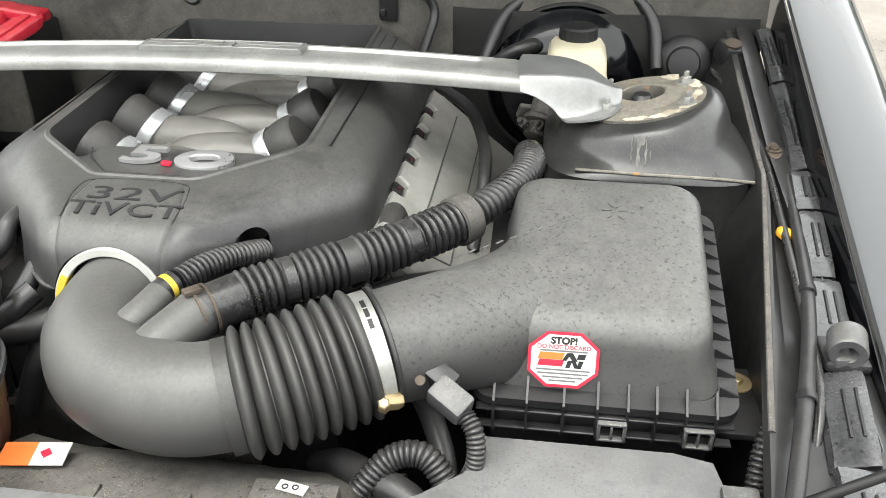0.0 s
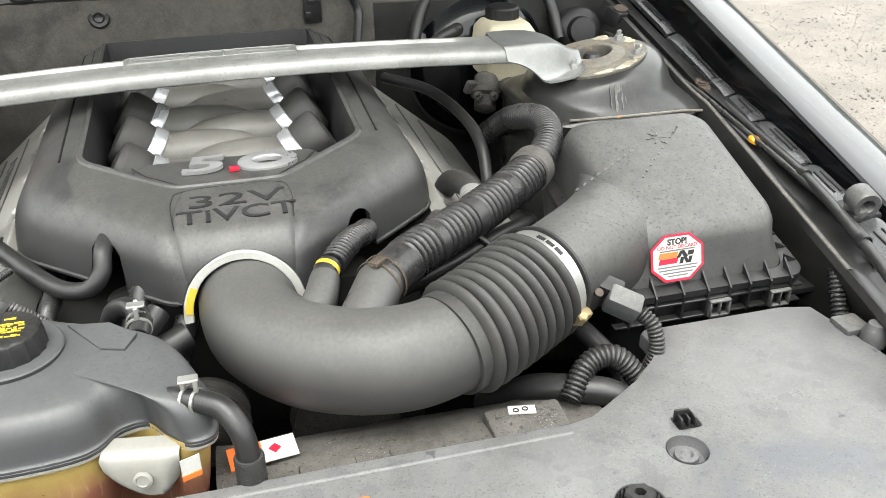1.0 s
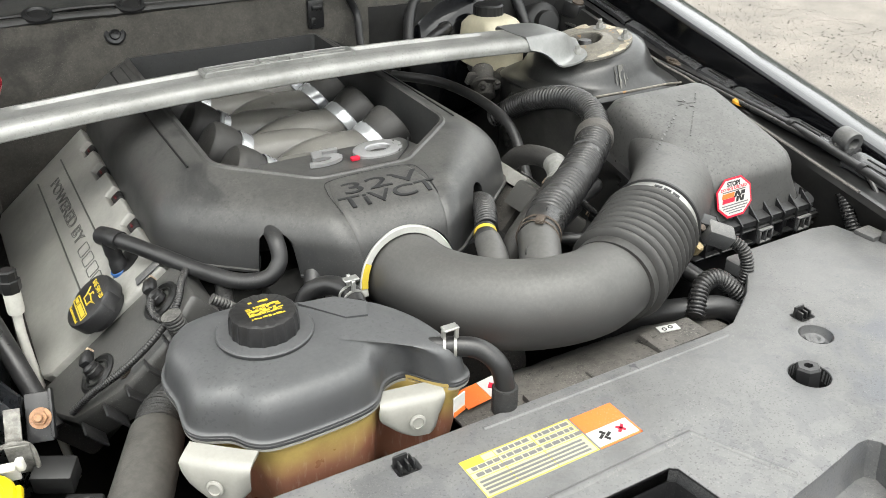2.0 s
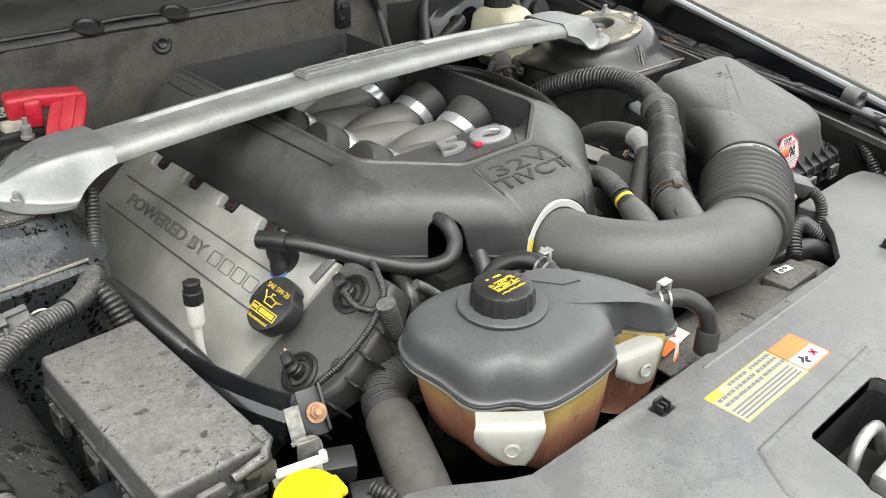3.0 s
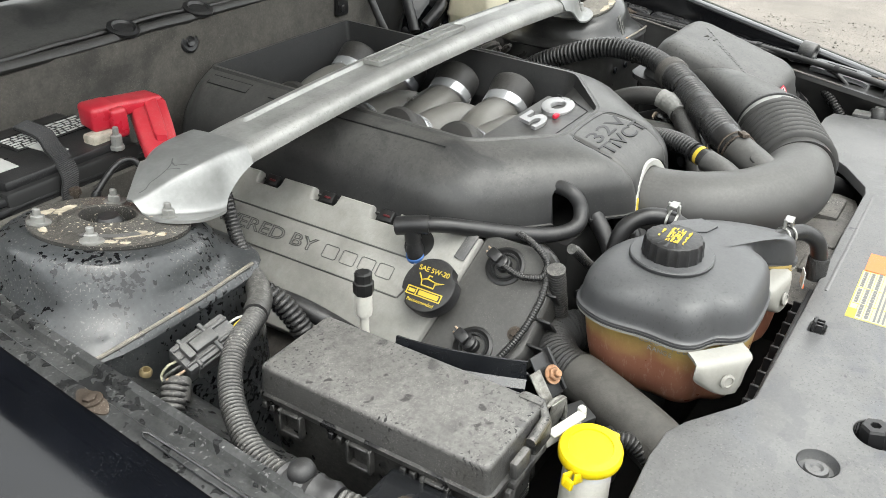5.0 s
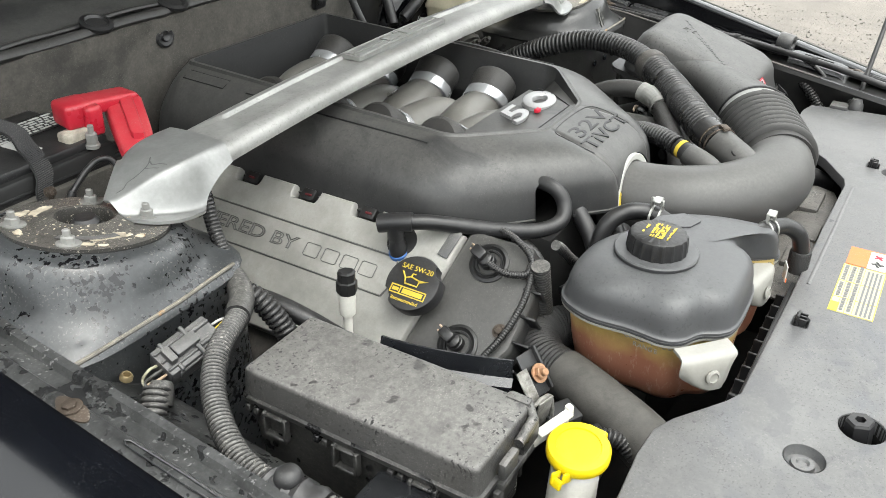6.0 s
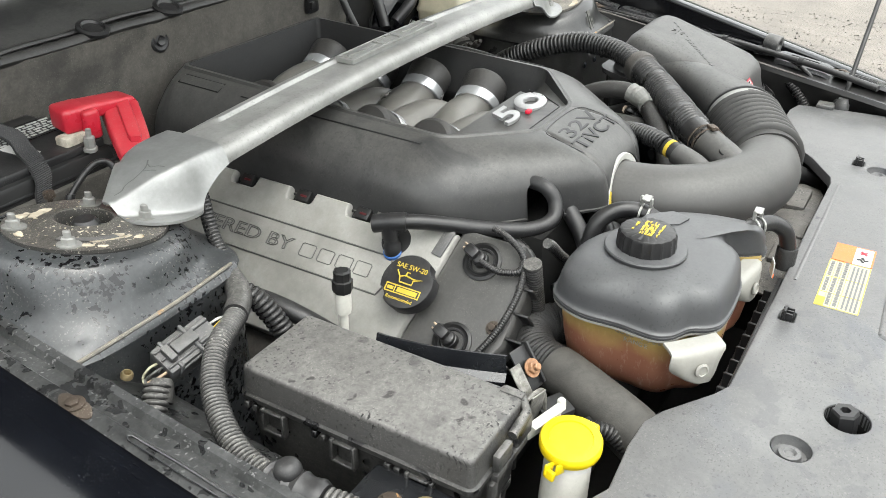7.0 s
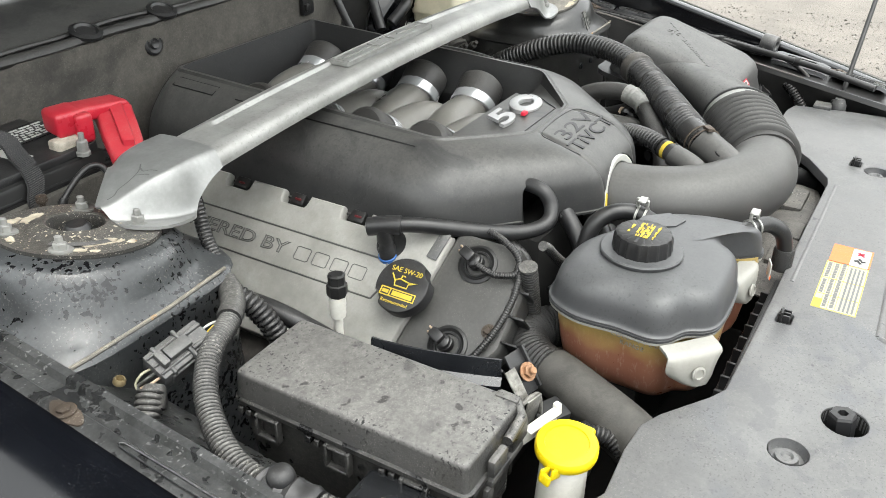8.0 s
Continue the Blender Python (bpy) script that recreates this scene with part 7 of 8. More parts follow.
# washer filler
wash = thing("washer_filler", (-0.465, -0.505, 0.70), "white washer filler neck with a bright yellow cap", "washer filler")
bm = sweep(bmesh.new(), [(-0.456, -0.498, 0.833), (-0.462, -0.499, 0.80), (-0.472, -0.501, 0.74), (-0.48, -0.503, 0.68)], lambda t, d: 0.0215 + 0.002 * t, 26)
part("neck", bm, M_WHITE, wash)
WAX = Vector((-0.12, -0.06, 1))
bm = lathe(bmesh.new(), (-0.4555, -0.498, 0.829), WAX, [(0.027, 0), (0.0285, 0.002), (0.0285, 0.009), (0.0268, 0.0115), (0.020, 0.012), (0.0195, 0.0105), (0.004, 0.0105)], 44)
for dx in (-0.0045, 0.0045):
    box(bm, (-0.4868 + dx * 0.45, -0.4965 - dx, 0.827), (0.011, 0.003, 0.010), 0.001, Euler((0, 0.2, -0.35)).to_matrix())
box(bm, (-0.4925, -0.4945, 0.824), (0.004, 0.011, 0.009), 0.001, Euler((0, 0.2, -0.35)).to_matrix())
box(bm, (-0.432, -0.503, 0.8345), (0.016, 0.022, 0.009), 0.003, Euler((0, -0.12, -0.1)).to_matrix())
part("cap", bm, M_YELLOW, wash, "bright yellow snap cap")
bm = bmesh.new()
box(bm, (-0.4440, -0.4660, 0.834), (0.044, 0.004, 0.016), 0.0015, Euler((0, -0.1, -0.35)).to_matrix())
box(bm, (-0.4440, -0.4690, 0.842), (0.040, 0.010, 0.003), 0.001, Euler((0, -0.1, -0.35)).to_matrix())
box(bm, (-0.4215, -0.4735, 0.843), (0.007, 0.007, 0.012), 0.002, Euler((0, -0.1, -0.35)).to_matrix())
part("bracket", bm, M_WHITE, wash, "white moulded arm behind the cap")

# ---- passenger-side wiring ----
loom = thing("wiring_harness", (-0.58, -0.25, 0.84), "dusty black corrugated wiring harness along the inner fender", "wiring harness")
bm = corrugated(bmesh.new(), [(-0.42, -0.035, 0.945), (-0.435, -0.06, 0.91), (-0.452, -0.095, 0.888), (-0.480, -0.135, 0.879)], 0.0080, 0.0010, 0.0045, 16)
part("conduit", bm, M_LOOM, loom)
bm = corrugated(bmesh.new(), [(-0.475, -0.128, 0.880), (-0.490, -0.145, 0.879), (-0.515, -0.160, 0.880), (-0.556, -0.180, 0.884), (-0.592, -0.205, 0.880), (-0.622, -0.240, 0.874), (-0.645, -0.285, 0.868), (-0.652, -0.335, 0.862)], 0.0114, 0.0027, 0.0043, 18)
part("conduit", bm, M_DLOOM, loom)
bm = corrugated(bmesh.new(), [(-0.655, -0.345, 0.865), (-0.648, -0.385, 0.868), (-0.640, -0.44, 0.860), (-0.61, -0.50, 0.84), (-0.58, -0.54, 0.80)], 0.0118, 0.0027, 0.0048, 18)
part("conduit", bm, M_DLOOM, loom)
bm = corrugated(bmesh.new(), [(-0.470, -0.122, 0.880), (-0.462, -0.145, 0.865), (-0.455, -0.17, 0.83), (-0.45, -0.19, 0.78)], 0.0125, 0.0018, 0.006, 16)
part("branch", bm, M_LOOM, loom)
bm = sweep(bmesh.new(), spline([(-0.652, -0.325, 0.866), (-0.655, -0.345, 0.870), (-0.652, -0.375, 0.868)], 6), lambda t, d: 0.0165 + 0.0016 * math.sin(d * 700), 20)
part("grommet", bm, M_RUBBER, loom, "ribbed rubber grommet")
bm = lathe(bmesh.new(), (-0.652, -0.342, 0.881), (-0.1, 0, 1), [(0.010, 0), (0.0115, 0.005), (0.010, 0.010), (0.006, 0.013), (0.002, 0.014)], 20)
part("grommet_button", bm, M_RUBBER, loom)
bm = sweep(bmesh.new(), spline([(-0.463, -0.108, 0.884), (-0.473, -0.126, 0.881), (-0.488, -0.142, 0.880), (-0.51, -0.157, 0.881)], 6), lambda t, d: 0.0130 + 0.0008 * noise.noise((d * 300, 0, 0)), 16)
part("tape", bm, M_DLOOM, loom, "crinkled black tape")

conn = thing("grey_connector", (-0.58, -0.145, 0.85), "large grey electrical connector with pale wires", "connector")
CT = plane_turn((0.97, -0.10, 0.12), (-0.25, -0.45, 1))
cc = Vector((-0.583, -0.152, 0.876))
part("body", box(bmesh.new(), cc, (0.040, 0.032, 0.024), 0.003, CT), M_GCONN, conn)
part("shell", box(bmesh.new(), cc + CT @ Vector((0.030, 0.002, -0.001)), (0.024, 0.029, 0.021), 0.003, CT), M_GCONN, conn)
bm = bmesh.new()
for d in (-0.010, 0.0, 0.010):
    box(bm, cc + CT @ Vector((0.0, d, 0.0125)), (0.038, 0.003, 0.003), 0.001, CT, 1)
box(bm, cc + CT @ Vector((-0.008, 0.0, 0.0)), (0.004, 0.035, 0.027), 0.001, CT, 1)
for d in (-0.0165, 0.0165):
    box(bm, cc + CT @ Vector((0.004, d, 0.0)), (0.030, 0.003, 0.016), 0.001, CT, 1)
box(bm, cc + CT @ Vector((0.016, 0.0, 0.0015)), (0.004, 0.036, 0.028), 0.001, CT, 1)
for d in (-0.008, 0.008):
    box(bm, cc + CT @ Vector((0.030, d, 0.0105)), (0.022, 0.004, 0.004), 0.001, CT, 1)
part("rib", bm, M_GCONN, conn)
bm = box(bmesh.new(), cc + CT @ Vector((0.008, 0.0, 0.0165)), (0.026, 0.013, 0.007), 0.002, CT)
box(bm, cc + CT @ Vector((-0.010, 0.0, 0.0165)), (0.008, 0.017, 0.009), 0.002, CT)
part("latch", bm, M_GCONN, conn, "raised locking latch")
bm = lathe(bmesh.new(), (-0.614, -0.163, 0.874), (-0.55, -0.35, -0.6), [(0.0085, 0), (0.0105, 0.003), (0.0125, 0.012), (0.0130, 0.022)], 16, False, False, wave=lambda a, k: 1 + 0.06 * math.sin(3 * a + k))
part("tape", solid(bm, 0.0008), M_DLOOM, conn, "grey tape sleeve on the wires")
for k, (dy, dz) in enumerate(((-0.008, 0.004), (-0.002, 0.005), (0.005, 0.003), (0.0, -0.002))):
    bm = sweep(bmesh.new(), spline([cc + CT @ Vector((-0.020, dy, dz)), cc + CT @ Vector((-0.030, dy, dz + 0.002)), cc + CT @ Vector((-0.038, dy * 0.4, dz - 0.006)), (-0.626, -0.170, 0.866)], 5), 0.0013, 7)
    part("wire", bm, (M_WIRE, M_VDARK, M_LYELLOW, M_VDARK)[k], conn)
for k, mt in enumerate((M_REDINK, M_YINK, M_LABEL)):
    bm = sweep(bmesh.new(), spline([cc + CT @ Vector((0.041, -0.006 + 0.006 * k, 0.0)), cc + CT @ Vector((0.052, -0.004 + 0.004 * k, 0.003)), (-0.515, -0.150, 0.880)], 5), 0.0013, 7)
    part("wire", bm, mt, conn)
bm = corrugated(bmesh.new(), [(-0.622, -0.166, 0.872), (-0.632, -0.172, 0.864), (-0.644, -0.180, 0.852), (-0.652, -0.19, 0.83)], 0.0125, 0.002, 0.0055, 16)
part("conduit", bm, M_DLOOM, conn)

for x, y, z, mt, r, word in ((-0.700, -0.362, 0.888, M_BRACKET, 0.010, "round pale push fastener on the fender rail"), (-0.624, -0.128, 0.872, M_BRASS, 0.0060, "open brass coloured grommet in the apron")):
    bm = lathe(bmesh.new(), (x, y, z - 0.003), (0.15 if r < 0.01 else 0, -0.3 if r < 0.01 else 0, 1), [(r, 0), (r, 0.003), (r * 0.75, 0.0055), (r * 0.6, 0.0055), (r * 0.5, 0.003 if r > 0.01 else 0.0)], 24)
    solo("fastener", bm, mt, word, "fastener")

for side in (1, -1):
    for y in ((-0.165,) if side < 0 else (-0.05, -0.55)):
        rail = thing("rail_bolt", (side * 0.703, y, rail_z(y)), "weathered bolt on a rust-stained rail tab", "bolt", group="rail bolts")
        stain = [(side * 0.703 + 0.0085 * math.cos(a), y - 0.003 + 0.019 * math.sin(a) * (1 + 0.12 * math.sin(2 * a))) for a in (2 * math.pi * k / 30 for k in range(30))]
        bm = plate(bmesh.new(), stain, [], rail_z(y) - 0.002, rail_z(y) + 0.0016)
        for v in bm.verts:
            v.co.z += rail_z(v.co.y) - rail_z(y)
        part("stain", bm, M_RUST, rail, "rust-brown stain")
        part("bolt", bolt(bmesh.new(), (side * 0.703, y, rail_z(y) + 0.001), (0, 0, 1), 0.0058, 0.0030, 0.0100), M_RUST, rail)
    bm = bmesh.new()
    for y0, y1 in ((-0.225, -0.345), (-0.39, -0.52)):
        loop = [(0.702, y0), (0.7045, y0 - 0.004), (0.7055, (y0 + y1) / 2), (0.7045, y1 + 0.004), (0.702, y1), (0.6995, y1 + 0.004), (0.6985, (y0 + y1) / 2), (0.6995, y0 - 0.004), (0.702, y0)]
        sweep(bm, [(side * x, y, rail_z(y) + 0.0025) for x, y in loop], 0.0009, 6)
    solo("rail_stiffener", bm, M_STRIP, "pressed ridge on the painted fender rail", "rail", kind="structure")

# ---- battery corner ----
bat = thing("battery", (-0.47, 0.17, 0.78), "black car battery with white labels and a strap", "battery")
bm = box(bmesh.new(), (-0.485, 0.205, 0.875), (0.175, 0.155, 0.17), 0.006)
part("case", bm, M_INK, bat)
bm = box(bmesh.new(), (-0.485, 0.205, 0.963), (0.165, 0.142, 0.014), 0.004)
part("top", bm, M_PLASTIC, bat)
bm = box(bmesh.new(), (-0.455, 0.222, 0.9708), (0.11, 0.05, 0.001))
lb = part("label", bm, M_INK, bat, "black label with pale print")
bm = bmesh.new()
rr = random.Random(8)
for k in range(6):
    x = -0.505
    while x < -0.41:
        w = rr.uniform(0.004, 0.014)
        box(bm, (x + w / 2, 0.204 + 0.007 * k, 0.9716), (w, 0.0035, 0.0006))
        x += w + 0.003
part("print", bm, M_LABEL, lb, "pale bars of small print")
bm = box(bmesh.new(), (-0.484, 0.178, 0.9712), (0.018, 0.046, 0.001), 0, Euler((0, 0, 0.1)).to_matrix())
part("white_label", bm, M_LABEL, bat)
bm = box(bmesh.new(), (-0.545, 0.19, 0.9712), (0.026, 0.06, 0.001), 0, Euler((0, 0, -0.05)).to_matrix())
part("white_label", bm, M_LABEL, bat)
bm = box(bmesh.new(), (-0.49, 0.1375, 0.9500), (0.21, 0.012, 0.009), 0.003)
box(bm, (-0.49, 0.1315, 0.9410), (0.21, 0.010, 0.007), 0.003)
part("tray_lip", bm, M_PLASTIC, bat, "dusty black tray lip")
bm = box(bmesh.new(), (-0.49, 0.1215, 0.877), (0.22, 0.012, 0.122), 0.005)
part("tray_wall", bm, M_FIRE, bat, "grey woven insulating mat below the tray")
strap = thing("battery_strap", (-0.50, 0.15, 0.95), "black woven strap over the battery with a ribbed weave", "strap")
way = [(-0.466, 0.255, 0.9775), (-0.4700, 0.205, 0.9780), (-0.4860, 0.1650, 0.9760), (-0.4925, 0.1400, 0.9700), (-0.4980, 0.1225, 0.9570), (-0.5030, 0.1205, 0.9420), (-0.5080, 0.1145, 0.9250), (-0.5110, 0.1120, 0.9000), (-0.5120, 0.1110, 0.8600)]
line = even(spline(way, 12), 0.0012)
bm = loft(bmesh.new(), [[p + Vector((w, 0.25 * w, 0.0004 * (k % 2) - 0.0002)) for w in (-0.0125, 0.0125)] for k, p in enumerate(line)], False, False, closed=False)
part("webbing", solid(bm, 0.0022), M_WEB, strap, sharp=10)
bm = bmesh.new()
for k, p in enumerate(line[::2]):
    box(bm, p + Vector((0, -0.0006, 0.0012)), (0.0235, 0.0009, 0.0008), 0, Euler((0.6, 0, 0.24)).to_matrix())
part("weave", bm, M_WEBR, strap, "raised ribs of the weave")
bm = sweep(bmesh.new(), [(-0.5125, 0.0980, 0.84), (-0.5120, 0.0990, 0.9470)], 0.0032, 10)
lathe(bm, (-0.5120, 0.0990, 0.9450), (0, 0, 1), [(0.0062, 0), (0.0068, 0.003), (0.0060, 0.007), (0.003, 0.008)], 8)
solo("hold_down_rod", bm, M_RUST, "rusty battery hold-down rod with a nut", "rod")
term = thing("battery_terminal", (-0.43, 0.125, 0.96), "grey lead battery terminal clamp with a bolt", "terminal")
part("clamp", box(bmesh.new(), (-0.428, 0.152, 0.972), (0.042, 0.022, 0.017), 0.004), M_CLAMP, term, "corroded cream-grey lead clamp")
bm = lathe(bmesh.new(), (-0.427, 0.131, 0.962), (0, -0.1, 1), [(0.0085, 0), (0.0085, 0.004), (0.0065, 0.005), (0.0065, 0.017), (0.0035, 0.018), (0.0035, 0.027)], 8)
part("bolt", bm, M_NUT, term)
redc = thing("terminal_cover", (-0.39, 0.13, 0.97), "glossy red plastic battery terminal cover standing open", "terminal cover")
bm = box(bmesh.new(), (-0.418, 0.166, 1.000), (0.036, 0.040, 0.030), 0.006, Euler((0, 0, -0.2)).to_matrix(), 3)
part("box", bm, M_RED, redc)
bm = box(bmesh.new(), (-0.409, 0.150, 0.993), (0.020, 0.030, 0.036), 0.005, Euler((0, 0, -0.2)).to_matrix(), 3)
part("step", bm, M_RED, redc)
bm = box(bmesh.new(), (-0.378, 0.160, 1.003), (0.07, 0.036, 0.018), 0.005, Euler((0, 0.1, -0.1)).to_matrix(), 3)
part("bridge", bm, M_RED, redc)
bm = bmesh.new()
loops = []
for t, w, h in ((0.0, 0.040, 0.020), (0.12, 0.044, 0.024), (0.5, 0.043, 0.022), (0.9, 0.040, 0.018), (1.0, 0.036, 0.014)):
    c = Vector((-0.358, 0.156, 0.998)).lerp(Vector((-0.408, 0.074, 0.964)), t)
    tt = plane_turn((0.86, -0.5, 0), (0.2, 0.1, 1))
    loops.append([c + tt @ Vector((x, 0, z)) for x, z in rounded(-w / 2, -h / 2, w / 2, h / 2, 0.005, 3)])
loft(bm, loops)
part("flap", bm, M_RED, redc)
bm = bmesh.new()
loops = []
for t, w in ((0.12, 0.012), (0.16, 0.016), (0.80, 0.015), (0.85, 0.011)):
    c = Vector((-0.358, 0.156, 0.998)).lerp(Vector((-0.408, 0.074, 0.964)), t) + Vector((0.004, 0, 0.0115))
    loops.append([c + tt @ Vector((x, 0, z)) for x, z in rounded(-w / 2, -0.004, w / 2, 0.004, 0.002, 3)])
part("ridge", loft(bm, loops), M_RED, redc)
bm = sweep(bmesh.new(), spline([(-0.497, 0.094, 0.925), (-0.4904, 0.0960, 0.9356), (-0.472, 0.0975, 0.9500), (-0.456, 0.0975, 0.9595), (-0.4445, 0.0960, 0.9620), (-0.436, 0.0910, 0.9590), (-0.434, 0.083, 0.948), (-0.440, 0.070, 0.930)], 8), 0.0036, 10)
lathe(bm, (-0.4915, 0.0955, 0.932), (0.4, 0.0, 0.9), [(0.0052, 0), (0.0056, 0.004), (0.0042, 0.009)], 12)
solo("battery_cable", bm, M_RUBBER, "thin black battery cable looping to the tower", "cable")
redc.location.z -= 0.006

# ---- brake booster corner ----
boost = thing("brake_booster", (0.455, 0.25, 0.80), "round black brake booster on the firewall", "brake booster")
bm = lathe(bmesh.new(), (0.455, 0.30, 0.885), (0, -1, -0.03), [(0.125, 0), (0.128, 0.02), (0.126, 0.035), (0.118, 0.042), (0.112, 0.055), (0.09, 0.072), (0.05, 0.08), (0.045, 0.10)], 48)
part("shell", bm, M_FLANGE, boost)
bm = lathe(bmesh.new(), (0.455, 0.268, 0.884), (0, -1, -0.03), [(0.128, 0), (0.132, 0.001), (0.132, 0.006), (0.128, 0.007)], 48, False, False)
part("crimped_rim", bm, M_DARK, boost)
for ang in (30, 150):
    c = Vector((0.455 + 0.045 * math.cos(radians(ang)), 0.222, 0.884 + 0.045 * math.sin(radians(ang))))
    part("stud_nut", bolt(bmesh.new(), c, (0, -1, -0.03), 0.008, 0.007, 0.012, 0.008), M_STEEL, boost)
bm = sweep(bmesh.new(), spline([(0.40, 0.235, 0.955), (0.395, 0.21, 0.962), (0.37, 0.20, 0.955), (0.34, 0.21, 0.93)], 6), 0.011, 14)
part("vacuum_elbow", bm, M_RUBBER, boost)
master = thing("brake_master_cylinder", (0.455, 0.14, 0.85), "grey brake master cylinder under the reservoir", "master cylinder")
bm = sweep(bmesh.new(), [(0.455, 0.22, 0.893), (0.455, 0.10, 0.885), (0.455, 0.06, 0.883)], lambda t, d: 0.022 - 0.004 * (t > 0.7), 20)
part("cylinder", bm, M_SHROUD, master)
bm = lathe(bmesh.new(), (0.425, 0.135, 0.905), (-0.2, -0.5, -0.6), [(0.016, 0), (0.020, 0.004), (0.020, 0.026), (0.025, 0.030), (0.025, 0.036), (0.018, 0.040), (0.018, 0.058), (0.012, 0.062)], 24)
box(bm, (0.402, 0.125, 0.890), (0.040, 0.012, 0.022), 0.004, Euler((0.3, 0.2, 0.4)).to_matrix())
for dx, dy in ((-0.014, -0.012), (0.010, -0.020)):
    lathe(bm, (0.41 + dx, 0.10 + dy, 0.885), (-0.3, -0.6, 0.5), [(0.007, 0), (0.007, 0.012), (0.004, 0.014), (0.004, 0.022)], 8)
part("valve_body", bm, M_SHROUD, master)
res = thing("brake_fluid_reservoir", (0.455, 0.17, 0.9), "cream brake fluid reservoir with a black cap", "reservoir")
loops = [[(x, y, z) for x, y in rounded(0.463 - w, 0.165 - d, 0.463 + w, 0.165 + d, 0.012, 5)] for z, w, d in ((0.895, 0.035, 0.040), (0.900, 0.042, 0.048), (0.930, 0.043, 0.05), (0.933, 0.045, 0.052), (0.938, 0.045, 0.052), (0.942, 0.043, 0.05), (0.970, 0.041, 0.046), (0.982, 0.034, 0.036), (0.986, 0.027, 0.027))]
part("tank", loft(bmesh.new(), loops), M_BRAKE, res, sharp=50)
bm = lathe(bmesh.new(), (0.463, 0.178, 0.983), (0, 0, 1), [(0.026, 0), (0.027, 0.002), (0.0265, 0.018), (0.024, 0.021), (0.006, 0.0215)], 60, wave=lambda a, k: 1 + (0.03 if (a * 20 / (2 * math.pi)) % 1 < 0.4 and k in (1, 2) else 0))
part("cap", bm, M_INK, res, "black ribbed cap", 25)
solo("sensor_lead", corrugated(bmesh.new(), [(0.50, 0.13, 0.90), (0.515, 0.08, 0.90), (0.51, 0.03, 0.885), (0.49, 0.0, 0.86)], 0.008, 0.0016, 0.005, 12), M_LOOM, "black ribbed lead of the brake sensor", "lead")
horn = thing("wiper_motor", (0.63, 0.22, 0.9), "round black motor housing beside the strut tower", "motor")
bm = lathe(bmesh.new(), (0.625, 0.25, 0.934), (-0.1, -1, 0.25), [(0.0395, 0), (0.041, 0.02), (0.040, 0.024), (0.036, 0.030), (0.025, 0.034), (0.022, 0.048), (0.009, 0.049)], 36)
part("housing", bm, M_INK, horn)
bm = box(bmesh.new(), (0.69, 0.21, 0.962), (0.045, 0.04, 0.03), 0.005, Euler((0.2, 0.1, 0.3)).to_matrix())
part("bracket", bm, M_PLASTIC, horn)
bm = lathe(bmesh.new(), (0.685, 0.20, 0.978), (0, -0.3, 1), [(0.012, 0), (0.012, 0.003)], 14)
part("rusty_clip", bm, M_RUST, horn, "rust-orange clip")

# ---- driver-side rail ----
bm = sweep(bmesh.new(), spline([(0.66, 0.20, 0.94), (0.685, 0.08, 0.925), (0.692, -0.05, 0.916), (0.684, -0.22, 0.903), (0.675, -0.36, 0.892), (0.668, -0.46, 0.882), (0.655, -0.52, 0.84), (0.635, -0.56, 0.76)], 8), 0.0042, 10)
cable = solo("hood_release_cable", bm, M_LOOM, "thin black cable along the driver side rail", "cable")
bm = lathe(bmesh.new(), (0.684, -0.222, 0.898), (0.3, -0.2, 1), [(0.009, 0), (0.0095, 0.004), (0.007, 0.007), (0.004, 0.0075)], 18)
solo("cable_clip", bm, M_AMBER, "amber plastic clip holding the cable to the rail", "clip")
bm = sweep(bmesh.new(), spline([(0.735, 0.28, 0.945), (0.728, 0.12, 0.925), (0.712, -0.08, 0.912), (0.700, -0.20, 0.904), (0.684, -0.33, 0.897), (0.664, -0.43, 0.890), (0.640, -0.52, 0.884), (0.612, -0.62, 0.872)], 8), 0.0070, 14, flat=0.8)
seal = thing("rail_seal", (0.70, -0.2, 0.89), "black rubber seal running along the driver side rail", "seal")
part("tube", bm, M_RUBBER, seal)
for x, y, z in ((0.7165, -0.03, 0.9150), (0.684, -0.33, 0.897), (0.652, -0.48, 0.8868)):
    part("clip", lathe(bmesh.new(), (x, y, z), (0.13, 1, 0.07), [(0.0070, -0.005), (0.0084, -0.0045), (0.0084, 0.0045), (0.0070, 0.005)], 18, False, False), M_PLASTIC, seal)
bm = corrugated(bmesh.new(), [(0.662, -0.46, 0.85), (0.64, -0.465, 0.852), (0.625, -0.49, 0.835), (0.618, -0.52, 0.80), (0.62, -0.55, 0.74)], 0.0095, 0.002, 0.005, 14)
solo("corrugated_conduit", bm, M_LOOM, "black corrugated conduit beside the air box", "conduit")
stop = thing("hood_bumper", (0.70, -0.405, 0.86), "grey rubber hood bumper on the driver side rail", "bumper")
bm = lathe(bmesh.new(), (0.694, -0.432, 0.899), (0.2, 1, 0.1), [(0.0085, 0.0), (0.0150, 0.0), (0.0165, 0.002), (0.0165, 0.026), (0.0150, 0.028), (0.006, 0.028), (0.006, 0.004), (0.0085, 0.0)], 26, False, False)
box(bm, (0.696, -0.418, 0.888), (0.026, 0.026, 0.014), 0.003, Euler((0.1, 0, 0.2)).to_matrix())
part("block", bm, M_GCONN, stop)
part("foot", box(bmesh.new(), (0.698, -0.41, 0.884), (0.04, 0.045, 0.010), 0.004), M_PLASTIC, stop)


def strip_x(y):
    """Middle line of the pressed strips; the rail draws in towards the nose."""
    return min(0.735, 0.738 + 0.10 * y)


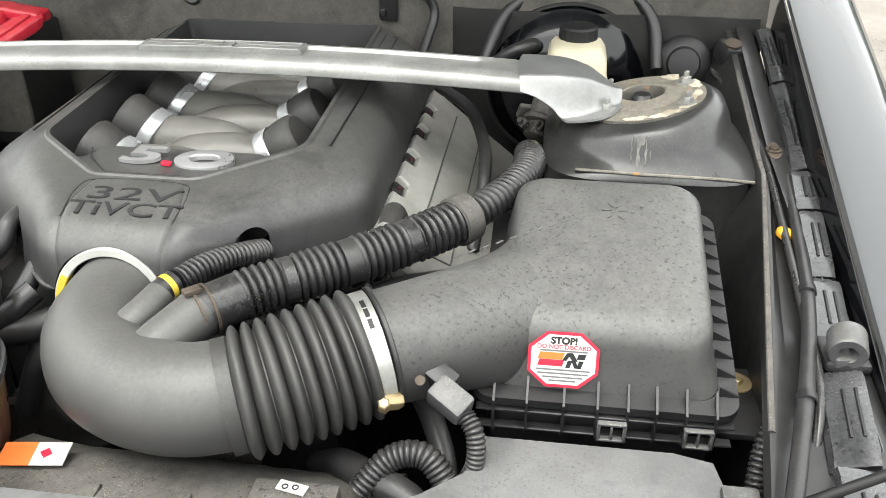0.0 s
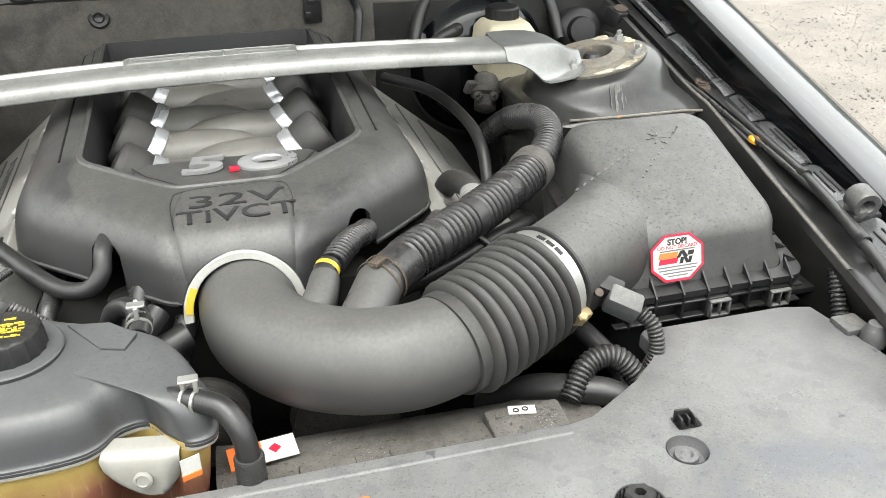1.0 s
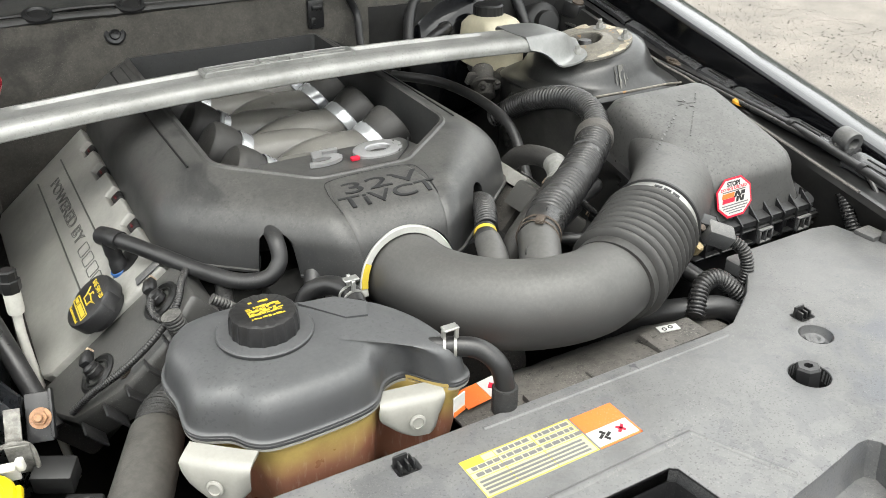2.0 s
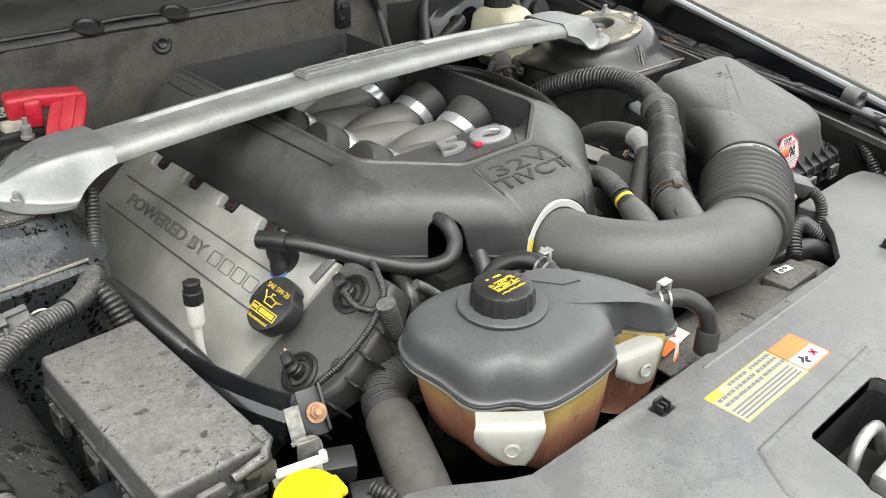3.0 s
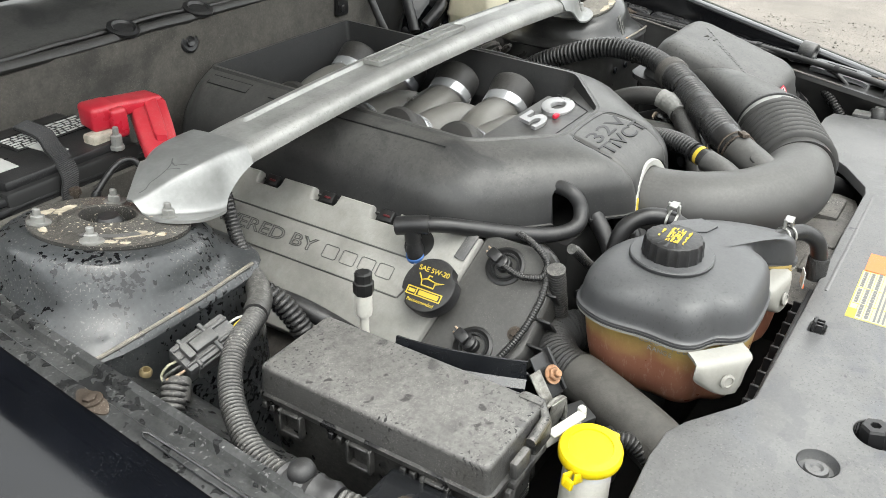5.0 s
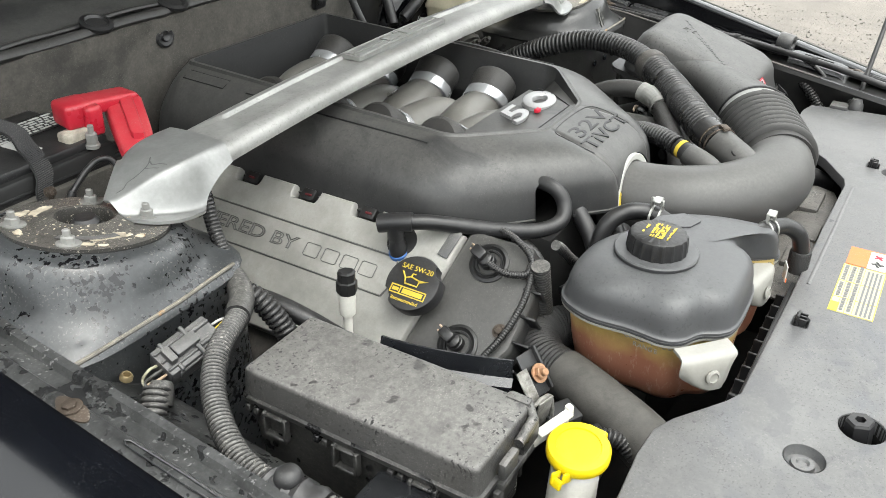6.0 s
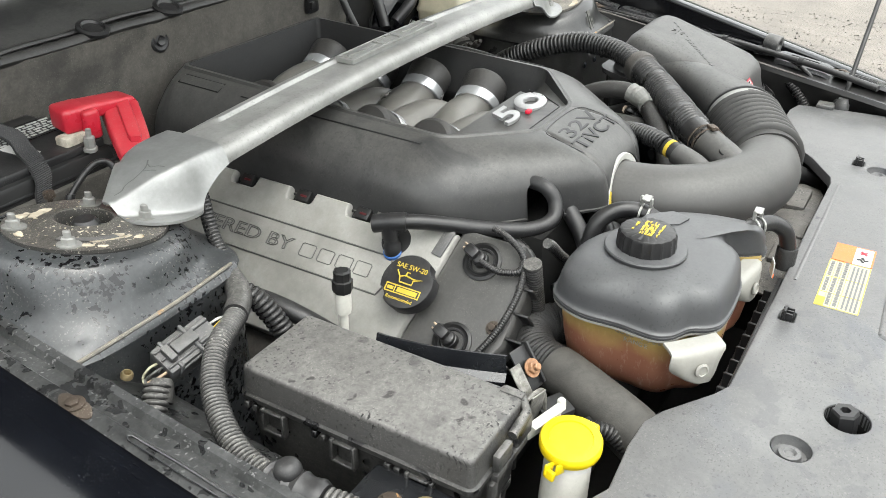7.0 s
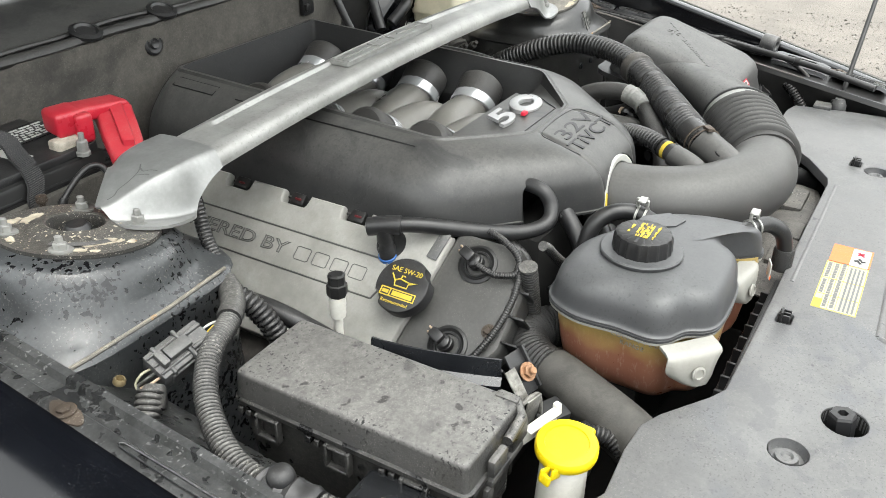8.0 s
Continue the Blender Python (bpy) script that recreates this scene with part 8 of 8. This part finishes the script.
rr = random.Random(19)
for y0, y1, w in ((0.25, 0.105, 0.008), (0.10, -0.095, 0.010), (-0.10, -0.180, 0.012), (-0.184, -0.300, 0.011), (-0.304, -0.398, 0.014), (-0.43, -0.535, 0.015), (-0.538, -0.64, 0.015)):
    strip = thing("rail_clip_strip", (strip_x(y0), y0, rail_z(y0)), "pressed grey metal strip on the fender rail", "strip", group="rail strips")
    tilt = rr.uniform(-0.004, 0.004)

    def at(y, a):
        return Vector((strip_x(y) + w * a, y, rail_z(y) + 0.006 + tilt * a))
    bm = loft(bmesh.new(), [[at(y0 + (y1 - y0) * k / 8, a) + Vector((0, 0, h - (0.003 if k in (0, 8) else 0.0))) for a, h in ((-1.5, -0.006), (-1.3, 0), (-0.2, 0.001), (0.5, 0.001), (0.9, 0.0), (1.0, -0.008))] for k in range(9)], False, False, closed=False)
    part("plate", solid(bm, 0.0015), M_STRIP, strip)
    # slots as dark bars, their depth put into the colour
    for a in (-0.35, 0.30):
        bm = sweep(bmesh.new(), [at(y0 + (y1 - y0) * u, a) + Vector((0, 0, 0.0010)) for u in (0.25, 0.5, 0.75)], 0.0017, 6)
        part("slot", bm, M_INK, strip)
bm = box(bmesh.new(), (0.622, -0.385, 0.80), (0.05, 0.10, 0.008), 0.002)
solo("apron_bracket", bm, M_PLASTIC, "black bracket on the apron beside the air box", "bracket")
bm = bolt(bmesh.new(), (0.628, -0.36, 0.804), (0, 0, 1), 0.007, 0.006, 0.016)
solo("bracket_bolt", bm, M_BRASS, "yellow zinc bolt with a wide washer", "bolt")

# prop rod and hood
rod = thing("prop_rod", (0.608, -0.57, 0.82), "thin dark metal rod leaning out of a grey clip", "prop rod")
bm = sweep(bmesh.new(), [(0.604, -0.570, 0.832), (0.62, -0.5702, 0.850), (0.80, -0.574, 0.985), (0.97, -0.578, 1.112)], 0.0042, 12)
part("rod", bm, M_INK, rod)
bm = lathe(bmesh.new(), (0.608, -0.57, 0.822), (0, 0, 1), [(0.013, 0), (0.013, 0.012), (0.010, 0.018), (0.008, 0.024)], 18)
part("socket", bm, M_GCONN, rod)
bm = box(bmesh.new(), (0.632, -0.560, 0.834), (0.05, 0.022, 0.014), 0.004, Euler((0, 0, 0.5)).to_matrix())
box(bm, (0.60, -0.545, 0.828), (0.03, 0.03, 0.012), 0.003)
part("clip", bm, M_GCONN, rod)

# open hood above the bay, held by the rod
hood = thing("hood", (0, 0.45, 1.06), "open black hood propped up above the engine bay", "hood", kind="structure")
bm = bmesh.new()
rows = []
for k in range(13):
    t = k / 12
    rows.append([(x * (0.76 - 0.03 * t * t), 0.46 - 0.80 * t, 1.075 + 0.90 * t + 0.035 * (1 - x * x) * math.sin(math.pi * min(1, t + 0.1))) for x in [-1 + j / 8 for j in range(17)]])
loft(bm, rows, False, False, closed=False)
part("skin", solid(bm, 0.018), M_PAINT, hood)

# ---- smaller plumbing and wiring ----
for pts, r, d, p in (([(-0.2625, -0.366, 0.880), (-0.250, -0.366, 0.837), (-0.240, -0.366, 0.8035), (-0.225, -0.37, 0.74)], 0.0105, 0.0008, 0.0040),
                     ([(-0.220, -0.364, 0.885), (-0.208, -0.366, 0.876), (-0.183, -0.366, 0.853), (-0.118, -0.368, 0.795), (-0.10, -0.37, 0.75)], 0.0060, 0.0008, 0.0034)):
    solo("engine_conduit", corrugated(bmesh.new(), pts, r, d, p, 16), M_DLOOM, "dusty black corrugated conduit dropping at the engine front", "conduit", group="conduits at the engine front")
for pts, r, word in (([(-0.085, -0.375, 0.862), (-0.10, -0.392, 0.850), (-0.125, -0.405, 0.820), (-0.13, -0.41, 0.75)], 0.0125, "black coolant pipe beside the throttle"),
                     ([(-0.06, -0.385, 0.835), (-0.10, -0.40, 0.825), (-0.15, -0.395, 0.815), (-0.19, -0.37, 0.80)], 0.015, "thick black hose across the engine front"),
                     ([(0.30, -0.40, 0.835), (0.34, -0.46, 0.815), (0.36, -0.52, 0.79), (0.33, -0.56, 0.76)], 0.011, "black hose beside the air box"),
                     ([(0.23, -0.46, 0.74), (0.265, -0.50, 0.785), (0.30, -0.53, 0.80), (0.335, -0.55, 0.80), (0.36, -0.575, 0.78)], 0.014, "black hose below the intake bellows"),
                     ([(0.17, -0.36, 0.85), (0.23, -0.40, 0.852), (0.27, -0.42, 0.84), (0.31, -0.42, 0.80)], 0.008, "thin black hose between engine and bellows"),
                     ([(-0.44, -0.09, 0.85), (-0.43, -0.16, 0.84), (-0.41, -0.24, 0.80), (-0.39, -0.30, 0.74)], 0.011, "black pipe beside the valve cover")):
    solo("rubber_hose", sweep(bmesh.new(), spline(pts, 8), r, 12), M_RUBBER, word, "hose", group="small hoses in the bay")
solo("rubber_hose", corrugated(bmesh.new(), [(0.29, -0.545, 0.80), (0.315, -0.525, 0.822), (0.345, -0.523, 0.825), (0.372, -0.54, 0.80)], 0.012, 0.002, 0.005, 14), M_LOOM, "black ribbed conduit curling below the bellows", "conduit", group="small hoses in the bay")

# dusty pressed edge of the driver side apron
bm = sweep(bmesh.new(), [(0.684 - 0.148 * max(0.0, -0.10 - y), y, rail_z(y) - 0.004) for y in (0.14 - 0.02 * k for k in range(33))], 0.0032, 8, flat=0.6)
solo("apron_edge", bm, M_SHROUD, "pale dusty pressed edge of the apron", "panel edge", kind="structure")
for x, y, z in ((0.49, -0.122, 0.862), (0.535, -0.124, 0.862), (0.575, -0.124, 0.860), (0.615, -0.122, 0.858)):
    solo("apron_button", lathe(bmesh.new(), (x, y + 0.003, z), (0, -1, 0), [(0.006, 0), (0.006, 0.003), (0.004, 0.004)], 14), M_PAINT, "round pressed button on the strut tower wall", "button", group="pressed buttons")

# connectors and fittings by the passenger headlight
hl = thing("headlight_connector", (-0.62, -0.47, 0.80), "grey headlight connector block below the harness", "connector")
part("body", box(bmesh.new(), (-0.632, -0.455, 0.822), (0.045, 0.05, 0.035), 0.006, Euler((0.2, 0.1, 0.4)).to_matrix()), M_GCONN, hl)
part("cover", box(bmesh.new(), (-0.620, -0.425, 0.828), (0.03, 0.03, 0.028), 0.005, Euler((0.1, 0.3, 0.2)).to_matrix()), M_GCONN, hl)
for x, y, z, mt in ((-0.60, -0.40, 0.835, M_RUST), (-0.585, -0.425, 0.83, M_BRASS), (-0.61, -0.48, 0.832, M_BRASS)):
    solo("panel_bolt", bolt(bmesh.new(), (x, y, z), (0, 0, 1), 0.007, 0.006, 0.011), mt, "weathered bolt on the headlight panel", "bolt", group="headlight panel bolts")
bm = box(bmesh.new(), (-0.615, -0.44, 0.80), (0.11, 0.16, 0.06), 0.006)
solo("headlight_panel", bm, M_PAINT, "grimy black panel under the wiring", "panel", kind="structure")
